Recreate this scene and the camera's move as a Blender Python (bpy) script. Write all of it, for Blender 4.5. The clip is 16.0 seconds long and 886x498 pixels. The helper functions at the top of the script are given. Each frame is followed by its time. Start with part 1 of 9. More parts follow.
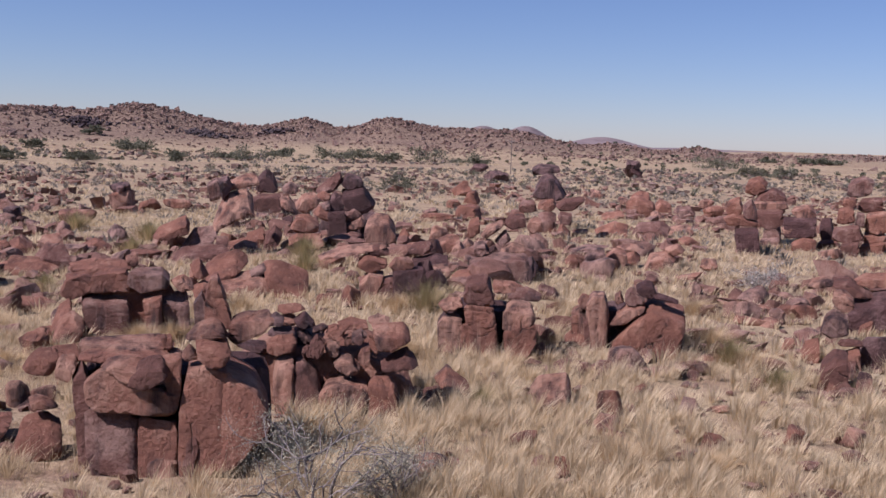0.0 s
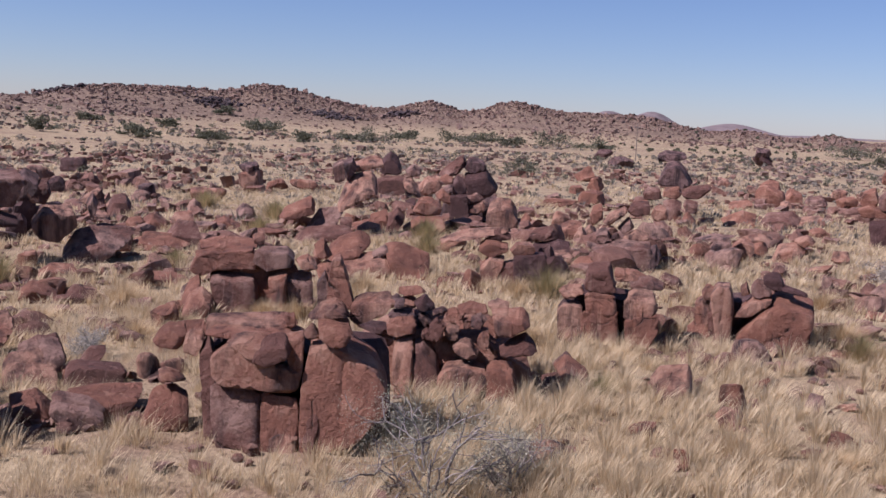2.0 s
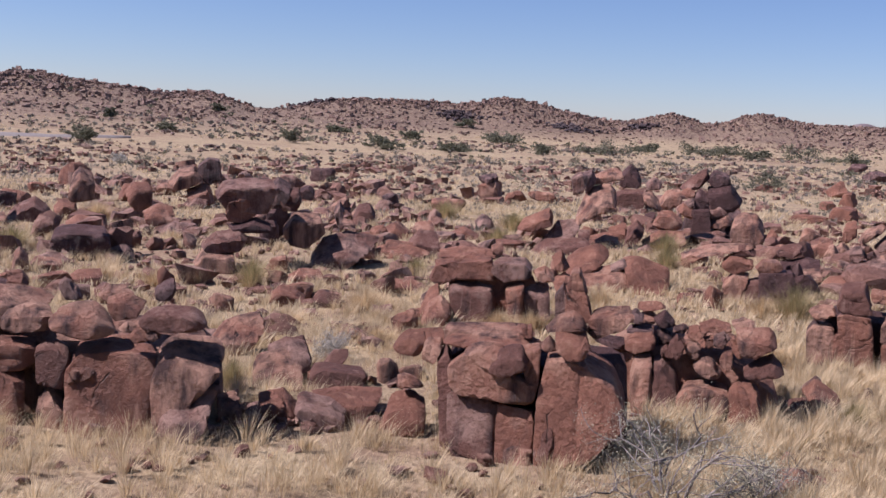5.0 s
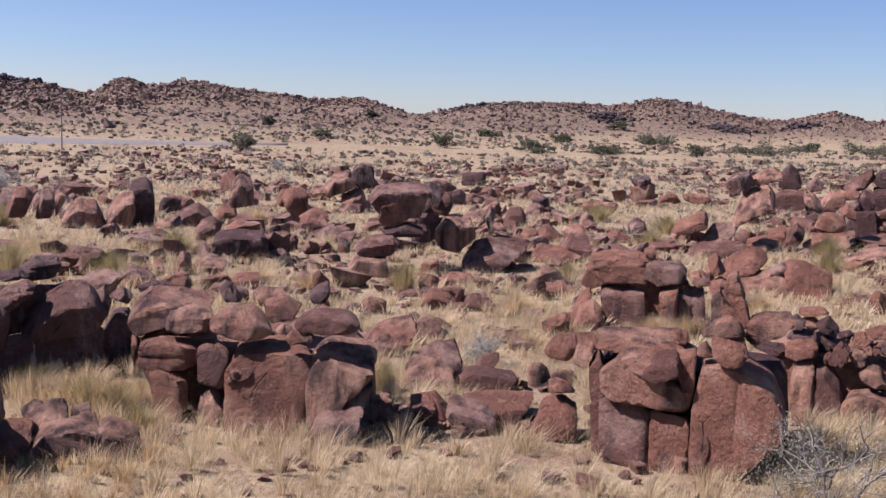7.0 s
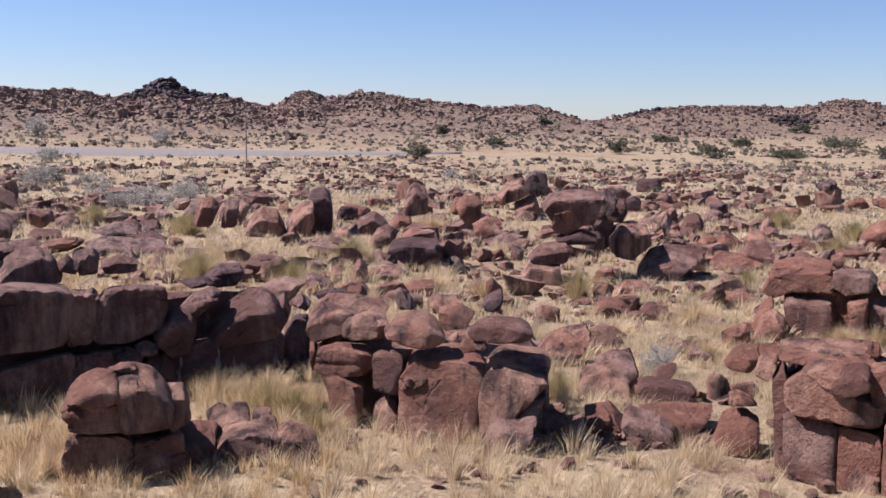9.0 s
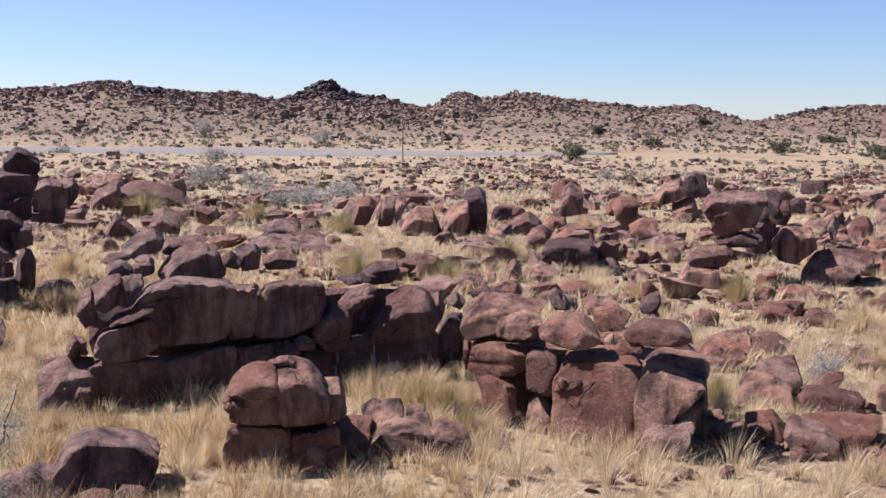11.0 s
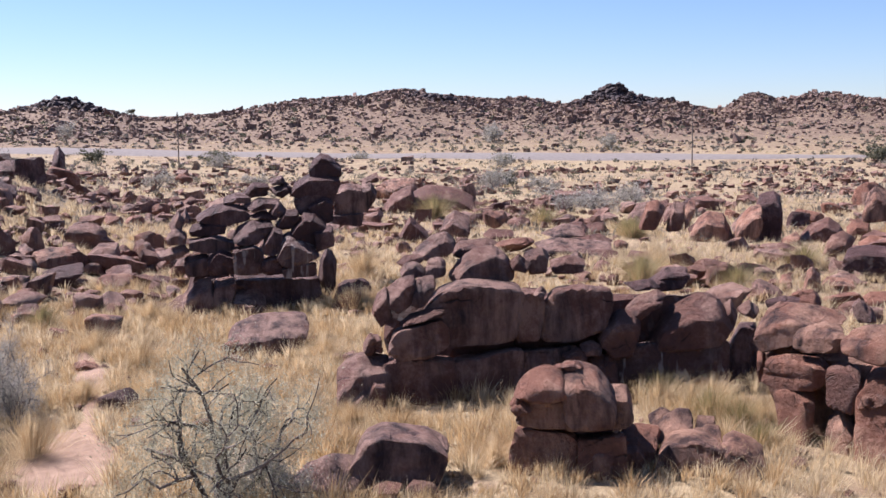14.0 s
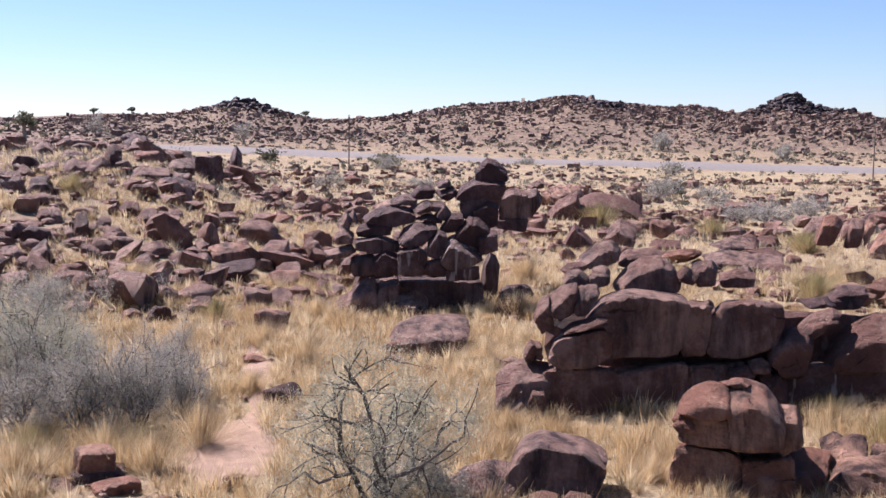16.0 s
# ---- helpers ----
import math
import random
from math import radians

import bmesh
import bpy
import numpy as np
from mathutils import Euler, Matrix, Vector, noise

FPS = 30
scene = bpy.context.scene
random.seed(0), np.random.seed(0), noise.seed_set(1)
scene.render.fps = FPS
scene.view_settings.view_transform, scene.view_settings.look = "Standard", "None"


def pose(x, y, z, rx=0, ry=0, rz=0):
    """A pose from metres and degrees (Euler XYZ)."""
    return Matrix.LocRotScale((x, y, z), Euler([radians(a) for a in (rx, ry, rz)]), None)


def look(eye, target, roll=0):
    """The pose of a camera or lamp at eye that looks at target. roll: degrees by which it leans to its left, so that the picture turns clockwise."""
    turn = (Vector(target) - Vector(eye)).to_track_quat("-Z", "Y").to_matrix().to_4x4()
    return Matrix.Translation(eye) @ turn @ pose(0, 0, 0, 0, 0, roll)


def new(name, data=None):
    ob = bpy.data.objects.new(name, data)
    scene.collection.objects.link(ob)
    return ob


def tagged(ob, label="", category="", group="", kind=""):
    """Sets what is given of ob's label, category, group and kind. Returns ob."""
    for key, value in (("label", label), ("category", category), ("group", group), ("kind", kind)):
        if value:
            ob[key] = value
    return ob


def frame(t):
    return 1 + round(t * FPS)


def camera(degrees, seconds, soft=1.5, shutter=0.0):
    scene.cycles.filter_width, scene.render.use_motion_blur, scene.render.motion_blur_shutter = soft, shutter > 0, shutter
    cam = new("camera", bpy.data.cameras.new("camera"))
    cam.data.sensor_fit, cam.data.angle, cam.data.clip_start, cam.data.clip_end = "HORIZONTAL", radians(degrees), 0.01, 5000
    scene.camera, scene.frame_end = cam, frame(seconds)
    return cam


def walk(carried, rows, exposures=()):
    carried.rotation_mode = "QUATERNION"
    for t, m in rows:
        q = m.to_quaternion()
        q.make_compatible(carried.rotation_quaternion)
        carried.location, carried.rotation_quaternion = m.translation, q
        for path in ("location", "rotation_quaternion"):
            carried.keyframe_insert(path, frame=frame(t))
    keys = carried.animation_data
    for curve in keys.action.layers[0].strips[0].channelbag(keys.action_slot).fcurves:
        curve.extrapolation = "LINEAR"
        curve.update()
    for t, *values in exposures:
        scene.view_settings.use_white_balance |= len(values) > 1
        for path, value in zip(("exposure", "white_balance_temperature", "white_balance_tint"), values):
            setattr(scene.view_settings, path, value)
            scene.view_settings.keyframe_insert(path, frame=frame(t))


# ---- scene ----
import functools

cam = camera(43.16, 16.0, soft=1.5)
EYE = 6.0
# t, x, y, z (from the first eye), yaw, pitch, roll
ROWS = [
    (0.0, 0.000, -0.000, 0.000, -0.174, -5.609, 1.912),
    (0.5, -0.007, 0.006, 0.004, 1.087, -6.030, 2.185),
    (1.0, -0.005, 0.012, 0.001, 2.498, -6.406, 1.961),
    (1.5, -0.002, 0.030, 0.004, 4.186, -6.585, 2.384),
    (2.0, -0.008, 0.056, 0.011, 6.014, -6.669, 2.654),
    (2.5, -0.014, 0.088, 0.004, 8.048, -6.634, 2.368),
    (3.0, -0.036, 0.135, -0.014, 10.256, -6.550, 2.696),
    (3.5, -0.050, 0.186, -0.021, 12.531, -6.551, 2.797),
    (4.0, -0.070, 0.217, -0.026, 14.450, -6.501, 2.801),
    (6.5, -0.148, 0.342, -0.044, 23.831, -6.726, 1.967),
    (7.0, -0.149, 0.363, -0.051, 25.895, -6.664, 1.663),
    (7.5, -0.162, 0.381, -0.057, 28.388, -6.639, 1.354),
    (8.0, -0.172, 0.419, -0.066, 30.779, -6.631, 1.448),
    (8.5, -0.185, 0.471, -0.063, 33.014, -6.548, 0.935),
    (9.0, -0.231, 0.513, -0.068, 34.809, -6.445, 0.557),
    (11.5, -0.364, 0.598, -0.119, 44.966, -6.451, 0.599),
    (12.0, -0.391, 0.595, -0.120, 47.387, -6.393, 0.717),
    (12.5, -0.398, 0.616, -0.104, 50.027, -6.435, 0.170),
    (13.0, -0.410, 0.630, -0.109, 52.774, -6.577, -0.742),
    (13.5, -0.427, 0.642, -0.120, 55.428, -6.394, -0.447),
    (14.0, -0.459, 0.623, -0.114, 57.292, -6.257, -0.423),
    (14.5, -0.475, 0.613, -0.122, 59.304, -6.074, 0.075),
    (15.0, -0.487, 0.620, -0.125, 61.248, -6.023, 0.252),
    (15.5, -0.522, 0.634, -0.134, 63.134, -5.947, 0.510),
    (16.0, -0.599, 0.678, -0.130, 65.657, -5.988, 0.710),
]
walk(cam, [(t, pose(x, y, EYE + z, 90 + pitch, 0, yaw) @ pose(0, 0, 0, 0, 0, roll)) for t, x, y, z, yaw, pitch, roll in ROWS],
     exposures=[(0.0, 0.45, 5840, 31), (4.0, 0.62, 5870, 29), (8.0, 0.81, 5950, 26), (12.0, 1.06, 5930, 22), (16.0, 1.13, 5980, 25)])

# ---- sky and sun ----
SUN_AZ, SUN_EL = 113.0, 49.0   # degrees to the left of +y, and above the horizon
world = bpy.data.worlds.new("sky")
world.use_nodes = True
scene.world = world
wn, wl = world.node_tree.nodes, world.node_tree.links
sky = wn.new("ShaderNodeTexSky")
sky.sky_type, sky.sun_disc = "NISHITA", False
sky.sun_elevation, sky.sun_rotation = radians(SUN_EL), radians(-SUN_AZ)
sky.altitude, sky.air_density, sky.dust_density, sky.ozone_density = 1200, 1.0, 0.28, 5.5
wl.new(sky.outputs[0], wn["Background"].inputs[0])
wn["Background"].inputs[1].default_value = 0.060
sun = new("sun", bpy.data.lights.new("sun", "SUN"))
sun.data.energy, sun.data.angle, sun.data.color = 5.0, radians(0.53), (1.0, 0.94, 0.86)
to_sun = Vector((-math.sin(radians(SUN_AZ)) * math.cos(radians(SUN_EL)), math.cos(radians(SUN_AZ)) * math.cos(radians(SUN_EL)), math.sin(radians(SUN_EL))))
sun.matrix_world = look(to_sun * 100, (0, 0, 0))


# ---- materials ----
def material(name, rough=0.9, bump=0.3):
    """A node material: its shader, nodes, links and a texture coordinate in metres."""
    m = bpy.data.materials.new(name)
    m.use_nodes = True
    n, l = m.node_tree.nodes, m.node_tree.links
    b = n["Principled BSDF"]
    b.inputs["Roughness"].default_value = rough
    b.inputs["Specular IOR Level"].default_value = 0.25
    geo = n.new("ShaderNodeNewGeometry")
    return m, n, l, b, geo.outputs["Position"], geo


def noise_node(n, l, at, scale, detail=4.0, rough=0.6):
    t = n.new("ShaderNodeTexNoise")
    t.inputs["Scale"].default_value, t.inputs["Detail"].default_value, t.inputs["Roughness"].default_value = scale, detail, rough
    l.new(at, t.inputs["Vector"])
    return t.outputs["Fac"]


def ramp(n, l, fac, *stops):
    r = n.new("ShaderNodeValToRGB")
    while len(r.color_ramp.elements) < len(stops):
        r.color_ramp.elements.new(0.5)
    for e, (at, c) in zip(r.color_ramp.elements, stops):
        e.position, e.color = at, (*c, 1)
    l.new(fac, r.inputs[0])
    return r.outputs[0]


def mix(n, l, fac, a, b, how="MIX"):
    x = n.new("ShaderNodeMix")
    x.data_type, x.blend_type = "RGBA", how
    for value, socket in ((fac, x.inputs[0]), (a, x.inputs[6]), (b, x.inputs[7])):
        if isinstance(value, bpy.types.NodeSocket):
            l.new(value, socket)
        elif isinstance(value, tuple):
            socket.default_value = (*value, 1)
        else:
            socket.default_value = value
    return x.outputs[2]


def bumped(n, l, b, height, strength, distance):
    k = n.new("ShaderNodeBump")
    k.inputs["Strength"].default_value, k.inputs["Distance"].default_value = strength, distance
    l.new(height, k.inputs["Height"])
    l.new(k.outputs[0], b.inputs["Normal"])
    return k


def added(n, l, a, b, weight):
    x = n.new("ShaderNodeMath")
    x.operation = "MULTIPLY_ADD"
    l.new(b, x.inputs[0])
    x.inputs[1].default_value = weight
    l.new(a, x.inputs[2])
    return x.outputs[0]


def rock_material(name, low, mid, high, varnish, amount, island=False, runs_from=0.63, runs_tone=None):
    """Weathered dolerite: iron-red skin with grain, dust, and a dark desert varnish in blotches and runs."""
    m, n, l, b, at, geo = material(name, 0.68)
    b.inputs["Specular IOR Level"].default_value = 0.22
    info = n.new("ShaderNodeObjectInfo")
    rnd = geo.outputs["Random Per Island"] if island else info.outputs["Random"]
    big, fine = noise_node(n, l, at, 1.3, 5), noise_node(n, l, at, 14.0, 5, 0.7)
    tone = added(n, l, big, fine, 0.35)
    shift = n.new("ShaderNodeMath")
    shift.operation = "MULTIPLY_ADD"
    l.new(rnd, shift.inputs[0])
    shift.inputs[1].default_value = 0.34
    l.new(tone, shift.inputs[2])
    base = ramp(n, l, shift.outputs[0], (0.46, low), (0.8, mid), (1.12, high))
    stretch = n.new("ShaderNodeMapping")
    stretch.inputs["Scale"].default_value = (2.6, 2.6, 0.5)
    l.new(at, stretch.inputs[0])
    runs = noise_node(n, l, stretch.outputs[0], 0.9, 6, 0.62)
    stain = added(n, l, runs, rnd, 0.22)
    k = ramp(n, l, stain, (0.62 - amount, (0, 0, 0)), (0.84 - amount, (1, 1, 1)))
    base = mix(n, l, k, base, varnish)
    # pale mineral runs down the steep faces
    drip = n.new("ShaderNodeMapping")
    drip.inputs["Scale"].default_value = (4.5, 4.5, 0.22)
    l.new(at, drip.inputs[0])
    pale = ramp(n, l, noise_node(n, l, drip.outputs[0], 1.0, 3, 0.5), (runs_from, (0, 0, 0)), (runs_from + 0.07, (0.5, 0.5, 0.5) if runs_tone is None else (0.8, 0.8, 0.8)))
    base = mix(n, l, pale, base, runs_tone or high)
    # joints and hairline cracks, bent by a coarse noise
    warp = n.new("ShaderNodeTexNoise")
    warp.inputs["Scale"].default_value, warp.inputs["Detail"].default_value = 1.7, 3.0
    l.new(at, warp.inputs["Vector"])
    bent = n.new("ShaderNodeVectorMath")
    bent.operation = "MULTIPLY_ADD"
    l.new(warp.outputs["Color"], bent.inputs[0])
    bent.inputs[1].default_value = (0.4, 0.4, 0.4)
    l.new(at, bent.inputs[2])
    cell = n.new("ShaderNodeTexVoronoi")
    cell.feature, cell.inputs["Scale"].default_value = "DISTANCE_TO_EDGE", 0.8
    l.new(bent.outputs[0], cell.inputs["Vector"])
    crack = ramp(n, l, cell.outputs["Distance"], (0.0, (0, 0, 0)), (0.016, (1, 1, 1)))
    patchy = ramp(n, l, big, (0.34, (1, 1, 1)), (0.43, (0, 0, 0)))
    crack = mix(n, l, patchy, (1.0, 1.0, 1.0), crack)
    base = mix(n, l, crack, (0.02, 0.013, 0.011), base)
    # pale dust and lichen specks
    speck = ramp(n, l, noise_node(n, l, at, 30.0, 4, 0.75), (0.60, (0, 0, 0)), (0.74, (0.55, 0.55, 0.55)))
    base = mix(n, l, speck, base, high)
    pit = ramp(n, l, noise_node(n, l, at, 19.0, 4, 0.75), (0.28, (0.6, 0.6, 0.6)), (0.38, (0, 0, 0)))
    base = mix(n, l, pit, base, low)
    l.new(base, b.inputs["Base Color"])
    rough_grain = noise_node(n, l, at, 38.0, 4, 0.75)
    h = added(n, l, added(n, l, noise_node(n, l, at, 6.0, 7, 0.7), rough_grain, 0.22), big, 0.8)
    h = added(n, l, h, crack, 0.5)
    bumped(n, l, b, h, 1.0, 0.20)
    return m


ROCK = rock_material("rock_red", (0.106, 0.0475, 0.0323), (0.258, 0.115, 0.0731), (0.408, 0.233, 0.157), (0.058, 0.031, 0.027), 0.02)
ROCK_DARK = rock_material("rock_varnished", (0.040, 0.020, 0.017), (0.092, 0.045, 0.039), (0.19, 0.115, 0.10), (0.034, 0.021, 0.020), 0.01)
ROCK_STREAKED = rock_material("rock_streaked", (0.05, 0.026, 0.021), (0.11, 0.056, 0.045), (0.20, 0.13, 0.11), (0.04, 0.025, 0.023), 0.0, False, 0.55, (0.36, 0.30, 0.26))
ROCK_MAUVE = rock_material("rock_mauve", (0.068, 0.031, 0.023), (0.160, 0.075, 0.054), (0.31, 0.19, 0.145), (0.050, 0.029, 0.027), 0.0)
RUBBLE = rock_material("rubble_red", (0.094, 0.046, 0.034), (0.215, 0.108, 0.076), (0.34, 0.21, 0.155), (0.0598, 0.0358, 0.0328), -0.02, True)
KNOLL = rock_material("knoll_rock", (0.0425, 0.0298, 0.0298), (0.085, 0.0553, 0.051), (0.145, 0.102, 0.0935), (0.034, 0.0281, 0.0306), 0.12, True)
HILL_ROCK = rock_material("hill_rock", (0.09, 0.060, 0.050), (0.21, 0.132, 0.10), (0.32, 0.22, 0.165), (0.075, 0.055, 0.050), 0.03, True)


def soil_material():
    m, n, l, b, at, geo = material("dry_soil", 0.95)
    huge, big, fine = noise_node(n, l, at, 0.035, 5), noise_node(n, l, at, 0.5, 5), noise_node(n, l, at, 9.0, 5, 0.7)
    straw = ramp(n, l, fine, (0.3, (0.133, 0.093, 0.0515)), (0.5, (0.307, 0.237, 0.137)), (0.72, (0.465, 0.378, 0.241)))
    earth = ramp(n, l, fine, (0.3, (0.108, 0.0647, 0.0415)), (0.55, (0.241, 0.166, 0.104)), (0.75, (0.349, 0.261, 0.17)))
    k = ramp(n, l, added(n, l, big, huge, 0.7), (0.68, (0, 0, 0)), (0.95, (1, 1, 1)))
    ground = mix(n, l, k, earth, straw)
    # the hills are stonier and browner than the plain
    split = n.new("ShaderNodeSeparateXYZ")
    l.new(at, split.inputs[0])
    high = n.new("ShaderNodeMapRange")
    high.inputs[1].default_value, high.inputs[2].default_value = 1.2, 3.8
    l.new(split.outputs[2], high.inputs[0])
    stony = ramp(n, l, noise_node(n, l, at, 0.9, 6, 0.75), (0.36, (0.0664, 0.044, 0.034)), (0.5, (0.158, 0.106, 0.073)), (0.66, (0.307, 0.231, 0.148)))
    l.new(mix(n, l, high.outputs[0], ground, stony), b.inputs["Base Color"])
    bumped(n, l, b, added(n, l, fine, big, 1.0), 0.7, 0.08)
    return m


def plain_material(name, dark, light, scale, rough=0.9, bump=0.3, island=False):
    m, n, l, b, at, geo = material(name, rough)
    f = noise_node(n, l, at, scale, 5, 0.65)
    if island:
        f = added(n, l, f, geo.outputs["Random Per Island"], 0.55)
        c = ramp(n, l, f, (0.38, dark), (1.0, light))
    else:
        c = ramp(n, l, f, (0.32, dark), (0.68, light))
    l.new(c, b.inputs["Base Color"])
    if bump:
        bumped(n, l, b, f, bump, 0.05)
    return m


def blade_material(name, dark, light, through_light=0.4):
    """Thin dry blades and leaves, which let some light through."""
    m, n, l, b, at, geo = material(name, 0.75)
    f = added(n, l, noise_node(n, l, at, 0.5, 4), geo.outputs["Random Per Island"], 0.55)
    c = ramp(n, l, f, (0.38, dark), (1.0, light))
    l.new(c, b.inputs["Base Color"])
    t, x = n.new("ShaderNodeBsdfTranslucent"), n.new("ShaderNodeMixShader")
    l.new(c, t.inputs[0])
    x.inputs[0].default_value = through_light
    l.new(b.outputs[0], x.inputs[1])
    l.new(t.outputs[0], x.inputs[2])
    l.new(x.outputs[0], n["Material Output"].inputs[0])
    return m


SOIL = soil_material()
GRASS = blade_material("straw_grass", (0.37, 0.272, 0.148), (0.716, 0.595, 0.39))
GRASS_GOLD = blade_material("golden_grass", (0.297, 0.194, 0.09), (0.576, 0.423, 0.234))
GRASS_GREEN = blade_material("yellow_green_tuft", (0.141, 0.12, 0.0498), (0.365, 0.307, 0.149))
TWIG = plain_material("grey_twig", (0.08, 0.066, 0.058), (0.25, 0.215, 0.195), 6.0, 0.9, 0, True)
BARK = plain_material("dark_bark", (0.045, 0.037, 0.034), (0.15, 0.125, 0.115), 6.0, 0.9, 0, True)
LEAF_GREY = blade_material("grey_green_leaf", (0.233, 0.223, 0.177), (0.486, 0.455, 0.39), 0.3)
LEAF_SAGE = blade_material("sage_leaf", (0.264, 0.26, 0.176), (0.493, 0.475, 0.352), 0.3)
LEAF = blade_material("acacia_leaf", (0.0581, 0.0631, 0.0373), (0.174, 0.17, 0.112), 0.3)
SCRUB = blade_material("scrub_leaf", (0.108, 0.0996, 0.0789), (0.257, 0.232, 0.187), 0.3)
ROAD = plain_material("gravel_road", (0.155, 0.136, 0.122), (0.225, 0.198, 0.180), 1.5, 0.95, 0.3)
# rock of the far hills, its mauve cast painted in for distance haze
HAZY_HILL = plain_material("far_hill_painted_haze", (0.108, 0.083, 0.083), (0.224, 0.178, 0.166), 0.05, 0.95, 0.0)
SAND = plain_material("red_sand", (0.224, 0.145, 0.0996), (0.349, 0.237, 0.166), 4.0, 0.95, 0.4)
POLE = plain_material("pole_wood", (0.0996, 0.083, 0.0706), (0.224, 0.191, 0.166), 3.0, 0.85, 0.2)


# ---- mesh helpers ----
def mesh_object(name, verts, faces, mat, smooth=True, crisp=0):
    """One mesh from arrays: verts (n, 3), faces (m, 3 or 4)."""
    me = bpy.data.meshes.new(name)
    faces = np.asarray(faces, np.int32)
    m, k = faces.shape
    me.vertices.add(len(verts))
    me.vertices.foreach_set("co", np.asarray(verts, np.float32).ravel())
    me.loops.add(m * k)
    me.loops.foreach_set("vertex_index", faces.ravel())
    me.polygons.add(m)
    me.polygons.foreach_set("loop_start", np.arange(0, m * k, k, dtype=np.int32))
    me.polygons.foreach_set("use_smooth", np.full(m, smooth))
    me.materials.append(mat)
    me.update(calc_edges=True)
    if crisp:
        me.set_sharp_from_angle(angle=radians(crisp))
    return new(name, me)


def part(name, verts, faces, mat, parent, label="", smooth=True, crisp=0):
    ob = mesh_object(name, verts, faces, mat, smooth, crisp)
    ob.parent = parent
    return tagged(ob, label)


def waves(rng, count, low, high, dims):
    k = rng.normal(size=(count, dims))
    k *= (np.exp(rng.uniform(math.log(low), math.log(high), count)) / np.linalg.norm(k, axis=1))[:, None]
    return k, rng.uniform(0, 6.283, count)


def ripple(p, w):
    """A smooth uneven field from crossing waves, roughly -1 to 1; longer waves weigh more."""
    k, ph = w
    a = 1 / np.linalg.norm(k, axis=1)
    a /= np.sqrt((a ** 2).sum())
    return np.sin(p @ k.T + ph) @ a


# ---- the land ----
LAND = np.random.default_rng(11)
W_SMALL, W_LARGE, W_HILL, W_PATCH = waves(LAND, 14, 1.2, 5.0, 2), waves(LAND, 10, 0.08, 0.6, 2), waves(LAND, 16, 0.05, 0.5, 2), waves(LAND, 14, 0.15, 1.6, 2)
# ridges: bearing to the left of +y, half-width in bearing, height
HILLS = [(-20, 3.0, 4.6), (-15.5, 1.0, 2.2), (-13, 0.8, 4.2), (-11.5, 1.0, 2.0), (-9, 1.2, 3.6), (-4, 1.2, 2.0), (-1, 4.5, 10.4), (3, 1.2, 5.1), (7, 1.2, 6.0), (14, 4.5, 11.6), (15, 1.2, 2.5), (18, 1.2, 1.0),
         (20, 1.2, 2.5), (23, 2.2, 6.6), (30, 1.2, 3.6), (37, 4.5, 6.6), (39, 1.2, 2.1), (41.9, 0.75, 4.6), (46, 1.2, 4.4), (49, 1.2, 5.6),
         (51, 4.5, 3.2), (53, 1.2, 3.7), (56, 1.2, 3.1), (59, 1.2, 3.7), (62, 4.5, 8.3), (70, 1.2, 0.8), (76, 2.2, 7.0), (82, 2.2, 2.8), (95, 5, 4.0), (112, 8, 6.0)]


def side(az):
    return 1 / (1 + np.exp(-(az - 24) / 5))


def ridge_range(az):
    return 480 - 140 * side(az)


def height(x, y):
    """Height of the ground at arrays x, y."""
    r, az = np.hypot(x, y), np.degrees(np.arctan2(-np.asarray(x), y))
    p = np.stack([x, y], -1)
    z = 0.05 * ripple(p, W_SMALL) * np.clip(60 / (r + 1), 0, 1) + 0.12 * ripple(p, W_LARGE) * np.clip((r - 12) / 30, 0, 1)
    z += 0.03 * side(az) * np.clip(r - 140, 0, 260)
    rise = np.clip((r - 26) / 52, 0, 1)
    z += 4.5 / (1 + np.exp(-(np.where(az < -100, az + 360, az) - 76.6) / 1.7)) * rise * rise * (3 - 2 * rise) * np.clip(1.3 - np.maximum(r - 80, 0) / 70, 0, 1)    # the rocky slope
    crest = sum(h * np.exp(-0.5 * ((az - a) / s) ** 2) for a, s, h in HILLS)
    far = ridge_range(az)
    across = np.where(r < far, np.exp(-0.5 * ((r - far) / 48) ** 2), np.exp(-0.5 * ((r - far) / 140) ** 2))
    return z + crest * across * (1 + 0.05 * ripple(p, W_HILL))


def build_ground():
    turns, rings = 1280, 150
    r = np.concatenate([[0.0], np.geomspace(3.0, 4200.0, rings - 1)])
    a = np.arange(turns) * 2 * np.pi / turns
    rr, aa = np.meshgrid(r, a, indexing="ij")
    x, y = -rr * np.sin(aa), rr * np.cos(aa)
    v = np.stack([x, y, height(x.ravel(), y.ravel()).reshape(x.shape)], -1).reshape(-1, 3)
    i, j = np.meshgrid(np.arange(rings - 1), np.arange(turns), indexing="ij")
    k = (j + 1) % turns
    f = np.stack([i * turns + j, i * turns + k, (i + 1) * turns + k, (i + 1) * turns + j], -1).reshape(-1, 4)
    tagged(mesh_object("ground", v, f, SOIL), "dry sandy ground with straw and reddish soil", "ground", kind="structure")


build_ground()


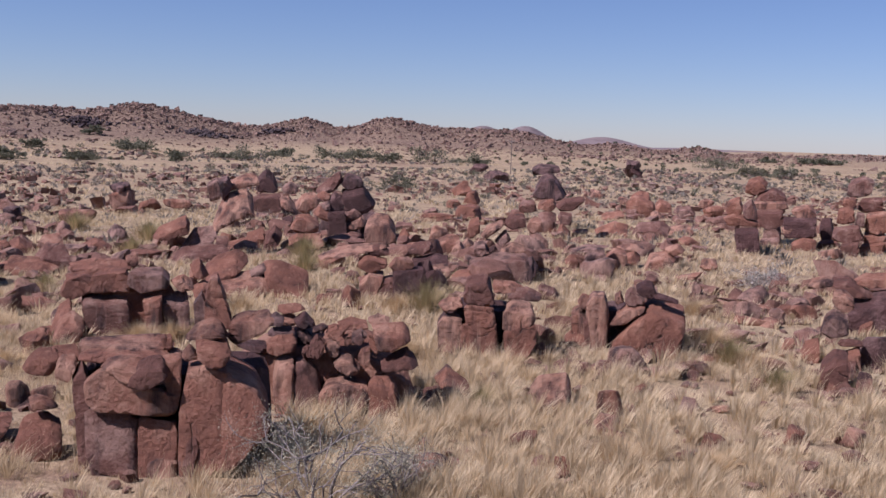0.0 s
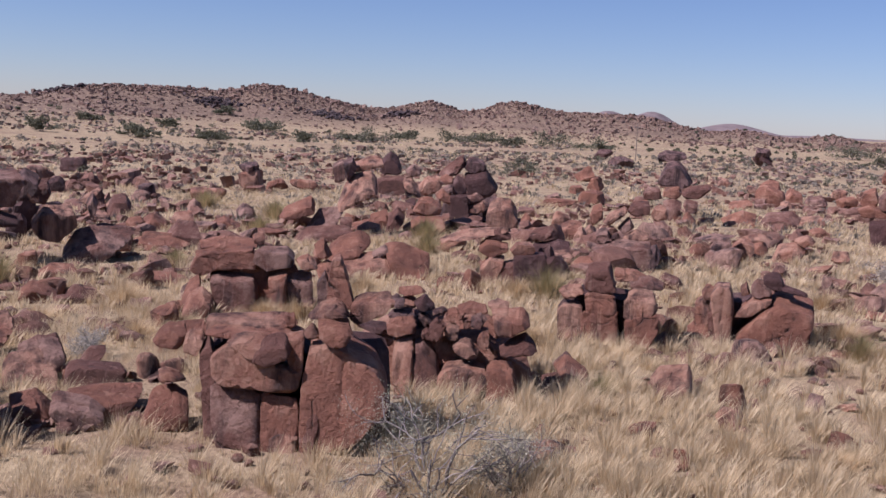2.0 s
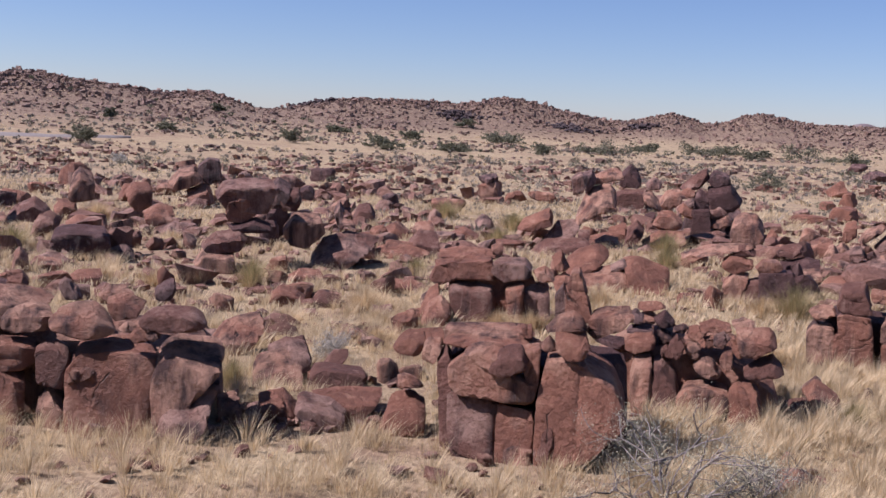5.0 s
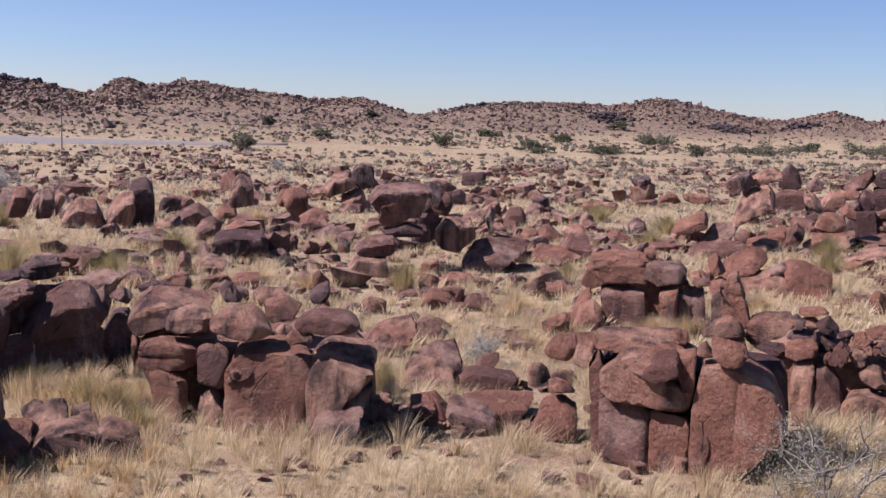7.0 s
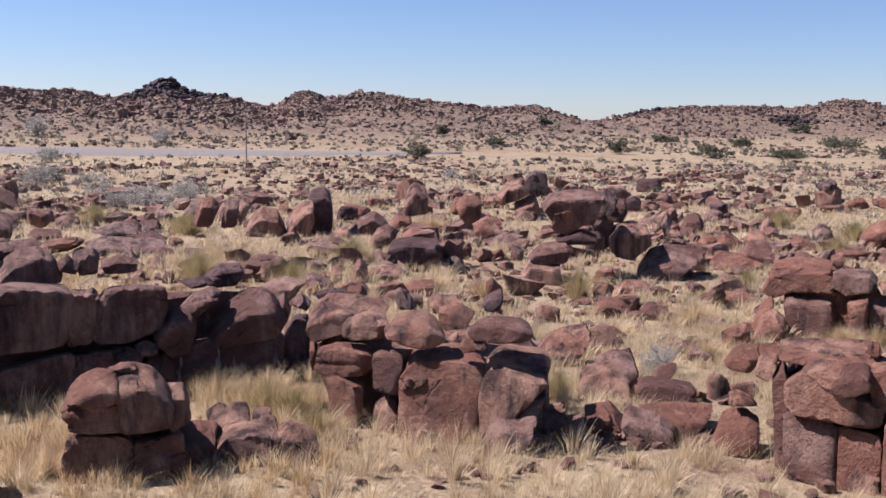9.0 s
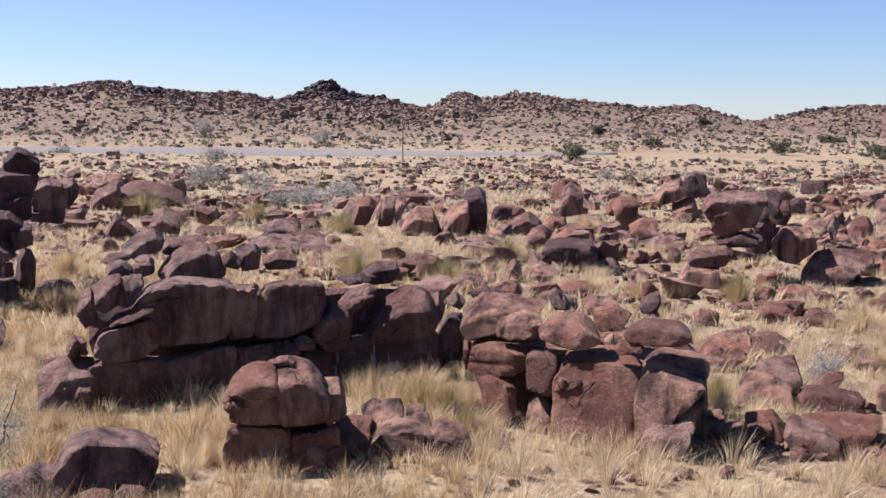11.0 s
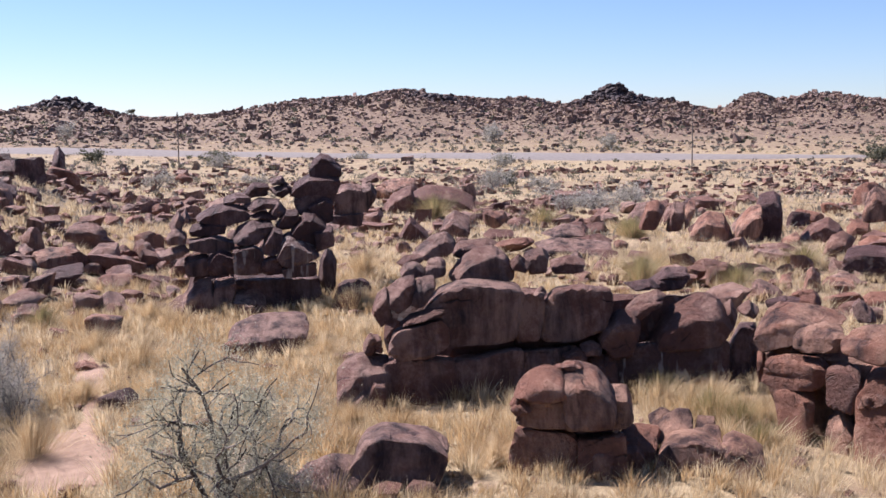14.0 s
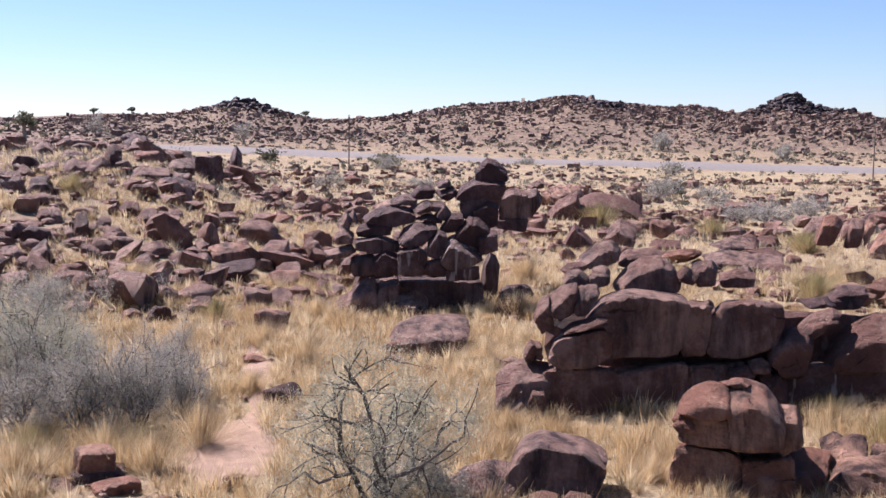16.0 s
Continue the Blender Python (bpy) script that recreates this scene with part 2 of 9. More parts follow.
def distant_hill(x, y, half, tall):
    """A bare rocky hill far beyond the ridges, with the air's haze in its base colour."""
    u, w = np.meshgrid(np.linspace(-1, 1, 41), np.linspace(-1, 1, 25), indexing="ij")
    p = np.stack([x + u * half * 1.5 + w * 40, y + w * 260], -1).reshape(-1, 2)
    z = tall * np.exp(-2.2 * (u.ravel() ** 2 + w.ravel() ** 2)) * (1 + 0.10 * ripple(p / 9, W_HILL)) - 0.12 * tall
    i, j = np.meshgrid(np.arange(40), np.arange(24), indexing="ij")
    f = np.stack([i * 25 + j, (i + 1) * 25 + j, (i + 1) * 25 + j + 1, i * 25 + j + 1], -1).reshape(-1, 4)
    tagged(mesh_object("distant_hill", np.concatenate([p, z[:, None]], -1), f, HAZY_HILL), "distant bare rocky hill on the horizon, its haze painted as mauve-brown", "hill", "distant hills")


distant_hill(78, 2199, 55, 35)
distant_hill(159, 2194, 55, 36)
distant_hill(311, 2178, 76, 21)
distant_hill(473, 2149, 110, 5)


def ribbon(name, line, mat, label, category, lift, crown=0.0):
    """A strip of ground laid along (x, y, width) stations."""
    pts = np.array(line, float)
    s = np.linspace(0, len(pts) - 1, 160)
    c = np.stack([np.interp(s, np.arange(len(pts)), pts[:, q]) for q in range(3)], -1)
    t = np.gradient(c[:, :2], axis=0)
    t /= np.linalg.norm(t, axis=1)[:, None]
    nrm = np.stack([-t[:, 1], t[:, 0]], -1)
    u = np.linspace(-1, 1, 9)
    wob = 1 + (0.22 * np.sin(s * 4.1)[:, None] + 0.2 * np.sin(s * 11.0 + 1)[:, None]) * np.sign(u)[None] * (crown == 0)
    xy = c[:, None, :2] + nrm[:, None] * (u[None] * wob * c[:, 2:3] / 2)[..., None]
    z = height(xy[..., 0].ravel(), xy[..., 1].ravel()).reshape(xy.shape[:2]) + lift * (1 - u ** 4)[None] + crown * (1 - u ** 2)[None] - 0.01
    v = np.concatenate([xy, z[..., None]], -1).reshape(-1, 3)
    i, j = np.meshgrid(np.arange(159), np.arange(8), indexing="ij")
    f = np.stack([i * 9 + j, i * 9 + j + 1, (i + 1) * 9 + j + 1, (i + 1) * 9 + j], -1).reshape(-1, 4)
    tagged(mesh_object(name, v, f, mat), label, category, kind="structure")


ribbon("road", [(-520, -262, 15), (-200, 47, 15), (-124, 121, 14), (-113, 132, 9), (-104, 140, 4), (-98, 146, 0.5)], ROAD, "pale grey gravel road across the plain", "road", 0.12, 0.25)
PATH = [(-18.4, 4.7, 0.3), (-19.2, 5.05, 1.9), (-20.3, 5.5, 2.1), (-21.3, 5.9, 1.1), (-22.6, 6.4, 0.35), (-25.0, 7.2, 0.3), (-27.5, 7.8, 0.9), (-30.0, 8.3, 0.3)]
ribbon("footpath", PATH, SAND, "trodden path of bare reddish sand", "path", 0.05)


# ---- rocks ----
RIMS = np.array([(1, 0, 1), (-1, 0, 1), (0, 1, 1), (0, -1, 1), (1, 1, 1), (1, -1, 1), (-1, 1, 1), (-1, -1, 1), (1, 1, 0), (1, -1, 0), (-1, 1, 0), (-1, -1, 0), (1, 0, -1),
                 (-1, 0, -1), (0, -1, -1), (0.4, -0.5, 1), (-0.4, -0.5, 1), (0.3, -1, 0.4), (-0.3, -1, 0.4), (0, 0.5, 1), (1, -0.3, 0.5), (-1, -0.3, 0.5)], float)


@functools.lru_cache(None)
def ball(level):
    """Directions and triangles of an evenly divided ball."""
    bm = bmesh.new()
    bmesh.ops.create_icosphere(bm, subdivisions=level, radius=1.0)
    bm.verts.index_update()
    p = np.array([v.co for v in bm.verts])
    f = np.array([[v.index for v in q.verts] for q in bm.faces])
    bm.free()
    return p / np.linalg.norm(p, axis=1)[:, None], f


def rock_shape(rng, w, d, h, blocky=0.5, chops=10, worn=20, level=2):
    """A weathered boulder about its middle: tilted joint faces and struck-off rims that run into one another over worn, rounded edges."""
    u, f = ball(level)
    cuts = []
    for axis in range(3):
        for sign in (-1, 1):
            q = rng.normal(0, 0.40 * (1 - blocky) + 0.06, 3)
            q[axis] = sign
            cuts.append((q / np.linalg.norm(q), rng.uniform(0.80, 1.0)))
    for q in rng.permutation(RIMS)[:chops]:
        q = q + rng.normal(0, 0.24, 3)
        q /= np.linalg.norm(q)
        cuts.append((q, np.abs(q).sum() * rng.uniform(0.62 + 0.22 * blocky, 0.95)))
    keen = np.clip(worn * 1.15, 9.0, 34.0)
    reach = np.zeros(len(u))
    for q, at in cuts:
        reach += np.maximum(u @ q / at, 0) ** keen
    p = u * (reach ** (-1 / keen))[:, None]
    p *= 1 + 0.035 * ripple(p, waves(rng, 8, 1.5, 4.0, 3))[:, None]
    if level > 2:
        p *= 1 + (0.030 * (0.5 - np.abs(ripple(p, waves(rng, 12, 4.0, 9.0, 3)))))[:, None]
        bend = ripple(p, waves(rng, 8, 1.5, 6.0, 3))
        for _ in range(rng.integers(1, 4)):
            q = RIMS[rng.integers(0, 4)] * (1, 1, 0) if rng.random() < 0.5 else np.array([0, 0, 1.0])
            q = q + rng.normal(0, 0.18, 3)
            off = p @ (q / np.linalg.norm(q)) - rng.uniform(-0.55, 0.55) + 0.07 * bend
            p *= 1 - (rng.uniform(0.04, 0.11) * np.exp(-(off / (0.05 if level > 3 else 0.08)) ** 2))[:, None]
            p += (q / np.linalg.norm(q))[None] * (0.02 * np.tanh(off / 0.05))[:, None]
        p *= 1 + (0.013 * ripple(p, waves(rng, 16, 9.0, 22.0, 3)))[:, None]
    return p * np.array([w, d, h]) / 2, f


def turned(p, yaw, tilt=0.0, roll=0.0):
    m = np.array(Euler((radians(tilt), radians(roll), radians(yaw))).to_matrix())
    return p @ m.T


COUNT, STANDING = [0], []


def rock(x, y, z, w, d, h, face, turn=0, tone=0, parent=None, name="boulder", tilt=0.0, roll=0.0, worn=0, blocky=0.5, chops=11, label="", finest=18):
    """One boulder of overall size w, d, h whose middle lies at (x, y, z); it is turned within that size, and its front looks along face."""
    COUNT[0] += 1
    STANDING.append((x, y, 0.5 * max(w, d), z - h / 2 - float(height(np.array([x]), np.array([y]))[0])))
    rng = np.random.default_rng(1000 + COUNT[0])
    seen = max(w, h) * 1982 / math.hypot(x, y)
    level = 2 if finest < 8 or seen < 20 else 3 if seen < 62 else 4
    if not tilt and not roll:
        tilt, roll = rng.normal(0, 13 if blocky < 0.65 else 6 if blocky < 0.89 else 2, 2)
    p, f = rock_shape(rng, w, d, h, blocky - (0.1 if blocky < 0.85 else 0), chops, worn or rng.uniform(11, 24), level)
    p = turned(p, turn, tilt, roll)
    low, high = p.min(0), p.max(0)
    p = turned((p - (low + high) / 2) / (high - low) * np.array([w, d, h]), face)
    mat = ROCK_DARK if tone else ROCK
    if parent is None:
        ob = mesh_object(name, p, f, mat, crisp=32)
        ob.location = (x, y, z)
        near = "standing in dry grass" if h > 1.3 * w else "lying among dry grass and stones"
        tagged(ob, label or ("dark varnished dolerite boulder, " if tone else "reddish-brown weathered dolerite boulder, ") + near, "boulder", "weathered boulders")
    else:
        ob = part(name, p, f, mat, parent, label, crisp=32)
        ob.location = Vector((x, y, z)) - parent.location
    return ob


def formation(name, x, y, label):
    ob = new(name)
    ob.location = (x, y, 0)
    return tagged(ob, label, "rock outcrop", "rock outcrops")


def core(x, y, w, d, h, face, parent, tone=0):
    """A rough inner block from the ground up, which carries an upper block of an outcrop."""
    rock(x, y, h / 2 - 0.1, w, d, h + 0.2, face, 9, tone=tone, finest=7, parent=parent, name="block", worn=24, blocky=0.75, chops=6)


def jointed(x, y, z, depth, face, dip, outline, brow, tone=0, keen=34, skew=0.0, parent=None, finest=5, label=""):
    """One block broken along joints: its front, seen along face and dip, has the given convex outline in metres about (x, y, z);
    brow is the share of its front height that its sloping top takes up, keen how crisp its worn edges are, skew how far its front is turned aside."""
    COUNT[0] += 1
    rng = np.random.default_rng(5000 + COUNT[0])
    edge = np.array(outline, float)
    w, h = np.ptp(edge, axis=0)
    seen = max(w, h) * 1982 / math.hypot(x, y)
    level = min(finest, 2 if seen < 16 else 3 if seen < 50 else 4 if seen < 170 else 5)
    q = edge / (w / 2, h / 2)
    cuts = []
    for a, b in zip(q, np.roll(q, -1, 0)):
        n = np.array([b[1] - a[1], a[0] - b[0]])
        n /= np.linalg.norm(n) + 1e-9
        taper = 0.0 if n[1] > 0.5 else rng.uniform(0.02, 0.14)
        cuts.append((np.array([n[0], taper, n[1]]), max(n @ a, 0.2)))
        if n[1] > 0.25:
            lean = np.array([n[0], -1.5 * brow * n[1] * rng.uniform(0.8, 1.25), n[1]])
            size = np.linalg.norm(lean)
            cuts.append((lean / size, max((n @ a + 0.5 * lean[1]) / size, 0.2)))
    cuts += [(np.array([skew * w / depth + rng.normal(0, 0.08), -1, rng.normal(0, 0.08)]), 0.92), (np.array([0, 1, 0.1]), 1.0)]
    for k in range(3):
        n = np.array([rng.uniform(0.35, 1.0) * (-1) ** k, -1, rng.uniform(-0.5, 0.5)])
        n /= np.linalg.norm(n)
        cuts.append((n, np.abs(n).sum() * rng.uniform(0.86, 1.0)))
    u, f = ball(level)
    reach = np.zeros(len(u))
    for n, at in cuts:
        reach += np.maximum(u @ n / at, 0) ** keen
    p = u * (reach ** (-1 / keen))[:, None]
    p *= 1 + 0.014 * ripple(p, waves(rng, 8, 1.5, 4.0, 3))[:, None]
    p *= 2.09 / np.ptp(p, axis=0)
    size = np.array([w, depth, h]) / 2
    if level > 2:
        # worn dents, flaked scars and small joints, at the true scale of the stone
        m = p * size
        grain = (0.006 + 0.008 * min(w, h)) * (0.5 - np.abs(ripple(m, waves(rng, 14, 4.0, 13.0, 3)))) + 0.006 * ripple(m, waves(rng, 20, 16.0, 40.0, 3))
        bend = ripple(m, waves(rng, 8, 1.5, 6.0, 3))
        for _ in range(rng.integers(1, 3) + (level > 4)):
            n = np.array([1, 0.2, 0]) if rng.random() < 0.55 else np.array([0, 0.1, 1.0])
            n = n + rng.normal(0, 0.16, 3)
            n /= np.linalg.norm(n)
            off = m @ n - rng.uniform(-0.35, 0.35) * abs(n) @ size * 2 + 0.05 * bend
            grain -= rng.uniform(0.02, 0.05) * np.exp(-(off / 0.035) ** 2) * (ripple(m, waves(rng, 6, 0.6, 2.0, 3)) > -0.1)
        p = m + u * np.minimum(grain, 0.1 * min(w, h))[:, None]
    else:
        p = p * size
    p = turned(p, face, -dip)
    low, ground = z + p[:, 2].min(), float(height(np.array([x]), np.array([y]))[0])
    for k in range(-1, 2) if w > 1.6 * depth else (0,):
        c, s = math.cos(radians(face)), math.sin(radians(face))
        STANDING.append((x + k * c * w * 0.33, y + k * s * w * 0.33, (0.40 * min(w, depth) + (0.1 if k else 0)) * (1.6 if parent is None and math.hypot(x, y) < 22 else 1), low - ground))
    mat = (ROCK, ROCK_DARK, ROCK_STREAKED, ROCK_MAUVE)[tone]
    if parent is None:
        ob = mesh_object("boulder", p, f, mat, crisp=32)
        ob.location = (x, y, z)
        near = "standing in dry grass" if h > 1.2 * w else "lying among dry grass and stones"
        return tagged(ob, label or ("dark varnished dolerite boulder, " if tone in (1, 2) else "reddish-brown weathered dolerite boulder, ") + near, "boulder", "weathered boulders")
    ob = part("block", p, f, mat, parent, label, crisp=32)
    ob.location = Vector((x, y, z)) - parent.location
    return ob



# ---- boulders and outcrops ----
pillar = formation("rock_outcrop", -4.75, 19.76, "fractured reddish dolerite pillar with rounded cap boulders in grass")
jointed(-5.68, 19.36, 0.43, 0.92, 16, 16, [(-.45,.63),(-.44,.06),(-.27,-.61),(.45,-.65),(.45,.52),(-.14,.65)], 0.05, tone=3, skew=-0.35, keen=57, parent=pillar)
jointed(-4.83, 19.28, 0.43, 0.74, 14, 16, [(-.33,.58),(-.33,-.58),(.33,-.53),(.30,.49)], 0.05, skew=-0.35, keen=57, parent=pillar)
jointed(-4.70, 18.97, 0.16, 0.43, 14, 17, [(-.24,.17),(-.22,-.26),(.24,-.27),(.23,.25),(-.08,.27)], 0.3, skew=-0.35, keen=57, parent=pillar)
jointed(-5.35, 19.43, 1.44, 1.00, 15, 13, [(-.78,.17),(-.75,-.22),(-.57,-.37),(.21,-.44),(.70,-.45),(.78,-.33),(.69,.02),(-.10,.32),(-.44,.45)], 0.15, skew=-0.35, keen=57, parent=pillar)
jointed(-5.45, 19.24, 1.83, 0.51, 16, 12, [(-.34,.03),(-.04,-.21),(.10,-.26),(.24,.00),(.34,.22),(.05,.26),(-.20,.20)], 0.4, skew=-0.35, keen=23, parent=pillar)
jointed(-4.98, 19.18, 1.80, 0.55, 15, 12, [(-.35,-.14),(-.30,-.24),(-.08,-.30),(.21,-.16),(.35,.05),(.20,.30),(.00,.27),(-.24,.13)], 0.4, tone=3, skew=-0.35, keen=23, parent=pillar)
jointed(-5.49, 19.85, 1.99, 0.96, 15, 11, [(-.87,.02),(-.82,-.12),(-.38,-.18),(.52,-.18),(.87,-.07),(.87,.05),(.51,.18),(.11,.16),(-.68,.10)], 0.6, skew=-0.35, keen=57, parent=pillar)
jointed(-5.67, 20.21, 2.06, 0.89, 16, 11, [(-.81,.15),(-.77,-.21),(-.50,-.21),(.81,-.02),(.81,.16),(.60,.21)], 0.6, skew=-0.35, keen=57, parent=pillar)
jointed(-4.89, 19.99, 2.20, 0.25, 14, 11, [(-.11,.08),(-.03,-.15),(.11,-.13),(.09,.14),(-.03,.15)], 0.3, skew=-0.35, keen=57, parent=pillar)
jointed(-4.67, 19.46, 1.59, 0.50, 13, 13, [(-.17,.42),(-.06,-.18),(.10,-.50),(.17,-.08),(.17,.50)], 0.1, skew=-0.35, keen=57, parent=pillar)
jointed(-6.35, 19.70, 0.87, 0.63, 18, 13, [(-.14,.77),(-.00,-1.00),(.12,-.95),(.14,.79),(.03,1.00)], 0.1, tone=3, skew=-0.35, keen=57, parent=pillar)
jointed(-7.18, 19.97, 1.77, 0.46, 20, 11, [(-.29,-.12),(-.17,-.23),(.18,-.25),(.28,-.11),(.29,.22),(.02,.25),(-.18,.10)], 0.4, skew=-0.35, keen=23, parent=pillar)
jointed(-6.63, 19.84, 1.68, 0.36, 18, 12, [(-.18,.14),(-.18,-.15),(.01,-.26),(.12,-.07),(.18,.26),(-.10,.24)], 0.4, skew=-0.35, keen=57, parent=pillar)
jointed(-6.93, 20.17, 1.83, 0.48, 19, 11, [(-.38,.08),(-.33,-.21),(.38,-.09),(.38,.21),(-.01,.18)], 0.5, skew=-0.35, keen=57, parent=pillar)
jointed(-3.74, 19.65, 1.00, 1.55, 11, 14, [(-.75,.00),(-.74,-1.07),(-.64,-1.11),(.13,-.89),(.71,-.23),(.75,.32),(.54,.76),(.24,.95),(-.21,1.11),(-.61,1.04),(-.71,.59)], 0.15, skew=-0.35, keen=57, parent=pillar)
jointed(-4.25, 19.12, 0.49, 0.55, 13, 16, [(-.18,.58),(-.16,-.58),(.04,-.58),(.18,.30),(.12,.48)], 0.2, tone=3, skew=-0.35, keen=57, parent=pillar)
jointed(-3.89, 19.32, 2.19, 0.51, 11, 11, [(-.31,.21),(-.25,-.15),(-.05,-.30),(.15,-.27),(.31,-.07),(.26,.25),(-.11,.30)], 0.5, skew=-0.35, keen=27, parent=pillar)
jointed(-4.05, 19.56, 2.53, 0.47, 12, 10, [(-.37,-.12),(-.32,-.20),(.37,-.14),(.24,.11),(.08,.20),(-.16,.10)], 0.6, skew=-0.35, keen=27, parent=pillar)
jointed(-4.33, 19.46, 2.12, 0.25, 13, 11, [(-.15,-.03),(-.05,-.15),(.15,-.12),(.11,-.00),(-.01,.15)], 0.4, skew=-0.35, keen=57, parent=pillar)
jointed(-3.99, 20.32, 2.89, 0.61, 11, 9, [(-.25,-.42),(.04,-.52),(.25,-.41),(.14,.05),(-.04,.52),(-.18,.49),(-.25,.15)], 0.1, skew=-0.35, keen=57, parent=pillar)
jointed(-4.39, 20.55, 2.74, 0.35, 12, 9, [(-.12,.13),(-.09,-.29),(.12,-.34),(.11,.13),(.02,.34)], 0.15, tone=3, skew=-0.35, keen=57, parent=pillar)
jointed(-7.28, 20.02, 0.37, 0.74, 20, 14, [(-.44,-.36),(-.14,-.43),(.38,-.41),(.44,.26),(.21,.43),(-.20,.39)], 0.5, skew=-0.35, keen=57, parent=pillar)
jointed(-7.21, 20.30, 0.94, 0.33, 20, 13, [(-.25,.08),(-.15,-.15),(.25,-.12),(.13,.04),(-.05,.15)], 0.5, skew=-0.35, keen=57, parent=pillar)
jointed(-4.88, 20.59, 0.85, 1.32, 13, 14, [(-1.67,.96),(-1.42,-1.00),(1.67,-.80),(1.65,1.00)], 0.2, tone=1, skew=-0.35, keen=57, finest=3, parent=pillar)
jointed(-3.37, 20.04, 2.51, 0.61, 10, 10, [(-.39,-.19),(-.25,-.32),(.15,-.13),(.39,.10),(.36,.32),(-.08,.29),(-.34,.18)], 0.35, skew=-0.35, keen=57, parent=pillar)

wallr = formation("rock_outcrop", -2.27, 23.61, "low fractured dolerite ledge with broken rubble on top")
jointed(-3.28, 23.86, 0.52, 0.71, 8, 13, [(-.24,.23),(-.15,-.53),(.08,-.73),(.24,-.52),(.18,.73),(-.16,.64)], 0.25, skew=-0.15, keen=57, parent=wallr)
jointed(-2.78, 23.95, 0.51, 0.83, 7, 13, [(-.33,.25),(-.32,-.72),(.18,-.71),(.33,-.51),(.28,.21),(.20,.45),(-.03,.72),(-.27,.67)], 0.25, tone=3, skew=-0.15, keen=57, parent=wallr)
jointed(-1.96, 23.82, 0.36, 0.86, 5, 13, [(-.51,.23),(-.49,-.29),(-.40,-.49),(.17,-.41),(.51,.00),(.50,.39),(.08,.49),(-.34,.42)], 0.2, skew=-0.15, keen=57, parent=wallr)
jointed(-1.10, 23.72, 0.43, 0.70, 3, 13, [(-.34,.34),(-.31,-.49),(.34,-.49),(.31,.13),(.21,.43),(-.16,.49)], 0.25, skew=-0.15, keen=57, parent=wallr)
jointed(-2.59, 24.86, 0.80, 1.37, 6, 12, [(-1.90,.29),(-.92,-.95),(1.90,-.85),(1.87,.42),(1.02,.89),(-.24,.95),(-1.11,.82)], 0.3, skew=-0.15, keen=57, finest=3, parent=wallr)
jointed(-3.39, 24.22, 1.42, 0.47, 8, 11, [(-.31,.08),(-.29,-.19),(-.10,-.25),(.31,-.12),(.25,.25),(-.12,.21)], 0.4, skew=-0.15, keen=57, parent=wallr)
jointed(-3.46, 24.50, 1.66, 0.32, 8, 10, [(-.29,.01),(-.23,-.12),(.29,-.08),(.28,.09),(-.09,.12)], 0.5, tone=1, skew=-0.15, keen=57, parent=wallr)
jointed(-3.56, 24.49, 1.93, 0.30, 8, 9, [(-.18,.06),(-.15,-.15),(.13,-.17),(.18,.05),(-.01,.17)], 0.5, tone=1, skew=-0.15, keen=57, parent=wallr)
jointed(-4.11, 24.42, 1.31, 0.39, 10, 11, [(-.33,.16),(-.24,-.02),(.08,-.16),(.33,-.15),(.32,.12)], 0.4, tone=1, skew=-0.15, keen=57, parent=wallr)
jointed(-2.59, 24.11, 1.43, 0.38, 6, 11, [(-.17,-.18),(-.07,-.28),(.11,-.20),(.17,.11),(-.01,.28),(-.17,.07)], 0.2, tone=3, skew=-0.15, keen=57, parent=wallr)
jointed(-2.29, 24.17, 1.37, 0.31, 5, 11, [(-.17,.06),(-.06,-.19),(.17,-.17),(.15,.16),(-.02,.19)], 0.3, skew=-0.15, keen=57, parent=wallr)
jointed(-2.55, 24.35, 1.77, 0.25, 6, 10, [(-.17,.02),(-.14,-.10),(.03,-.12),(.17,.01),(.05,.12)], 0.4, skew=-0.15, keen=57, parent=wallr)
jointed(-2.21, 24.37, 1.71, 0.33, 5, 10, [(-.21,.10),(-.18,-.10),(-.03,-.18),(.14,-.09),(.21,.11),(-.00,.18)], 0.4, skew=-0.15, keen=57, parent=wallr)
jointed(-1.96, 24.32, 1.56, 0.25, 5, 10, [(-.12,.07),(-.05,-.15),(.10,-.12),(.12,.15)], 0.3, skew=-0.15, keen=57, parent=wallr)
jointed(-1.69, 24.23, 1.64, 0.31, 4, 10, [(-.17,.07),(-.13,-.15),(.06,-.19),(.17,.05),(.04,.19)], 0.4, tone=3, skew=-0.15, keen=57, parent=wallr)
jointed(-1.89, 24.57, 1.87, 0.38, 4, 10, [(-.34,.02),(-.15,-.15),(.33,-.13),(.34,.07),(-.04,.15)], 0.5, skew=-0.15, keen=57, parent=wallr)
jointed(-1.93, 24.02, 1.07, 0.46, 5, 12, [(-.30,.05),(-.21,-.13),(-.02,-.24),(.16,-.24),(.30,-.08),(.08,.19),(-.10,.24)], 0.4, skew=-0.15, keen=57, parent=wallr)
jointed(-1.57, 24.02, 1.27, 0.28, 4, 11, [(-.13,-.01),(-.10,-.15),(.04,-.21),(.13,-.13),(.12,.21),(-.04,.17)], 0.2, skew=-0.15, keen=57, parent=wallr)
jointed(-1.01, 24.06, 1.69, 0.64, 2, 10, [(-.42,.26),(-.31,-.06),(-.20,-.33),(.02,-.32),(.42,-.08),(.41,.16),(.26,.33)], 0.5, skew=-0.15, keen=40, parent=wallr)
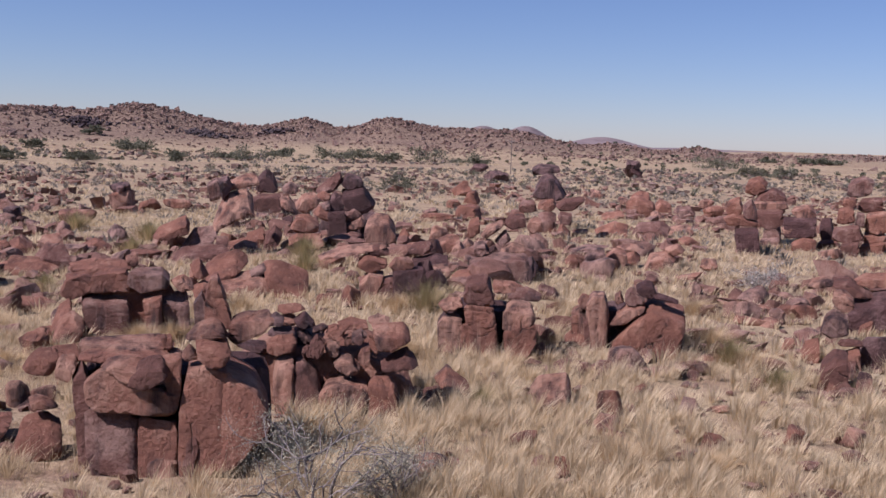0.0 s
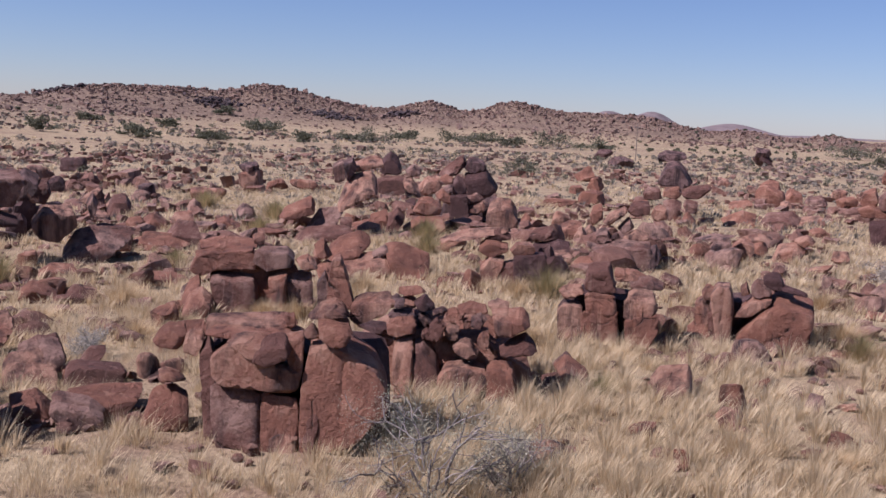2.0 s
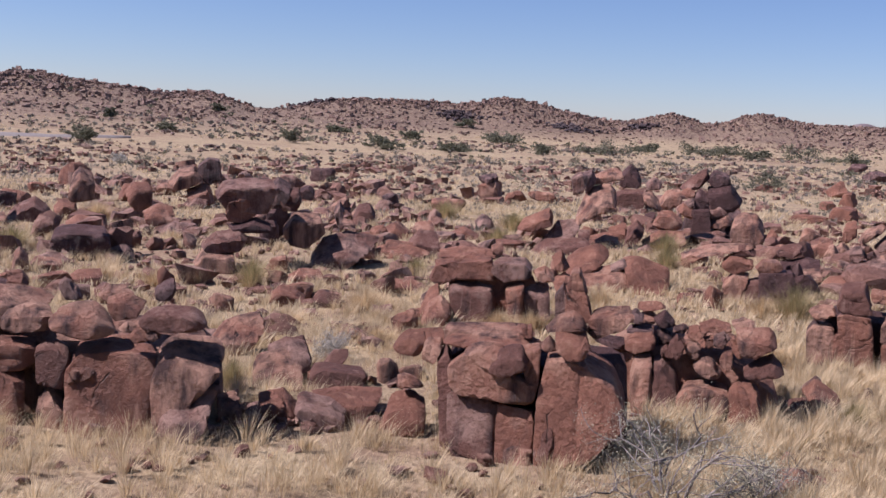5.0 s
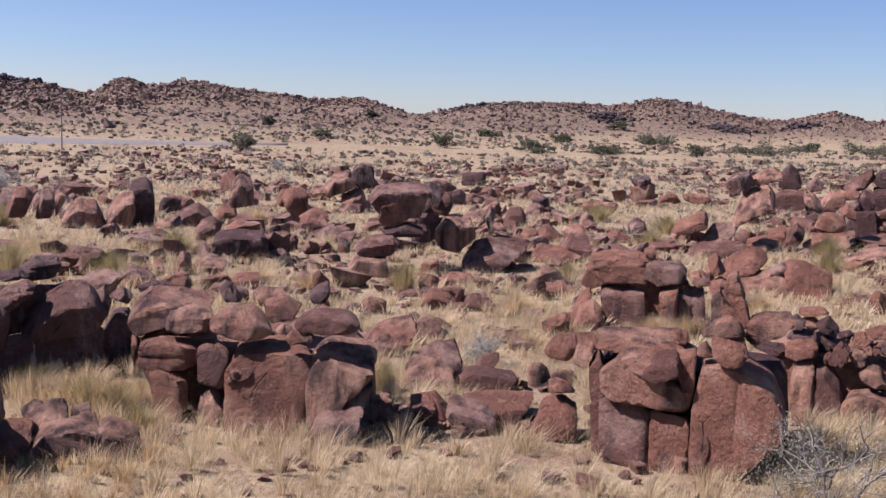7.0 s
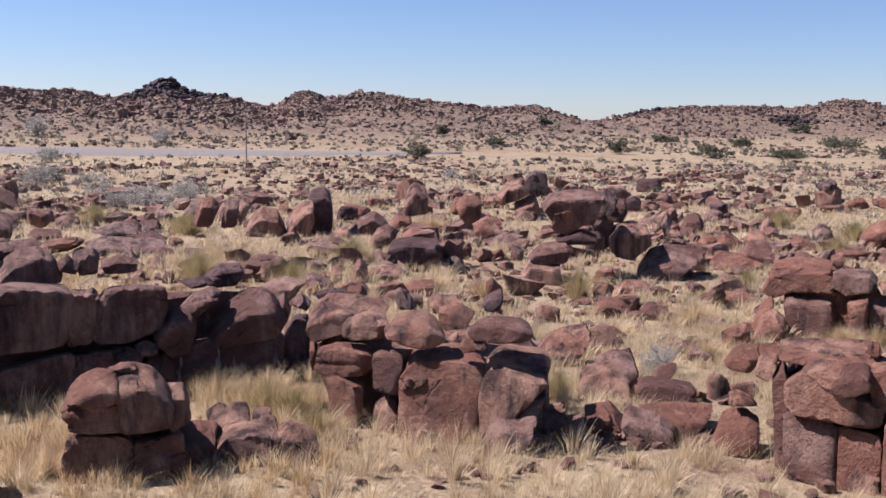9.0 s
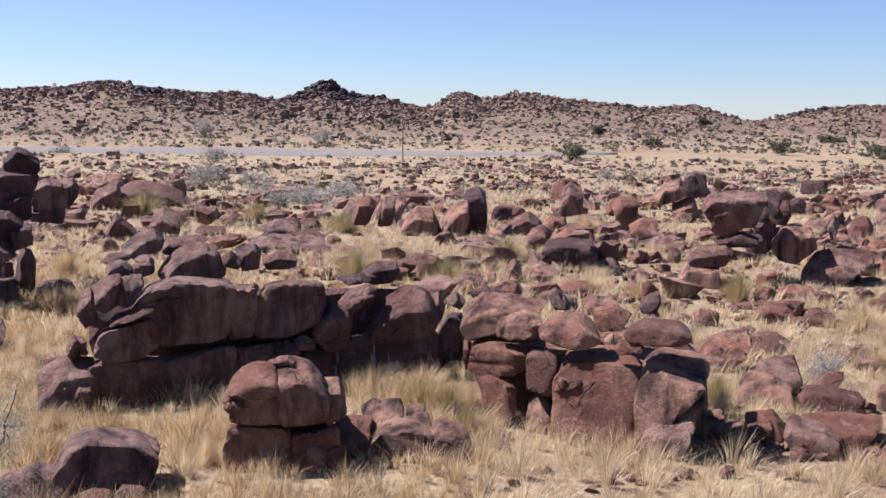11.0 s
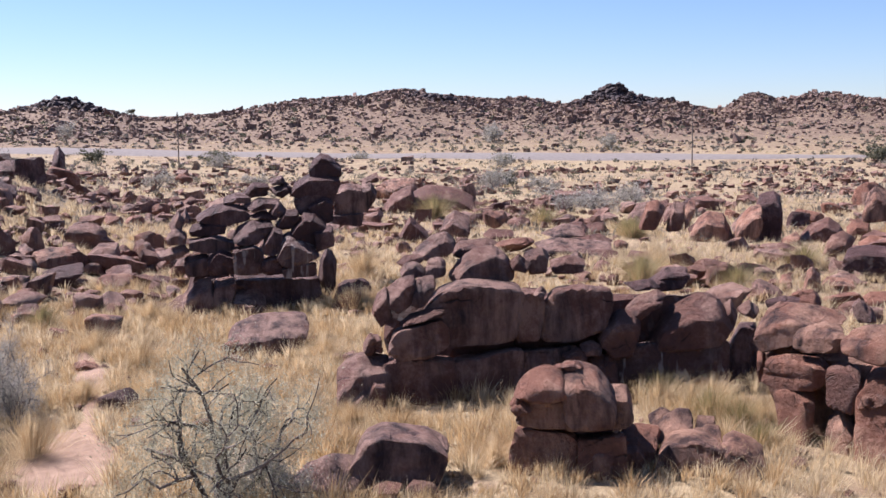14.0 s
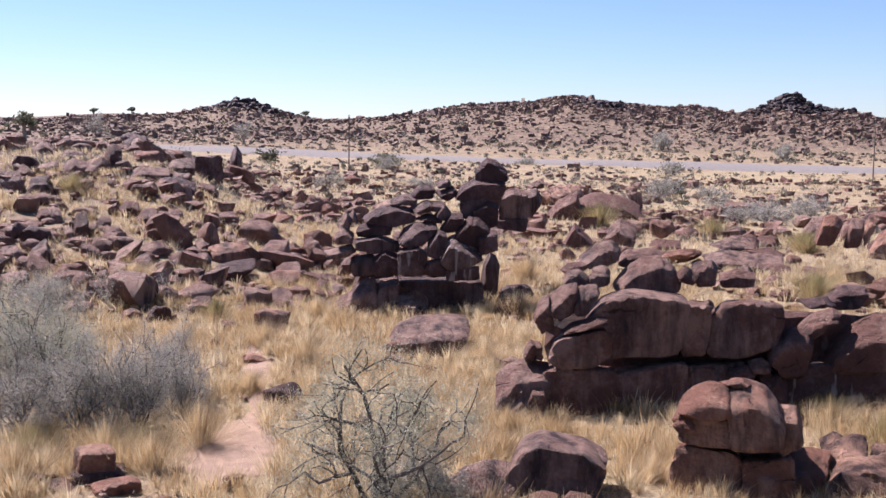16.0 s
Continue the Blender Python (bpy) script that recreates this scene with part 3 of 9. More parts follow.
jointed(-0.80, 23.86, 1.23, 0.57, 2, 11, [(-.40,-.06),(-.31,-.28),(.14,-.22),(.40,-.12),(.33,.11),(.15,.28),(-.12,.15)], 0.45, tone=3, skew=-0.15, keen=57, parent=wallr)
jointed(-1.35, 24.10, 1.54, 0.30, 3, 11, [(-.13,.24),(-.10,-.09),(.05,-.24),(.13,-.15),(-.00,.12)], 0.2, skew=-0.15, keen=57, parent=wallr)
jointed(-3.27, 25.00, 2.09, 0.34, 7, 9, [(-.30,.07),(-.30,-.07),(-.10,-.13),(.30,-.02),(.14,.13)], 0.6, skew=-0.15, keen=57, parent=wallr)
jointed(-2.98, 24.81, 1.88, 0.37, 7, 9, [(-.24,-.00),(-.10,-.20),(.24,-.15),(.23,-.03),(.01,.20)], 0.5, tone=1, skew=-0.15, keen=57, parent=wallr)
jointed(-3.36, 24.88, 1.87, 0.30, 8, 9, [(-.20,.05),(-.13,-.13),(.15,-.16),(.20,.06),(-.01,.16)], 0.5, skew=-0.15, keen=57, parent=wallr)
jointed(-2.94, 24.68, 1.51, 0.30, 7, 10, [(-.18,.08),(-.12,-.17),(.13,-.14),(.18,.06),(-.00,.17)], 0.4, skew=-0.15, keen=57, parent=wallr)
jointed(-2.83, 24.17, 1.29, 0.25, 7, 11, [(-.11,.02),(-.08,-.13),(.07,-.15),(.11,.03),(.01,.15)], 0.3, tone=3, skew=-0.15, keen=57, parent=wallr)
jointed(-1.34, 25.19, 1.90, 0.30, 3, 9, [(-.24,.01),(-.16,-.13),(.20,-.12),(.24,.04),(.01,.13)], 0.5, skew=-0.15, keen=57, parent=wallr)

twins = formation("rock_outcrop", 1.56, 31.16, "upright jointed reddish dolerite blocks in a row above grass")
jointed(1.09, 30.25, 1.96, 0.72, -2, 8, [(-.41,-.05),(-.34,-.37),(.06,-.44),(.41,-.34),(.37,.17),(.24,.44),(-.29,.36)], 0.35, tone=3, skew=-0.1, keen=57, parent=twins)
jointed(1.13, 30.06, 1.26, 0.65, -2, 9, [(-.43,.23),(-.33,-.20),(.20,-.34),(.43,-.19),(.36,.29),(-.21,.34)], 0.1, skew=-0.1, keen=57, parent=twins)
jointed(1.15, 30.07, 0.58, 0.87, -2, 10, [(-.48,.45),(-.45,-.43),(.05,-.55),(.48,-.37),(.41,.55)], 0.05, skew=-0.1, keen=57, parent=twins)
jointed(0.36, 30.33, 1.50, 0.46, -1, 9, [(-.34,.02),(-.12,-.22),(.34,-.02),(.24,.22),(-.14,.20)], 0.5, skew=-0.1, keen=57, parent=twins)
jointed(0.36, 30.23, 0.69, 0.79, -1, 10, [(-.35,.43),(-.30,-.45),(-.01,-.62),(.35,-.51),(.28,.57),(-.20,.62)], 0.15, skew=-0.1, keen=57, parent=twins)
jointed(0.67, 29.93, 0.33, 0.59, -1, 11, [(-.41,.12),(-.21,-.29),(.34,-.26),(.41,.14),(-.01,.29)], 0.5, tone=3, skew=-0.1, keen=57, parent=twins)
jointed(1.19, 29.79, 0.27, 0.40, -2, 11, [(-.22,.17),(-.13,-.25),(.22,.03),(.15,.25)], 0.5, skew=-0.1, keen=57, parent=twins)
jointed(2.20, 30.00, 1.27, 0.77, -4, 9, [(-.43,-.03),(-.42,-.33),(-.11,-.48),(.43,-.10),(.41,.28),(.28,.43),(-.16,.48),(-.38,.33)], 0.3, skew=-0.1, keen=57, parent=twins)
jointed(2.22, 29.90, 0.56, 0.86, -4, 10, [(-.43,.36),(-.33,-.55),(.12,-.59),(.43,.06),(.40,.59)], 0.05, skew=-0.1, keen=57, parent=twins)
jointed(1.98, 31.02, 1.95, 0.50, -4, 7, [(-.45,.19),(-.35,-.18),(.12,-.19),(.45,-.03),(.10,.18)], 0.5, skew=-0.1, keen=57, parent=twins)
jointed(2.38, 30.77, 1.82, 0.52, -4, 8, [(-.46,.09),(-.29,-.20),(.32,-.20),(.46,-.00),(.07,.20)], 0.5, tone=3, skew=-0.1, keen=57, parent=twins)
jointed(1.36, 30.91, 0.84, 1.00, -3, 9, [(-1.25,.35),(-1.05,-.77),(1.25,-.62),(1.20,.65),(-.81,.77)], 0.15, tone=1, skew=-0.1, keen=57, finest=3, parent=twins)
jointed(2.84, 29.82, 0.30, 0.43, -5, 11, [(-.17,.23),(-.12,-.37),(.17,-.27),(.07,.37)], 0.4, skew=-0.1, keen=57, parent=twins)

slabs = formation("rock_outcrop", 5.79, 31.57, "upright leaning dolerite slabs split by dark joints, on a low ledge")
jointed(4.20, 32.11, 1.47, 0.32, -7, 8, [(-.16,-.02),(-.05,-.23),(.12,-.21),(.16,.19),(-.03,.23)], 0.3, keen=57, parent=slabs)
jointed(4.08, 32.10, 0.77, 0.61, -7, 9, [(-.21,.46),(-.11,-.59),(.18,-.57),(.21,.45),(.03,.59)], 0.2, keen=57, parent=slabs)
jointed(4.58, 31.90, 0.84, 0.95, -8, 9, [(-.32,.70),(-.02,-.95),(.26,-.93),(.32,.54),(.20,.95),(-.12,.95)], 0.1, keen=57, parent=slabs)
jointed(4.36, 31.79, 0.48, 0.49, -8, 10, [(-.15,.52),(-.06,-.43),(.15,-.54),(.09,.54)], 0.1, tone=3, keen=57, parent=slabs)
jointed(3.98, 31.73, 0.33, 0.60, -7, 10, [(-.34,.14),(-.29,-.32),(-.07,-.36),(.34,-.20),(.23,.32),(-.10,.36)], 0.4, keen=57, parent=slabs)
jointed(4.01, 31.58, -0.01, 0.47, -7, 11, [(-.31,.13),(-.18,-.25),(.31,-.15),(.18,.25)], 0.4, keen=57, parent=slabs)
jointed(6.09, 31.85, 0.81, 1.65, -11, 9, [(-.97,-.54),(-.87,-.84),(-.62,-.96),(-.01,-.94),(.76,-.74),(.97,.17),(.97,.67),(.56,.81),(.09,.96),(-.12,.80),(-.92,-.11)], 0.25, keen=27, parent=slabs)
jointed(5.49, 31.71, 1.22, 0.68, -10, 9, [(-.47,-.35),(-.13,-.32),(.34,-.01),(.47,.35),(-.09,.25),(-.38,.01)], 0.3, keen=57, parent=slabs)
jointed(5.63, 31.85, 1.69, 0.48, -10, 8, [(-.28,.12),(-.23,-.18),(-.13,-.28),(.28,-.20),(.26,.13),(-.09,.28)], 0.3, tone=3, keen=57, parent=slabs)
jointed(5.22, 31.94, 1.64, 0.29, -9, 8, [(-.14,.07),(-.06,-.21),(.14,-.12),(.02,.21)], 0.3, keen=57, parent=slabs)
jointed(5.98, 31.89, 1.91, 0.47, -11, 7, [(-.29,.09),(-.18,-.14),(.06,-.27),(.29,-.15),(.15,.23),(-.05,.27)], 0.3, tone=1, keen=57, parent=slabs)
jointed(6.47, 31.55, 1.71, 0.39, -12, 8, [(-.35,.15),(-.25,-.04),(.32,-.15),(.35,-.03),(-.11,.12)], 0.4, tone=1, keen=57, parent=slabs)
jointed(5.79, 32.44, 0.67, 1.02, -10, 9, [(-1.29,.65),(-1.04,-.78),(1.29,-.57),(1.21,.69),(-.66,.78)], 0.2, tone=1, keen=57, finest=3, parent=slabs)
jointed(6.42, 31.07, -0.10, 1.91, -12, 11, [(-1.74,.11),(-1.03,-.40),(1.59,.05),(1.74,.32),(.99,.40),(-.48,.32)], 0.75, keen=57, parent=slabs)
jointed(3.90, 31.56, -0.31, 1.10, -7, 11, [(-1.00,.08),(-.21,-.29),(1.00,.19),(.54,.29)], 0.7, keen=57, parent=slabs)

ridge = formation("rock_outcrop", 0.53, 41.10, "jumbled ridge of jointed brown dolerite blocks with grass between")
jointed(-2.28, 42.66, 2.49, 1.02, 3, 5, [(-.58,-.15),(-.52,-.51),(-.05,-.62),(.56,-.42),(.58,.18),(.28,.59),(-.19,.62),(-.52,.39)], 0.35, keen=27, parent=ridge)
jointed(-2.32, 41.78, 1.77, 0.55, 3, 6, [(-.42,.04),(-.20,-.25),(.37,-.16),(.42,.03),(-.01,.25)], 0.4, tone=3, keen=57, parent=ridge)
jointed(-2.46, 41.42, 1.31, 0.76, 3, 6, [(-.53,.15),(-.46,-.18),(-.11,-.37),(.44,-.14),(.53,.20),(-.25,.37)], 0.3, keen=57, parent=ridge)
jointed(-1.36, 39.52, 1.50, 0.63, 2, 7, [(-.44,-.00),(-.19,-.31),(.44,-.06),(.32,.29),(-.21,.31)], 0.2, keen=57, parent=ridge)
jointed(-2.02, 41.12, 0.39, 0.83, 3, 8, [(-.44,-.29),(-.35,-.54),(.44,-.46),(.34,.54),(-.11,.45)], 0.2, tone=3, keen=57, parent=ridge)
jointed(-2.47, 41.13, 0.54, 0.85, 3, 7, [(-.43,.15),(-.33,-.58),(.14,-.50),(.43,.50),(-.09,.58)], 0.2, keen=57, parent=ridge)
jointed(-3.22, 41.87, 1.73, 1.43, 4, 6, [(-1.30,-.22),(-1.09,-.36),(.06,-.17),(1.30,.16),(1.09,.36),(-.38,.17)], 0.6, keen=57, parent=ridge)
jointed(-0.76, 46.95, 1.45, 0.71, 1, 6, [(-.58,-.14),(-.40,-.28),(.07,-.30),(.58,-.06),(.32,.30),(-.31,.15)], 0.5, tone=3, keen=57, parent=ridge)
jointed(-0.06, 45.83, 0.41, 0.86, 0, 7, [(-.51,.22),(-.44,-.50),(-.09,-.48),(.51,.04),(.49,.50),(-.24,.42)], 0.4, keen=57, parent=ridge)
# the dark tone of this block stands in for a shadowed part of the ridge
jointed(-1.05, 39.53, 0.70, 1.12, 2, 8, [(-.58,.66),(-.48,-.71),(-.12,-.76),(.58,.08),(.49,.76)], 0.1, tone=1, keen=57, parent=ridge)
jointed(-0.39, 46.44, 0.71, 1.07, 0, 6, [(-.75,.29),(-.62,-.53),(.65,-.37),(.75,.46),(.17,.53)], 0.5, tone=1, keen=57, parent=ridge)
jointed(0.87, 45.33, 0.31, 0.78, -1, 7, [(-.45,.05),(-.09,-.47),(.45,.06),(.43,.47),(-.13,.37)], 0.4, keen=57, parent=ridge)
jointed(2.61, 47.19, 0.60, 1.62, -3, 7, [(-1.27,.22),(-.87,-.42),(.08,-.72),(1.05,-.52),(1.27,.18),(.99,.70),(.01,.72),(-.91,.53)], 0.3, tone=3, keen=57, parent=ridge)
jointed(3.73, 46.82, 0.57, 0.85, -5, 6, [(-.40,.41),(.10,-.63),(.40,.22),(.17,.63)], 0.4, tone=1, keen=57, parent=ridge)
jointed(1.76, 59.37, 1.37, 0.76, -2, 4, [(-.34,-.14),(-.14,-.58),(.34,-.25),(.27,.58),(-.19,.40)], 0.3, keen=57, parent=ridge)
jointed(2.27, 48.42, 2.21, 0.78, -3, 5, [(-.51,-.31),(-.22,-.41),(.51,.23),(.34,.41),(-.25,.12)], 0.4, keen=57, parent=ridge)
jointed(2.71, 48.28, 1.87, 0.59, -3, 5, [(-.35,-.18),(-.05,-.35),(.35,-.09),(.10,.35)], 0.3, tone=3, keen=57, parent=ridge)
jointed(0.90, 56.08, 0.42, 0.75, -1, 6, [(-.34,-.10),(-.02,-.57),(.34,.13),(.10,.57),(-.20,.42)], 0.3, keen=57, parent=ridge)
jointed(1.49, 58.83, 0.35, 0.74, -1, 5, [(-.34,.19),(-.13,-.56),(.28,-.54),(.34,.26),(-.03,.56)], 0.3, keen=57, parent=ridge)
jointed(1.79, 47.76, 1.39, 0.58, -2, 6, [(-.33,.23),(-.25,-.29),(.03,-.35),(.33,-.09),(.12,.35)], 0.3, tone=3, keen=57, parent=ridge)
jointed(3.13, 47.91, 1.43, 0.66, -4, 5, [(-.53,-.03),(-.34,-.28),(.53,-.12),(.51,.19),(-.02,.28)], 0.4, keen=57, parent=ridge)
jointed(2.29, 47.83, 1.39, 0.36, -3, 6, [(-.22,-.02),(-.11,-.21),(.22,-.09),(.06,.21)], 0.3, keen=57, parent=ridge)
jointed(3.22, 48.76, 2.53, 0.70, -4, 4, [(-.48,-.13),(-.09,-.35),(.48,-.20),(.40,.35),(-.24,.32)], 0.4, tone=3, keen=57, parent=ridge)
jointed(4.07, 48.41, 2.41, 0.59, -5, 4, [(-.34,-.06),(-.11,-.36),(.34,-.19),(.26,.36),(-.15,.34)], 0.3, keen=57, parent=ridge)
jointed(0.41, 56.43, 0.71, 0.94, -0, 5, [(-.56,.18),(-.40,-.54),(.43,-.39),(.56,.46),(-.01,.54)], 0.4, keen=57, parent=ridge)

heap = formation("rock_outcrop", -8.92, 63.27, "heap of dark varnished dolerite boulders with tilted slabs on top")
jointed(-9.99, 53.66, 2.31, 1.64, 11, 4, [(-.92,-.75),(-.70,-1.01),(.89,-.14),(.92,.59),(.59,1.01),(-.21,.76),(-.60,.26)], 0.5, keen=44, parent=heap)
jointed(-14.25, 70.30, 2.38, 0.96, 11, 3, [(-.44,.38),(-.23,-.72),(.36,-.55),(.44,.52),(.12,.72)], 0.15, tone=3, keen=57, parent=heap)
jointed(-10.42, 53.96, 3.32, 0.73, 11, 3, [(-.33,.38),(-.11,-.56),(.33,.05),(.13,.56)], 0.2, tone=1, keen=57, parent=heap)
jointed(-9.70, 54.65, 3.61, 0.93, 10, 2, [(-.73,-.03),(-.55,-.41),(.73,-.11),(.63,.41),(.11,.39)], 0.4, keen=44, parent=heap)
jointed(-13.08, 84.13, 2.52, 1.43, 9, 2, [(-.79,.02),(-.68,-.82),(.59,-.90),(.79,-.47),(.51,.37),(-.06,.90)], 0.3, tone=1, keen=57, parent=heap)
jointed(-12.94, 83.03, 0.61, 1.69, 9, 4, [(-1.08,.63),(-.93,-.12),(-.24,-.87),(.85,-.92),(1.08,-.25),(1.00,.92),(-.30,.91)], 0.2, tone=3, keen=47, parent=heap)
jointed(-9.38, 69.72, 1.56, 1.09, 8, 4, [(-.68,.44),(-.45,-.11),(.51,-.60),(.68,-.35),(-.13,.60)], 0.4, keen=57, parent=heap)
jointed(-9.53, 70.40, 2.63, 0.78, 8, 3, [(-.51,.00),(-.25,-.41),(.35,-.32),(.51,.11),(.01,.41)], 0.4, tone=3, keen=57, parent=heap)
jointed(-7.00, 58.00, 2.51, 0.93, 7, 3, [(-.56,-.12),(-.37,-.46),(.01,-.53),(.56,-.22),(.47,.53),(-.17,.42)], 0.4, keen=57, parent=heap)
jointed(-6.39, 63.55, 3.37, 1.18, 6, 2, [(-.72,-.46),(-.33,-.67),(.30,-.42),(.72,.14),(.57,.67),(.11,.30)], 0.4, tone=3, keen=57, parent=heap)
jointed(-5.13, 63.69, 3.43, 0.95, 5, 2, [(-.63,-.00),(-.16,-.49),(.63,-.27),(.51,.27),(-.20,.49)], 0.3, tone=1, keen=57, parent=heap)
jointed(-4.69, 63.20, 2.47, 1.46, 4, 3, [(-.93,.52),(-.50,-.79),(.51,-.75),(.93,-.19),(.26,.79)], 0.3, tone=1, keen=57, parent=heap)
jointed(-5.94, 62.82, 2.29, 0.84, 5, 3, [(-.44,.19),(-.19,-.56),(.44,-.47),(.41,.35),(-.07,.56)], 0.3, tone=1, keen=57, parent=heap)
jointed(-6.63, 62.71, 2.58, 0.57, 6, 3, [(-.38,.03),(.24,-.30),(.38,.12),(-.01,.30)], 0.4, keen=57, parent=heap)
jointed(-6.41, 62.35, 2.13, 0.53, 6, 4, [(-.32,.03),(-.15,-.30),(.32,-.19),(.14,.30)], 0.4, tone=3, keen=57, parent=heap)
jointed(-6.52, 62.06, 1.66, 0.83, 6, 4, [(-.53,.05),(-.15,-.24),(.39,-.44),(.53,.00),(-.17,.44)], 0.4, keen=57, parent=heap)
jointed(-5.73, 62.23, 0.98, 1.17, 5, 4, [(-.56,.82),(-.51,-.84),(.56,-.86),(.35,.86)], 0.1, tone=1, keen=57, parent=heap)
jointed(-4.89, 62.39, 1.67, 0.69, 4, 4, [(-.46,.09),(-.38,-.35),(.10,-.36),(.46,.03),(.07,.36)], 0.4, tone=3, keen=57, parent=heap)
jointed(-4.79, 62.28, 1.27, 0.90, 4, 4, [(-.63,.03),(-.45,-.40),(.18,-.44),(.63,-.02),(.30,.44)], 0.4, keen=57, parent=heap)
jointed(-4.99, 61.63, 0.35, 0.89, 5, 5, [(-.59,.18),(-.48,-.46),(.37,-.46),(.59,.32),(.12,.46)], 0.3, tone=3, keen=57, parent=heap)
jointed(-12.68, 52.58, 1.43, 1.21, 14, 5, [(-.84,-.48),(-.26,-.60),(.72,-.28),(.84,.18),(.64,.60),(-.53,.01)], 0.4, keen=57, parent=heap)
jointed(-11.41, 52.86, 0.83, 1.35, 12, 5, [(-.89,-.48),(-.48,-.71),(.31,-.58),(.89,.48),(.56,.71),(-.24,.60)], 0.5, tone=3, keen=57, parent=heap)
jointed(-9.86, 56.15, 0.36, 0.97, 10, 6, [(-.79,.12),(-.58,-.39),(.75,-.41),(.79,.26),(.11,.41)], 0.5, keen=57, parent=heap)
jointed(-8.47, 56.15, 0.66, 1.11, 9, 5, [(-.53,-.68),(-.10,-.80),(.53,.31),(.14,.80),(-.27,.28)], 0.3, tone=3, keen=57, parent=heap)
jointed(-6.94, 57.28, 1.47, 1.02, 7, 5, [(-.72,-.23),(-.36,-.50),(.56,-.41),(.72,.06),(.18,.50),(-.40,.48)], 0.3, keen=57, parent=heap)
jointed(-9.46, 69.03, 0.47, 0.72, 8, 5, [(-.33,.35),(-.24,-.39),(.29,-.55),(.33,.55)], 0.3, tone=1, keen=57, parent=heap)
jointed(-10.29, 52.79, 0.61, 0.63, 11, 5, [(-.29,.47),(-.18,-.35),(.09,-.47),(.29,.46)], 0.4, tone=3, keen=57, parent=heap)
jointed(-7.03, 56.45, 0.48, 1.35, 7, 6, [(-1.05,-.06),(-.84,-.55),(.15,-.60),(1.05,-.13),(1.03,.56),(-.17,.60)], 0.5, keen=57, parent=heap)
jointed(-11.25, 51.81, 0.29, 1.57, 12, 6, [(-1.43,-.34),(-.13,-.49),(1.43,.02),(1.16,.49),(-.67,.36)], 0.5, tone=3, keen=57, parent=heap)
jointed(-9.30, 56.51, 0.64, 0.95, 9, 5, [(-.51,.30),(-.20,-.61),(.51,-.45),(.34,.61)], 0.4, keen=57, parent=heap)

tower = formation("rock_outcrop", -9.64, 32.82, "square-jointed reddish dolerite blocks stacked like masonry")
jointed(-9.51, 31.87, 0.62, 1.18, 17, 9, [(-.67,.53),(-.41,-.70),(.01,-.72),(.54,-.60),(.67,.46),(.56,.72),(-.58,.67)], 0.25, tone=3, skew=-0.2, keen=47, parent=tower)
jointed(-9.52, 32.03, 1.65, 0.79, 17, 8, [(-.61,-.36),(.54,-.34),(.61,.15),(.50,.36),(-.35,.24)], 0.15, skew=-0.2, keen=47, parent=tower)
jointed(-10.37, 32.03, 1.52, 0.80, 18, 8, [(-.48,-.30),(-.19,-.45),(.25,-.27),(.48,.28),(.19,.45),(-.31,.25)], 0.2, skew=-0.2, keen=40, parent=tower)
jointed(-8.35, 32.12, 1.68, 0.79, 15, 8, [(-.58,-.14),(-.22,-.37),(.39,-.26),(.58,.12),(.35,.37),(-.47,.33)], 0.3, tone=3, skew=-0.2, keen=57, parent=tower)
jointed(-8.17, 31.76, 0.76, 0.68, 14, 9, [(-.27,.42),(-.10,-.58),(.27,-.48),(.25,.58)], 0.15, skew=-0.2, keen=57, parent=tower)
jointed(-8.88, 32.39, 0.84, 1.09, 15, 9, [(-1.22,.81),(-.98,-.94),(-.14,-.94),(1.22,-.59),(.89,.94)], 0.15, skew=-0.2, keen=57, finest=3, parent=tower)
jointed(-9.45, 31.57, 0.14, 0.63, 17, 10, [(-.50,.28),(-.20,-.24),(.50,-.28),(.45,.27)], 0.4, tone=3, skew=-0.2, keen=57, parent=tower)
jointed(-9.95, 32.62, 1.97, 0.92, 17, 7, [(-.84,.07),(-.62,-.18),(.06,-.23),(.77,-.12),(.84,.17),(-.13,.23)], 0.6, skew=-0.2, keen=57, parent=tower)
jointed(-9.00, 32.56, 2.23, 0.33, 15, 6, [(-.18,.05),(-.09,-.20),(.17,-.19),(.18,.20)], 0.4, skew=-0.2, keen=57, parent=tower)
jointed(-7.57, 32.12, 0.82, 0.79, 13, 9, [(-.38,.46),(-.27,-.57),(.38,-.52),(.32,.53),(-.13,.57)], 0.3, tone=3, skew=-0.2, keen=57, parent=tower)
jointed(-10.63, 31.25, 0.59, 0.74, 19, 9, [(-.31,-.45),(-.17,-.61),(.11,-.44),(.31,.43),(.22,.61),(-.02,.42)], 0.3, skew=-0.2, keen=57, parent=tower)
jointed(-11.02, 30.96, 0.09, 0.56, 20, 10, [(-.30,-.04),(-.02,-.36),(.30,.02),(.21,.36),(-.12,.25)], 0.4, skew=-0.2, keen=23, parent=tower)
jointed(-10.34, 31.14, 0.29, 0.79, 18, 10, [(-.41,-.26),(-.35,-.47),(-.06,-.53),(.38,-.08),(.41,.28),(.07,.53),(-.25,.34)], 0.35, tone=3, skew=-0.2, keen=23, parent=tower)
jointed(-7.45, 32.24, 1.60, 0.50, 13, 8, [(-.33,.07),(-.03,-.26),(.33,-.17),(.32,.06),(.03,.26)], 0.4, skew=-0.2, keen=57, parent=tower)

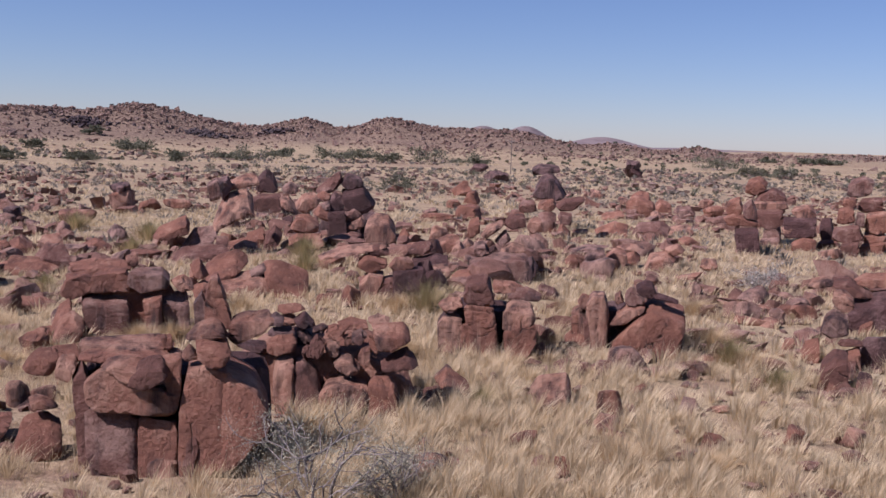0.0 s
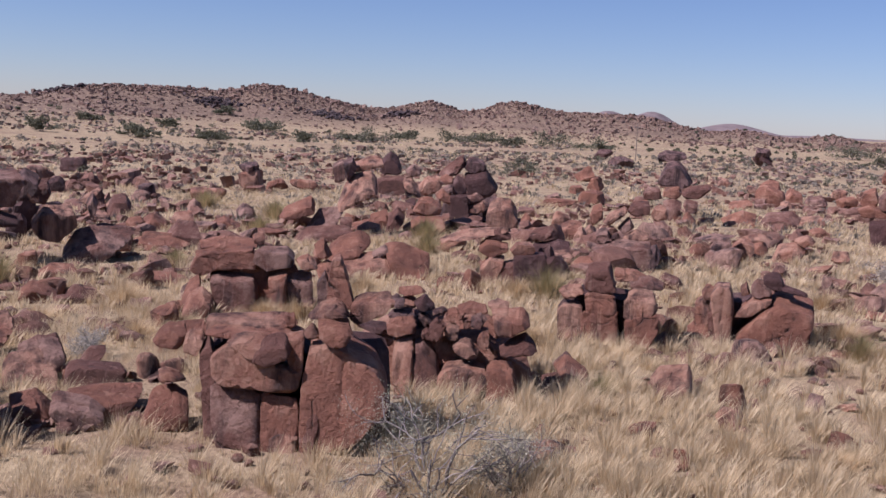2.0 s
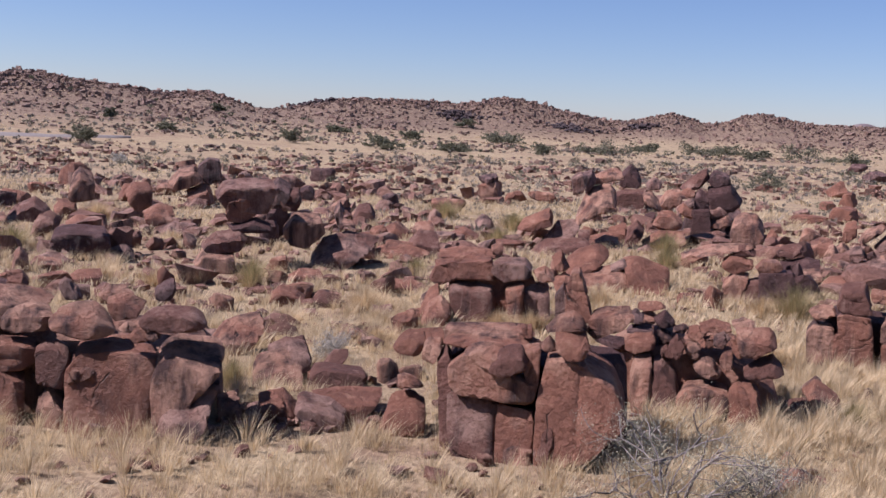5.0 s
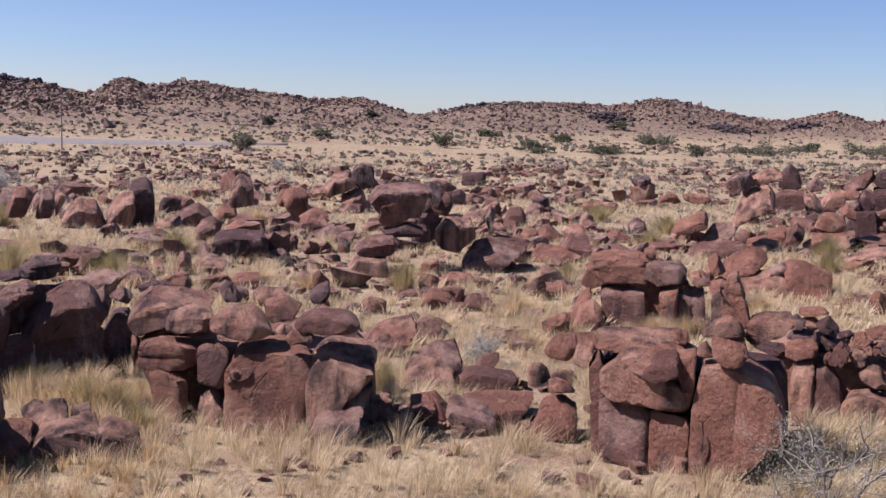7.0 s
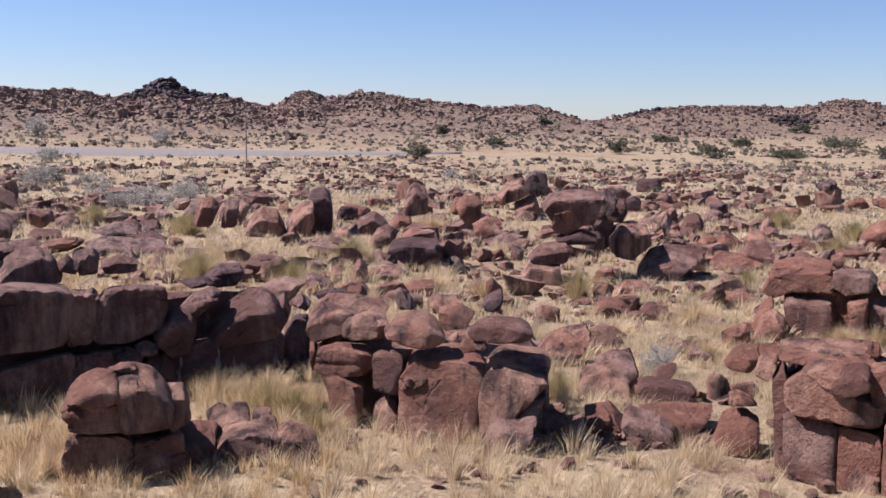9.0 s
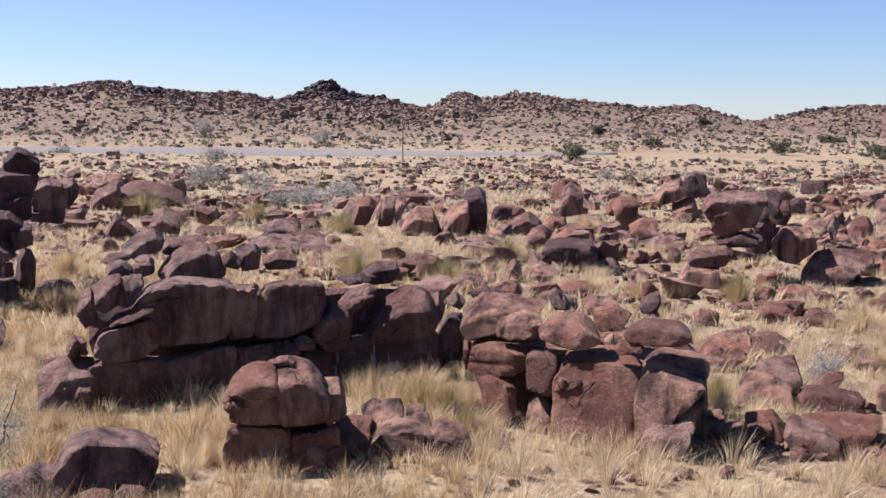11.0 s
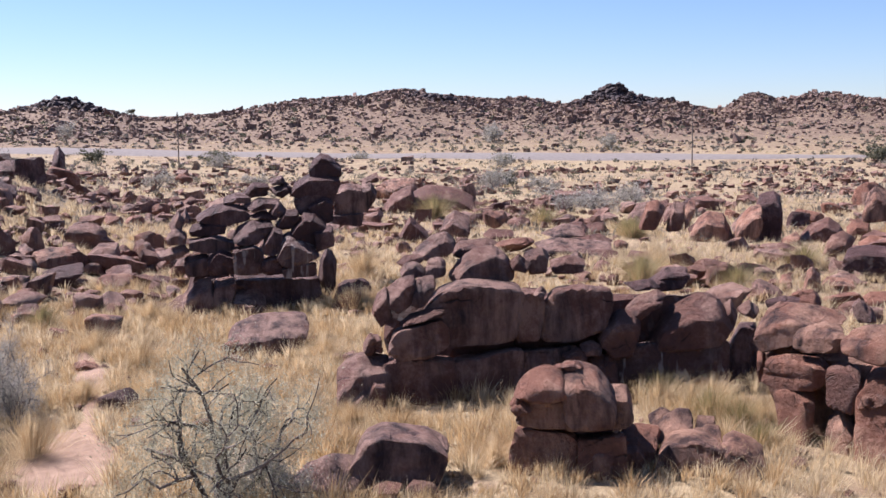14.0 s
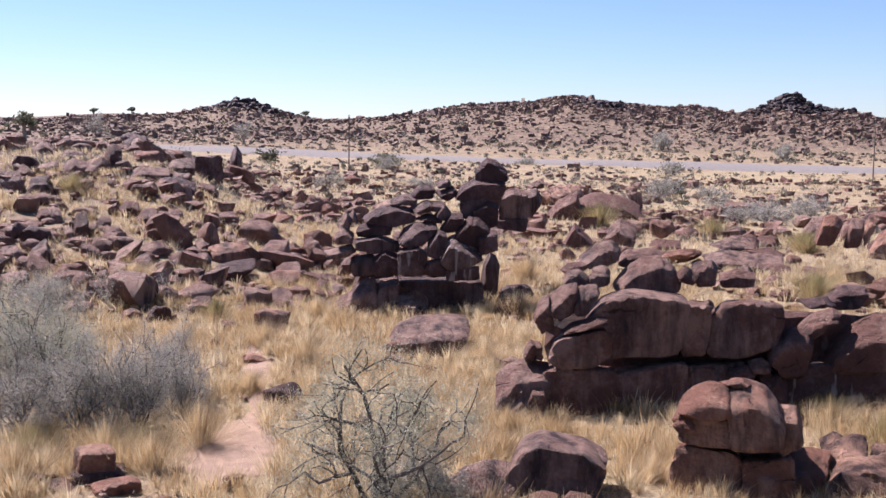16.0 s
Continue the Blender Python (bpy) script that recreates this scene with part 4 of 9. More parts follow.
bench = formation("rock_outcrop", -12.23, 17.19, "broad rusty dolerite bench split by joints with slabs on top")
jointed(-14.33, 17.40, 1.23, 0.77, 40, 12, [(-.60,-.22),(-.33,-.34),(.33,-.29),(.60,-.12),(.60,.18),(.44,.30),(-.11,.34),(-.50,.24)], 0.25, skew=-0.45, keen=57, parent=bench)
jointed(-14.19, 17.24, 0.49, 0.80, 40, 14, [(-.35,.23),(-.22,-.46),(.05,-.63),(.30,-.45),(.35,.41),(.16,.53),(-.17,.63),(-.33,.52)], 0.2, skew=-0.45, keen=57, parent=bench)
jointed(-13.31, 17.48, 1.15, 0.63, 38, 13, [(-.30,.30),(-.27,-.33),(-.07,-.42),(.15,-.46),(.30,-.14),(.28,.32),(.09,.46),(-.13,.43)], 0.2, tone=3, skew=-0.45, keen=57, parent=bench)
jointed(-13.29, 17.39, 0.31, 0.59, 38, 15, [(-.27,-.40),(-.03,-.46),(.27,-.40),(.26,.34),(.08,.46),(-.20,.28)], 0.3, skew=-0.45, keen=57, parent=bench)
jointed(-12.33, 17.98, 0.75, 1.53, 35, 14, [(-.84,.18),(-.83,-.94),(.75,-.97),(.84,.10),(.69,.92),(.05,.97),(-.59,.84),(-.80,.55)], 0.2, skew=-0.45, keen=47, parent=bench)
jointed(-12.65, 17.44, 1.06, 0.40, 36, 13, [(-.26,-.19),(-.08,-.21),(.23,-.08),(.26,.20),(.03,.21),(-.16,.10)], 0.4, skew=-0.45, keen=57, parent=bench)
jointed(-10.82, 18.18, 0.93, 1.27, 31, 13, [(-.64,.33),(-.59,-.83),(-.44,-.88),(-.13,-.56),(.45,.16),(.64,.49),(.52,.79),(-.23,.88),(-.54,.67)], 0.35, skew=-0.45, keen=40, parent=bench)
jointed(-10.64, 17.75, 0.49, 1.02, 31, 15, [(-.58,-.62),(-.26,-.59),(.20,-.50),(.58,.47),(.58,.62),(.34,.54),(-.17,.35),(-.37,.16)], 0.4, tone=3, skew=-0.45, keen=57, parent=bench)
jointed(-14.76, 18.07, 1.93, 1.08, 40, 10, [(-.83,-.25),(-.66,-.48),(.83,.15),(.83,.27),(.24,.46),(-.44,.48),(-.67,.33),(-.82,.03)], 0.45, skew=-0.45, keen=57, parent=bench)
jointed(-14.01, 17.62, 1.91, 0.61, 39, 10, [(-.44,-.01),(-.41,-.21),(-.26,-.29),(.36,-.23),(.42,-.12),(.44,.23),(.07,.29),(-.32,.16)], 0.35, skew=-0.45, keen=57, parent=bench)
jointed(-12.86, 17.69, 1.97, 0.77, 36, 11, [(-.57,.00),(-.51,-.16),(-.33,-.25),(.10,-.36),(.53,-.30),(.57,-.15),(.49,.19),(.26,.36),(-.12,.34),(-.44,.18)], 0.45, skew=-0.45, keen=23, parent=bench)
jointed(-12.34, 18.45, 2.16, 0.52, 34, 10, [(-.35,.18),(-.33,-.10),(-.21,-.27),(.14,-.20),(.35,.10),(-.00,.27)], 0.5, skew=-0.45, keen=57, parent=bench)
jointed(-11.13, 18.05, 2.10, 0.66, 32, 11, [(-.59,-.05),(-.47,-.20),(-.13,-.25),(.39,-.23),(.59,-.11),(.58,.10),(.38,.23),(-.14,.25),(-.45,.13)], 0.4, tone=3, skew=-0.45, keen=25, parent=bench)
jointed(-11.89, 17.77, 1.91, 0.25, 34, 11, [(-.16,-.03),(.09,-.13),(.16,.04),(.01,.13)], 0.4, skew=-0.45, keen=57, parent=bench)
jointed(-11.64, 17.73, 1.81, 0.27, 34, 11, [(-.17,-.03),(-.06,-.15),(.17,-.11),(.17,.07),(-.01,.15)], 0.4, skew=-0.45, keen=57, parent=bench)
jointed(-11.33, 17.77, 1.82, 0.25, 33, 11, [(-.15,.01),(-.02,-.12),(.15,-.01),(.02,.12)], 0.4, skew=-0.45, keen=57, parent=bench)
jointed(-12.91, 18.84, 2.33, 0.39, 35, 9, [(-.33,-.05),(-.20,-.16),(.33,-.04),(.27,.16),(-.09,.16)], 0.5, skew=-0.45, keen=57, parent=bench)
jointed(-13.64, 18.48, 2.40, 0.39, 37, 9, [(-.22,.08),(-.08,-.23),(.22,-.20),(.11,.05),(-.09,.23)], 0.3, tone=3, skew=-0.45, keen=57, parent=bench)
jointed(-11.79, 18.85, 2.50, 0.36, 32, 9, [(-.20,.00),(-.12,-.22),(.12,-.21),(.20,.03),(.15,.22),(-.02,.14)], 0.3, tone=1, skew=-0.45, keen=57, parent=bench)
jointed(-13.22, 18.71, 0.81, 1.56, 36, 13, [(-2.26,.41),(-1.75,-.84),(1.03,-1.04),(2.15,-.71),(2.26,.44),(1.93,1.00),(.46,1.04),(-1.33,1.00),(-2.11,.86)], 0.3, skew=-0.45, keen=57, finest=3, parent=bench)
jointed(-11.21, 18.51, 0.46, 0.99, 31, 14, [(-.56,.47),(-.38,-.60),(.46,.18),(.56,.60)], 0.2, tone=1, skew=-0.45, keen=57, parent=bench)
jointed(-15.35, 17.66, 1.15, 0.32, 41, 12, [(-.10,.23),(-.06,-.35),(.06,-.23),(.10,.17),(-.01,.35)], 0.3, skew=-0.45, keen=57, parent=bench)
jointed(-14.96, 18.56, 2.39, 0.31, 39, 9, [(-.21,.10),(-.17,-.13),(.09,-.16),(.21,-.02),(.09,.16)], 0.5, skew=-0.45, keen=57, parent=bench)
jointed(-15.49, 18.42, 2.33, 0.39, 40, 9, [(-.35,.01),(-.30,-.13),(.24,-.11),(.35,.07),(-.00,.13)], 0.4, tone=1, skew=-0.45, keen=57, parent=bench)

wall = formation("rock_outcrop", -19.73, 13.44, "massive dark dolerite wall with pale streaks and joints")
jointed(-20.64, 13.02, 0.44, 1.15, 59, 13, [(-.77,.49),(-.72,-.40),(-.16,-.49),(.77,-.59),(.67,.51),(-.49,.59)], 0.1, tone=3, skew=0.3, keen=57, parent=wall)
jointed(-20.25, 14.47, 0.41, 1.21, 55, 13, [(-.75,.44),(-.62,-.67),(.68,-.44),(.75,.36),(.67,.67)], 0.1, tone=3, skew=0.3, keen=57, parent=wall)
jointed(-19.85, 15.88, 0.43, 1.14, 52, 12, [(-.70,.52),(-.68,-.65),(.20,-.54),(.70,.18),(.57,.65)], 0.1, tone=3, skew=0.3, keen=57, parent=wall)
jointed(-21.01, 11.79, 0.50, 1.01, 62, 13, [(-.55,.25),(-.49,-.56),(-.15,-.64),(.24,-.60),(.48,-.50),(.55,.56),(-.02,.64),(-.35,.49)], 0.35, tone=3, skew=0.3, keen=57, parent=wall)
jointed(-20.58, 11.70, 0.30, 0.39, 61, 13, [(-.13,.28),(-.00,-.40),(.13,.23),(.06,.40)], 0.4, tone=3, skew=0.3, keen=57, parent=wall)
jointed(-20.57, 11.47, 0.16, 0.43, 62, 14, [(-.18,.18),(-.09,-.36),(.15,-.35),(.18,.24),(.03,.36)], 0.3, tone=3, skew=0.3, keen=57, parent=wall)
jointed(-20.52, 11.85, 0.25, 0.49, 61, 13, [(-.18,.22),(-.11,-.45),(.18,-.32),(.16,.39),(-.05,.45)], 0.2, tone=3, skew=0.3, keen=57, parent=wall)
jointed(-20.62, 12.96, 1.40, 0.90, 59, 11, [(-.63,-.00),(-.62,-.29),(-.39,-.45),(.23,-.44),(.62,-.16),(.63,.27),(.47,.45),(-.21,.31),(-.55,.19)], 0.12, tone=3, skew=0.3, keen=37, parent=wall)
jointed(-20.51, 12.95, 1.86, 0.52, 58, 10, [(-.48,-.12),(-.37,-.19),(-.03,-.12),(.48,.04),(.43,.19),(.09,.16),(-.25,.07)], 0.5, tone=3, skew=0.3, keen=57, parent=wall)
jointed(-21.23, 12.38, 2.06, 0.52, 61, 9, [(-.22,-.13),(-.03,-.42),(.22,-.26),(.17,.12),(.10,.42),(-.10,.24)], 0.3, tone=3, skew=0.3, keen=57, parent=wall)
jointed(-21.12, 12.80, 2.30, 0.62, 60, 9, [(-.34,.08),(-.24,-.27),(-.04,-.40),(.21,-.23),(.34,.21),(.26,.40),(-.03,.33)], 0.35, tone=3, skew=0.3, keen=57, parent=wall)
jointed(-20.89, 13.20, 2.34, 0.53, 58, 8, [(-.29,-.27),(.02,-.34),(.29,.15),(.23,.34),(-.08,.31),(-.20,.10)], 0.4, tone=3, skew=0.3, keen=57, parent=wall)
jointed(-20.76, 14.39, 1.84, 1.51, 56, 10, [(-1.06,.01),(-.64,-.74),(.42,-.74),(.93,-.64),(1.05,-.16),(1.06,.60),(.32,.71),(-.15,.74),(-.68,.56),(-.92,.33)], 0.15, tone=3, skew=0.3, keen=40, parent=wall)
jointed(-20.09, 15.53, 1.72, 0.74, 53, 10, [(-.32,.38),(-.27,-.60),(.19,-.55),(.32,.13),(.26,.60),(-.19,.60)], 0.12, tone=3, skew=0.3, keen=57, parent=wall)
jointed(-19.78, 16.64, 1.71, 1.18, 50, 10, [(-.77,.34),(-.77,-.63),(.05,-.60),(.58,-.41),(.77,.09),(.71,.56),(.05,.63),(-.57,.56)], 0.12, tone=3, skew=0.3, keen=40, parent=wall)
jointed(-19.78, 15.54, 2.25, 0.26, 52, 8, [(-.17,-.02),(.04,-.14),(.17,.01),(.04,.14)], 0.4, tone=3, skew=0.3, keen=57, parent=wall)
jointed(-18.77, 18.36, 0.45, 1.57, 46, 12, [(-1.36,.41),(-1.25,-.62),(-.58,-.62),(1.36,-.56),(1.36,.62),(-.59,.55)], 0.08, tone=2, skew=0.3, keen=57, parent=wall)
jointed(-18.65, 18.85, 1.45, 1.39, 45, 10, [(-.97,-.59),(-.51,-.69),(.27,-.64),(.74,-.51),(.97,-.09),(.88,.29),(.60,.66),(.25,.69),(-.26,.47),(-.52,.28),(-.85,-.24)], 0.45, tone=3, skew=0.3, parent=wall)
jointed(-19.10, 17.23, 1.26, 0.86, 48, 11, [(-.47,-.10),(-.31,-.29),(-.06,-.55),(.28,-.48),(.40,-.10),(.47,.30),(.34,.49),(-.00,.55),(-.32,.30)], 0.35, tone=3, skew=0.3, keen=30, parent=wall)
jointed(-19.05, 18.00, 1.86, 0.66, 47, 9, [(-.44,-.09),(-.35,-.21),(-.09,-.34),(.25,-.08),(.44,.20),(.22,.34),(-.16,.20)], 0.45, tone=3, skew=0.3, keen=57, parent=wall)
jointed(-19.43, 19.09, 2.30, 0.62, 46, 8, [(-.46,-.02),(-.23,-.29),(.24,-.22),(.46,.08),(.37,.29),(-.10,.29)], 0.4, tone=1, skew=0.3, keen=57, parent=wall)
jointed(-19.47, 18.26, 2.23, 0.46, 47, 8, [(-.42,.04),(-.07,-.15),(.42,-.06),(.20,.15)], 0.6, tone=1, skew=0.3, keen=57, parent=wall)
jointed(-18.18, 20.27, 0.56, 0.96, 42, 11, [(-.40,.20),(-.36,-.80),(.34,-.76),(.40,-.05),(.25,.80),(-.11,.77)], 0.1, tone=1, skew=0.3, keen=57, parent=wall)
jointed(-18.08, 20.23, 1.66, 0.41, 42, 9, [(-.26,-.03),(.13,-.22),(.26,.01),(.03,.22)], 0.5, tone=3, skew=0.3, keen=57, parent=wall)
jointed(-18.17, 19.74, 1.56, 0.44, 43, 9, [(-.19,.17),(.07,-.35),(.19,.01),(.03,.35)], 0.4, tone=3, skew=0.3, keen=57, parent=wall)
jointed(-19.21, 16.07, 0.85, 0.42, 51, 12, [(-.28,.03),(.07,-.22),(.28,-.01),(.07,.22)], 0.4, tone=3, skew=0.3, keen=57, parent=wall)
jointed(-19.12, 16.45, 1.01, 0.35, 50, 11, [(-.24,.08),(-.09,-.15),(.18,-.17),(.24,.04),(.03,.17)], 0.4, tone=3, skew=0.3, keen=57, parent=wall)
jointed(-18.96, 16.52, 0.40, 0.65, 49, 12, [(-.27,.22),(-.19,-.46),(.15,-.53),(.27,.24),(.12,.50),(-.12,.53)], 0.4, tone=3, skew=0.3, keen=57, parent=wall)
jointed(-18.84, 16.78, 0.40, 0.54, 49, 12, [(-.17,.41),(-.08,-.55),(.11,-.59),(.17,.22),(-.02,.59)], 0.3, tone=3, skew=0.3, keen=57, parent=wall)
jointed(-21.35, 15.08, 2.78, 0.93, 55, 7, [(-.72,-.24),(-.60,-.40),(-.02,-.41),(.62,-.40),(.72,-.11),(.54,.22),(.23,.41),(-.14,.35),(-.51,.09)], 0.35, tone=3, skew=0.3, keen=25, parent=wall)
jointed(-22.26, 14.39, 3.13, 0.67, 58, 6, [(-.46,-.07),(-.31,-.27),(-.07,-.33),(.39,-.15),(.46,.13),(.25,.33),(-.06,.26)], 0.4, tone=3, skew=0.3, keen=57, parent=wall)
jointed(-21.68, 14.01, 2.71, 0.44, 58, 7, [(-.27,-.15),(-.06,-.25),(.20,-.18),(.27,.11),(.12,.25),(-.12,.18)], 0.35, tone=3, skew=0.3, keen=57, parent=wall)
jointed(-21.79, 13.49, 2.70, 0.39, 59, 7, [(-.28,-.05),(-.10,-.19),(.22,-.18),(.28,.02),(.08,.19),(-.16,.14)], 0.4, tone=3, skew=0.3, keen=57, parent=wall)
jointed(-22.14, 13.62, 2.87, 0.35, 59, 7, [(-.30,-.07),(-.09,-.14),(.29,-.06),(.30,.14),(-.09,.11)], 0.4, tone=3, skew=0.3, keen=57, parent=wall)
jointed(-22.11, 15.42, 3.05, 0.60, 56, 6, [(-.54,-.12),(-.32,-.23),(.13,-.07),(.54,.09),(.26,.23),(-.32,.16)], 0.5, tone=3, skew=0.3, keen=57, parent=wall)
jointed(-20.69, 15.70, 2.78, 0.38, 53, 7, [(-.24,.05),(-.16,-.14),(.12,-.21),(.24,.00),(-.03,.21)], 0.4, tone=3, skew=0.3, keen=57, parent=wall)
jointed(-20.84, 16.25, 2.82, 0.51, 53, 7, [(-.28,.15),(-.13,-.31),(.21,-.30),(.28,.11),(.13,.31)], 0.3, tone=3, skew=0.3, keen=57, parent=wall)
jointed(-20.71, 17.06, 2.66, 0.49, 51, 7, [(-.39,.09),(-.26,-.22),(.33,-.18),(.39,.12),(-.00,.22)], 0.4, tone=3, skew=0.3, keen=57, parent=wall)
jointed(-20.51, 16.59, 0.92, 1.56, 52, 11, [(-3.77,1.19),(-3.63,-1.16),(-1.97,-1.19),(3.77,-.64),(3.67,1.13)], 0.15, tone=3, skew=0.3, keen=57, finest=3, parent=wall)
jointed(-21.23, 12.14, 1.25, 0.40, 61, 11, [(-.22,-.04),(-.12,-.24),(.22,-.18),(.17,.17),(-.05,.24)], 0.3, tone=3, skew=0.3, keen=57, parent=wall)

stack = formation("rock_outcrop", -15.17, 12.56, "bulging stack of rounded dolerite blocks above yellow grass")
jointed(-15.31, 12.15, 1.53, 0.66, 52, 13, [(-.47,-.23),(-.41,-.26),(-.21,-.32),(.21,-.32),(.47,-.23),(.40,.12),(.31,.27),(.03,.32),(-.21,.21),(-.40,.02)], 0.5, skew=-0.1, keen=25, parent=stack)
jointed(-14.88, 12.79, 1.31, 0.88, 50, 14, [(-.45,.53),(-.33,-.55),(-.11,-.59),(.38,-.51),(.45,-.18),(.38,.21),(.12,.50),(-.26,.59)], 0.4, skew=-0.1, keen=25, parent=stack)
jointed(-14.58, 13.27, 1.08, 0.49, 48, 14, [(-.21,-.02),(-.10,-.41),(.21,-.20),(.20,.19),(.09,.41),(-.20,.41)], 0.3, skew=-0.1, keen=57, parent=stack)
jointed(-15.22, 12.67, 1.78, 0.29, 51, 12, [(-.26,-.00),(.00,-.09),(.26,-.02),(.10,.09)], 0.5, skew=-0.1, keen=57, parent=stack)
jointed(-15.43, 11.74, 1.18, 0.31, 54, 14, [(-.19,-.03),(-.05,-.18),(.19,-.13),(.16,.08),(-.05,.18)], 0.4, skew=-0.1, keen=57, parent=stack)
jointed(-15.32, 12.15, 0.98, 0.55, 52, 15, [(-.43,-.05),(-.38,-.17),(-.12,-.24),(.43,-.24),(.38,-.02),(.26,.24),(-.26,.22)], 0.1, skew=-0.1, keen=57, parent=stack)
jointed(-15.37, 12.25, 0.30, 0.86, 52, 16, [(-.57,.09),(-.57,-.30),(-.17,-.45),(.57,-.38),(.57,.31),(.41,.40),(-.46,.45)], 0.1, skew=-0.1, keen=57, parent=stack)
jointed(-14.63, 12.89, 0.30, 0.71, 49, 16, [(-.41,.33),(-.36,-.42),(.41,-.36),(.37,.42)], 0.1, skew=-0.1, keen=57, parent=stack)
jointed(-14.45, 12.75, 0.24, 0.43, 49, 17, [(-.18,.28),(-.12,-.35),(.14,-.33),(.18,.34),(-.12,.35)], 0.3, skew=-0.1, keen=57, parent=stack)
jointed(-15.55, 12.93, 0.68, 0.90, 51, 15, [(-.79,.67),(-.78,-.88),(.20,-.86),(.79,-.09),(.60,.88)], 0.1, tone=1, skew=-0.1, keen=57, finest=3, parent=stack)

row = formation("rock_outcrop", -13.74, 13.82, "short row of flat-topped reddish blocks sunk in grass")
jointed(-14.65, 13.73, 0.30, 0.70, 47, 16, [(-.41,-.32),(-.16,-.42),(.10,-.41),(.41,.24),(.36,.38),(-.00,.42),(-.29,.35)], 0.5, keen=57, parent=row)
jointed(-14.52, 13.38, 0.22, 0.54, 48, 17, [(-.29,.02),(-.23,-.33),(.25,-.35),(.29,.17),(.17,.35),(-.12,.26)], 0.4, keen=57, parent=row)
jointed(-14.50, 14.45, 0.41, 0.69, 46, 15, [(-.33,.16),(-.23,-.50),(.07,-.42),(.33,.27),(.28,.48),(.06,.50),(-.18,.35)], 0.45, keen=57, parent=row)
jointed(-13.93, 14.19, 0.29, 0.86, 45, 16, [(-.59,-.06),(-.42,-.43),(.55,-.33),(.59,.07),(.53,.31),(.13,.43),(-.24,.36),(-.43,.19)], 0.3, keen=30, parent=row)
jointed(-13.21, 14.80, 0.29, 0.71, 42, 16, [(-.38,.33),(-.36,-.27),(-.04,-.46),(.38,-.46),(.34,.20),(.14,.34),(-.19,.46)], 0.3, keen=57, parent=row)
jointed(-14.14, 14.82, 0.46, 0.48, 44, 15, [(-.23,-.32),(-.06,-.34),(.23,-.29),(.18,.33),(-.11,.34)], 0.5, keen=57, parent=row)
jointed(-13.91, 14.65, 0.38, 0.52, 44, 15, [(-.26,.25),(-.10,-.35),(.26,-.33),(.20,.33),(-.01,.35)], 0.5, keen=57, parent=row)
jointed(-14.83, 14.41, 0.47, 0.47, 46, 15, [(-.19,.24),(-.02,-.40),(.19,.33),(.02,.40)], 0.5, keen=57, parent=row)

dark_heap = formation("rock_outcrop", -33.77, 15.43, "high heap of dark varnished dolerite blocks with peak stone")
jointed(-34.95, 18.01, 4.57, 0.83, 63, 2, [(-.54,-.22),(-.49,-.39),(.02,-.44),(.53,-.33),(.54,-.01),(.13,.36),(-.15,.44),(-.44,.20)], 0.2, tone=1, skew=0.1, keen=57, parent=dark_heap)
jointed(-34.84, 17.50, 3.92, 1.00, 64, 3, [(-.84,-.29),(-.53,-.41),(.64,-.32),(.83,.06),(.84,.40),(-.13,.41),(-.61,.12)], 0.3, tone=1, skew=0.1, keen=57, parent=dark_heap)
jointed(-34.73, 17.49, 3.24, 1.00, 64, 4, [(-.69,.32),(-.61,-.19),(-.02,-.50),(.59,.07),(.69,.49),(.00,.50)], 0.1, tone=1, skew=0.1, keen=57, parent=dark_heap)
jointed(-37.90, 20.44, 3.19, 0.98, 62, 4, [(-.56,.39),(-.47,-.60),(.56,-.49),(.47,.53),(-.09,.60)], 0.2, tone=3, skew=0.1, keen=57, parent=dark_heap)
jointed(-37.59, 20.26, 2.45, 0.67, 62, 5, [(-.57,-.15),(.45,-.27),(.57,.27),(-.56,.21)], 0.15, tone=1, skew=0.1, keen=57, parent=dark_heap)
jointed(-37.50, 21.07, 3.26, 0.76, 61, 4, [(-.35,.42),(-.28,-.34),(-.08,-.56),(.35,.11),(.11,.56)], 0.2, tone=3, skew=0.1, keen=57, parent=dark_heap)
jointed(-37.91, 21.31, 3.95, 0.48, 61, 3, [(-.36,-.09),(-.21,-.22),(.36,-.16),(.33,.22)], 0.5, tone=3, skew=0.1, keen=57, parent=dark_heap)
jointed(-34.31, 17.48, 3.13, 0.81, 64, 4, [(-.41,.04),(-.11,-.55),(.39,-.35),(.41,.45),(.10,.55),(-.41,.32)], 0.2, tone=1, skew=0.1, keen=57, parent=dark_heap)
jointed(-35.32, 16.47, 3.78, 0.52, 66, 3, [(-.36,.03),(.04,-.26),(.36,-.04),(.24,.26)], 0.4, tone=1, skew=0.1, keen=57, parent=dark_heap)
jointed(-35.66, 15.76, 3.80, 0.56, 67, 3, [(-.41,-.07),(-.32,-.26),(.31,-.18),(.41,.21),(-.09,.26)], 0.3, tone=1, skew=0.1, keen=57, parent=dark_heap)
jointed(-35.48, 16.46, 4.12, 0.37, 66, 3, [(-.28,-.01),(-.15,-.17),(.28,-.12),(.14,.17)], 0.3, tone=1, skew=0.1, keen=57, parent=dark_heap)
jointed(-35.70, 15.10, 3.54, 0.53, 68, 4, [(-.46,.03),(-.45,-.21),(.36,-.17),(.46,.13),(-.03,.21)], 0.4, tone=1, skew=0.1, keen=57, parent=dark_heap)
jointed(-35.07, 15.69, 3.34, 0.65, 67, 4, [(-.59,-.04),(-.28,-.23),(.40,-.10),(.59,.18),(-.09,.23)], 0.5, tone=1, skew=0.1, keen=57, parent=dark_heap)
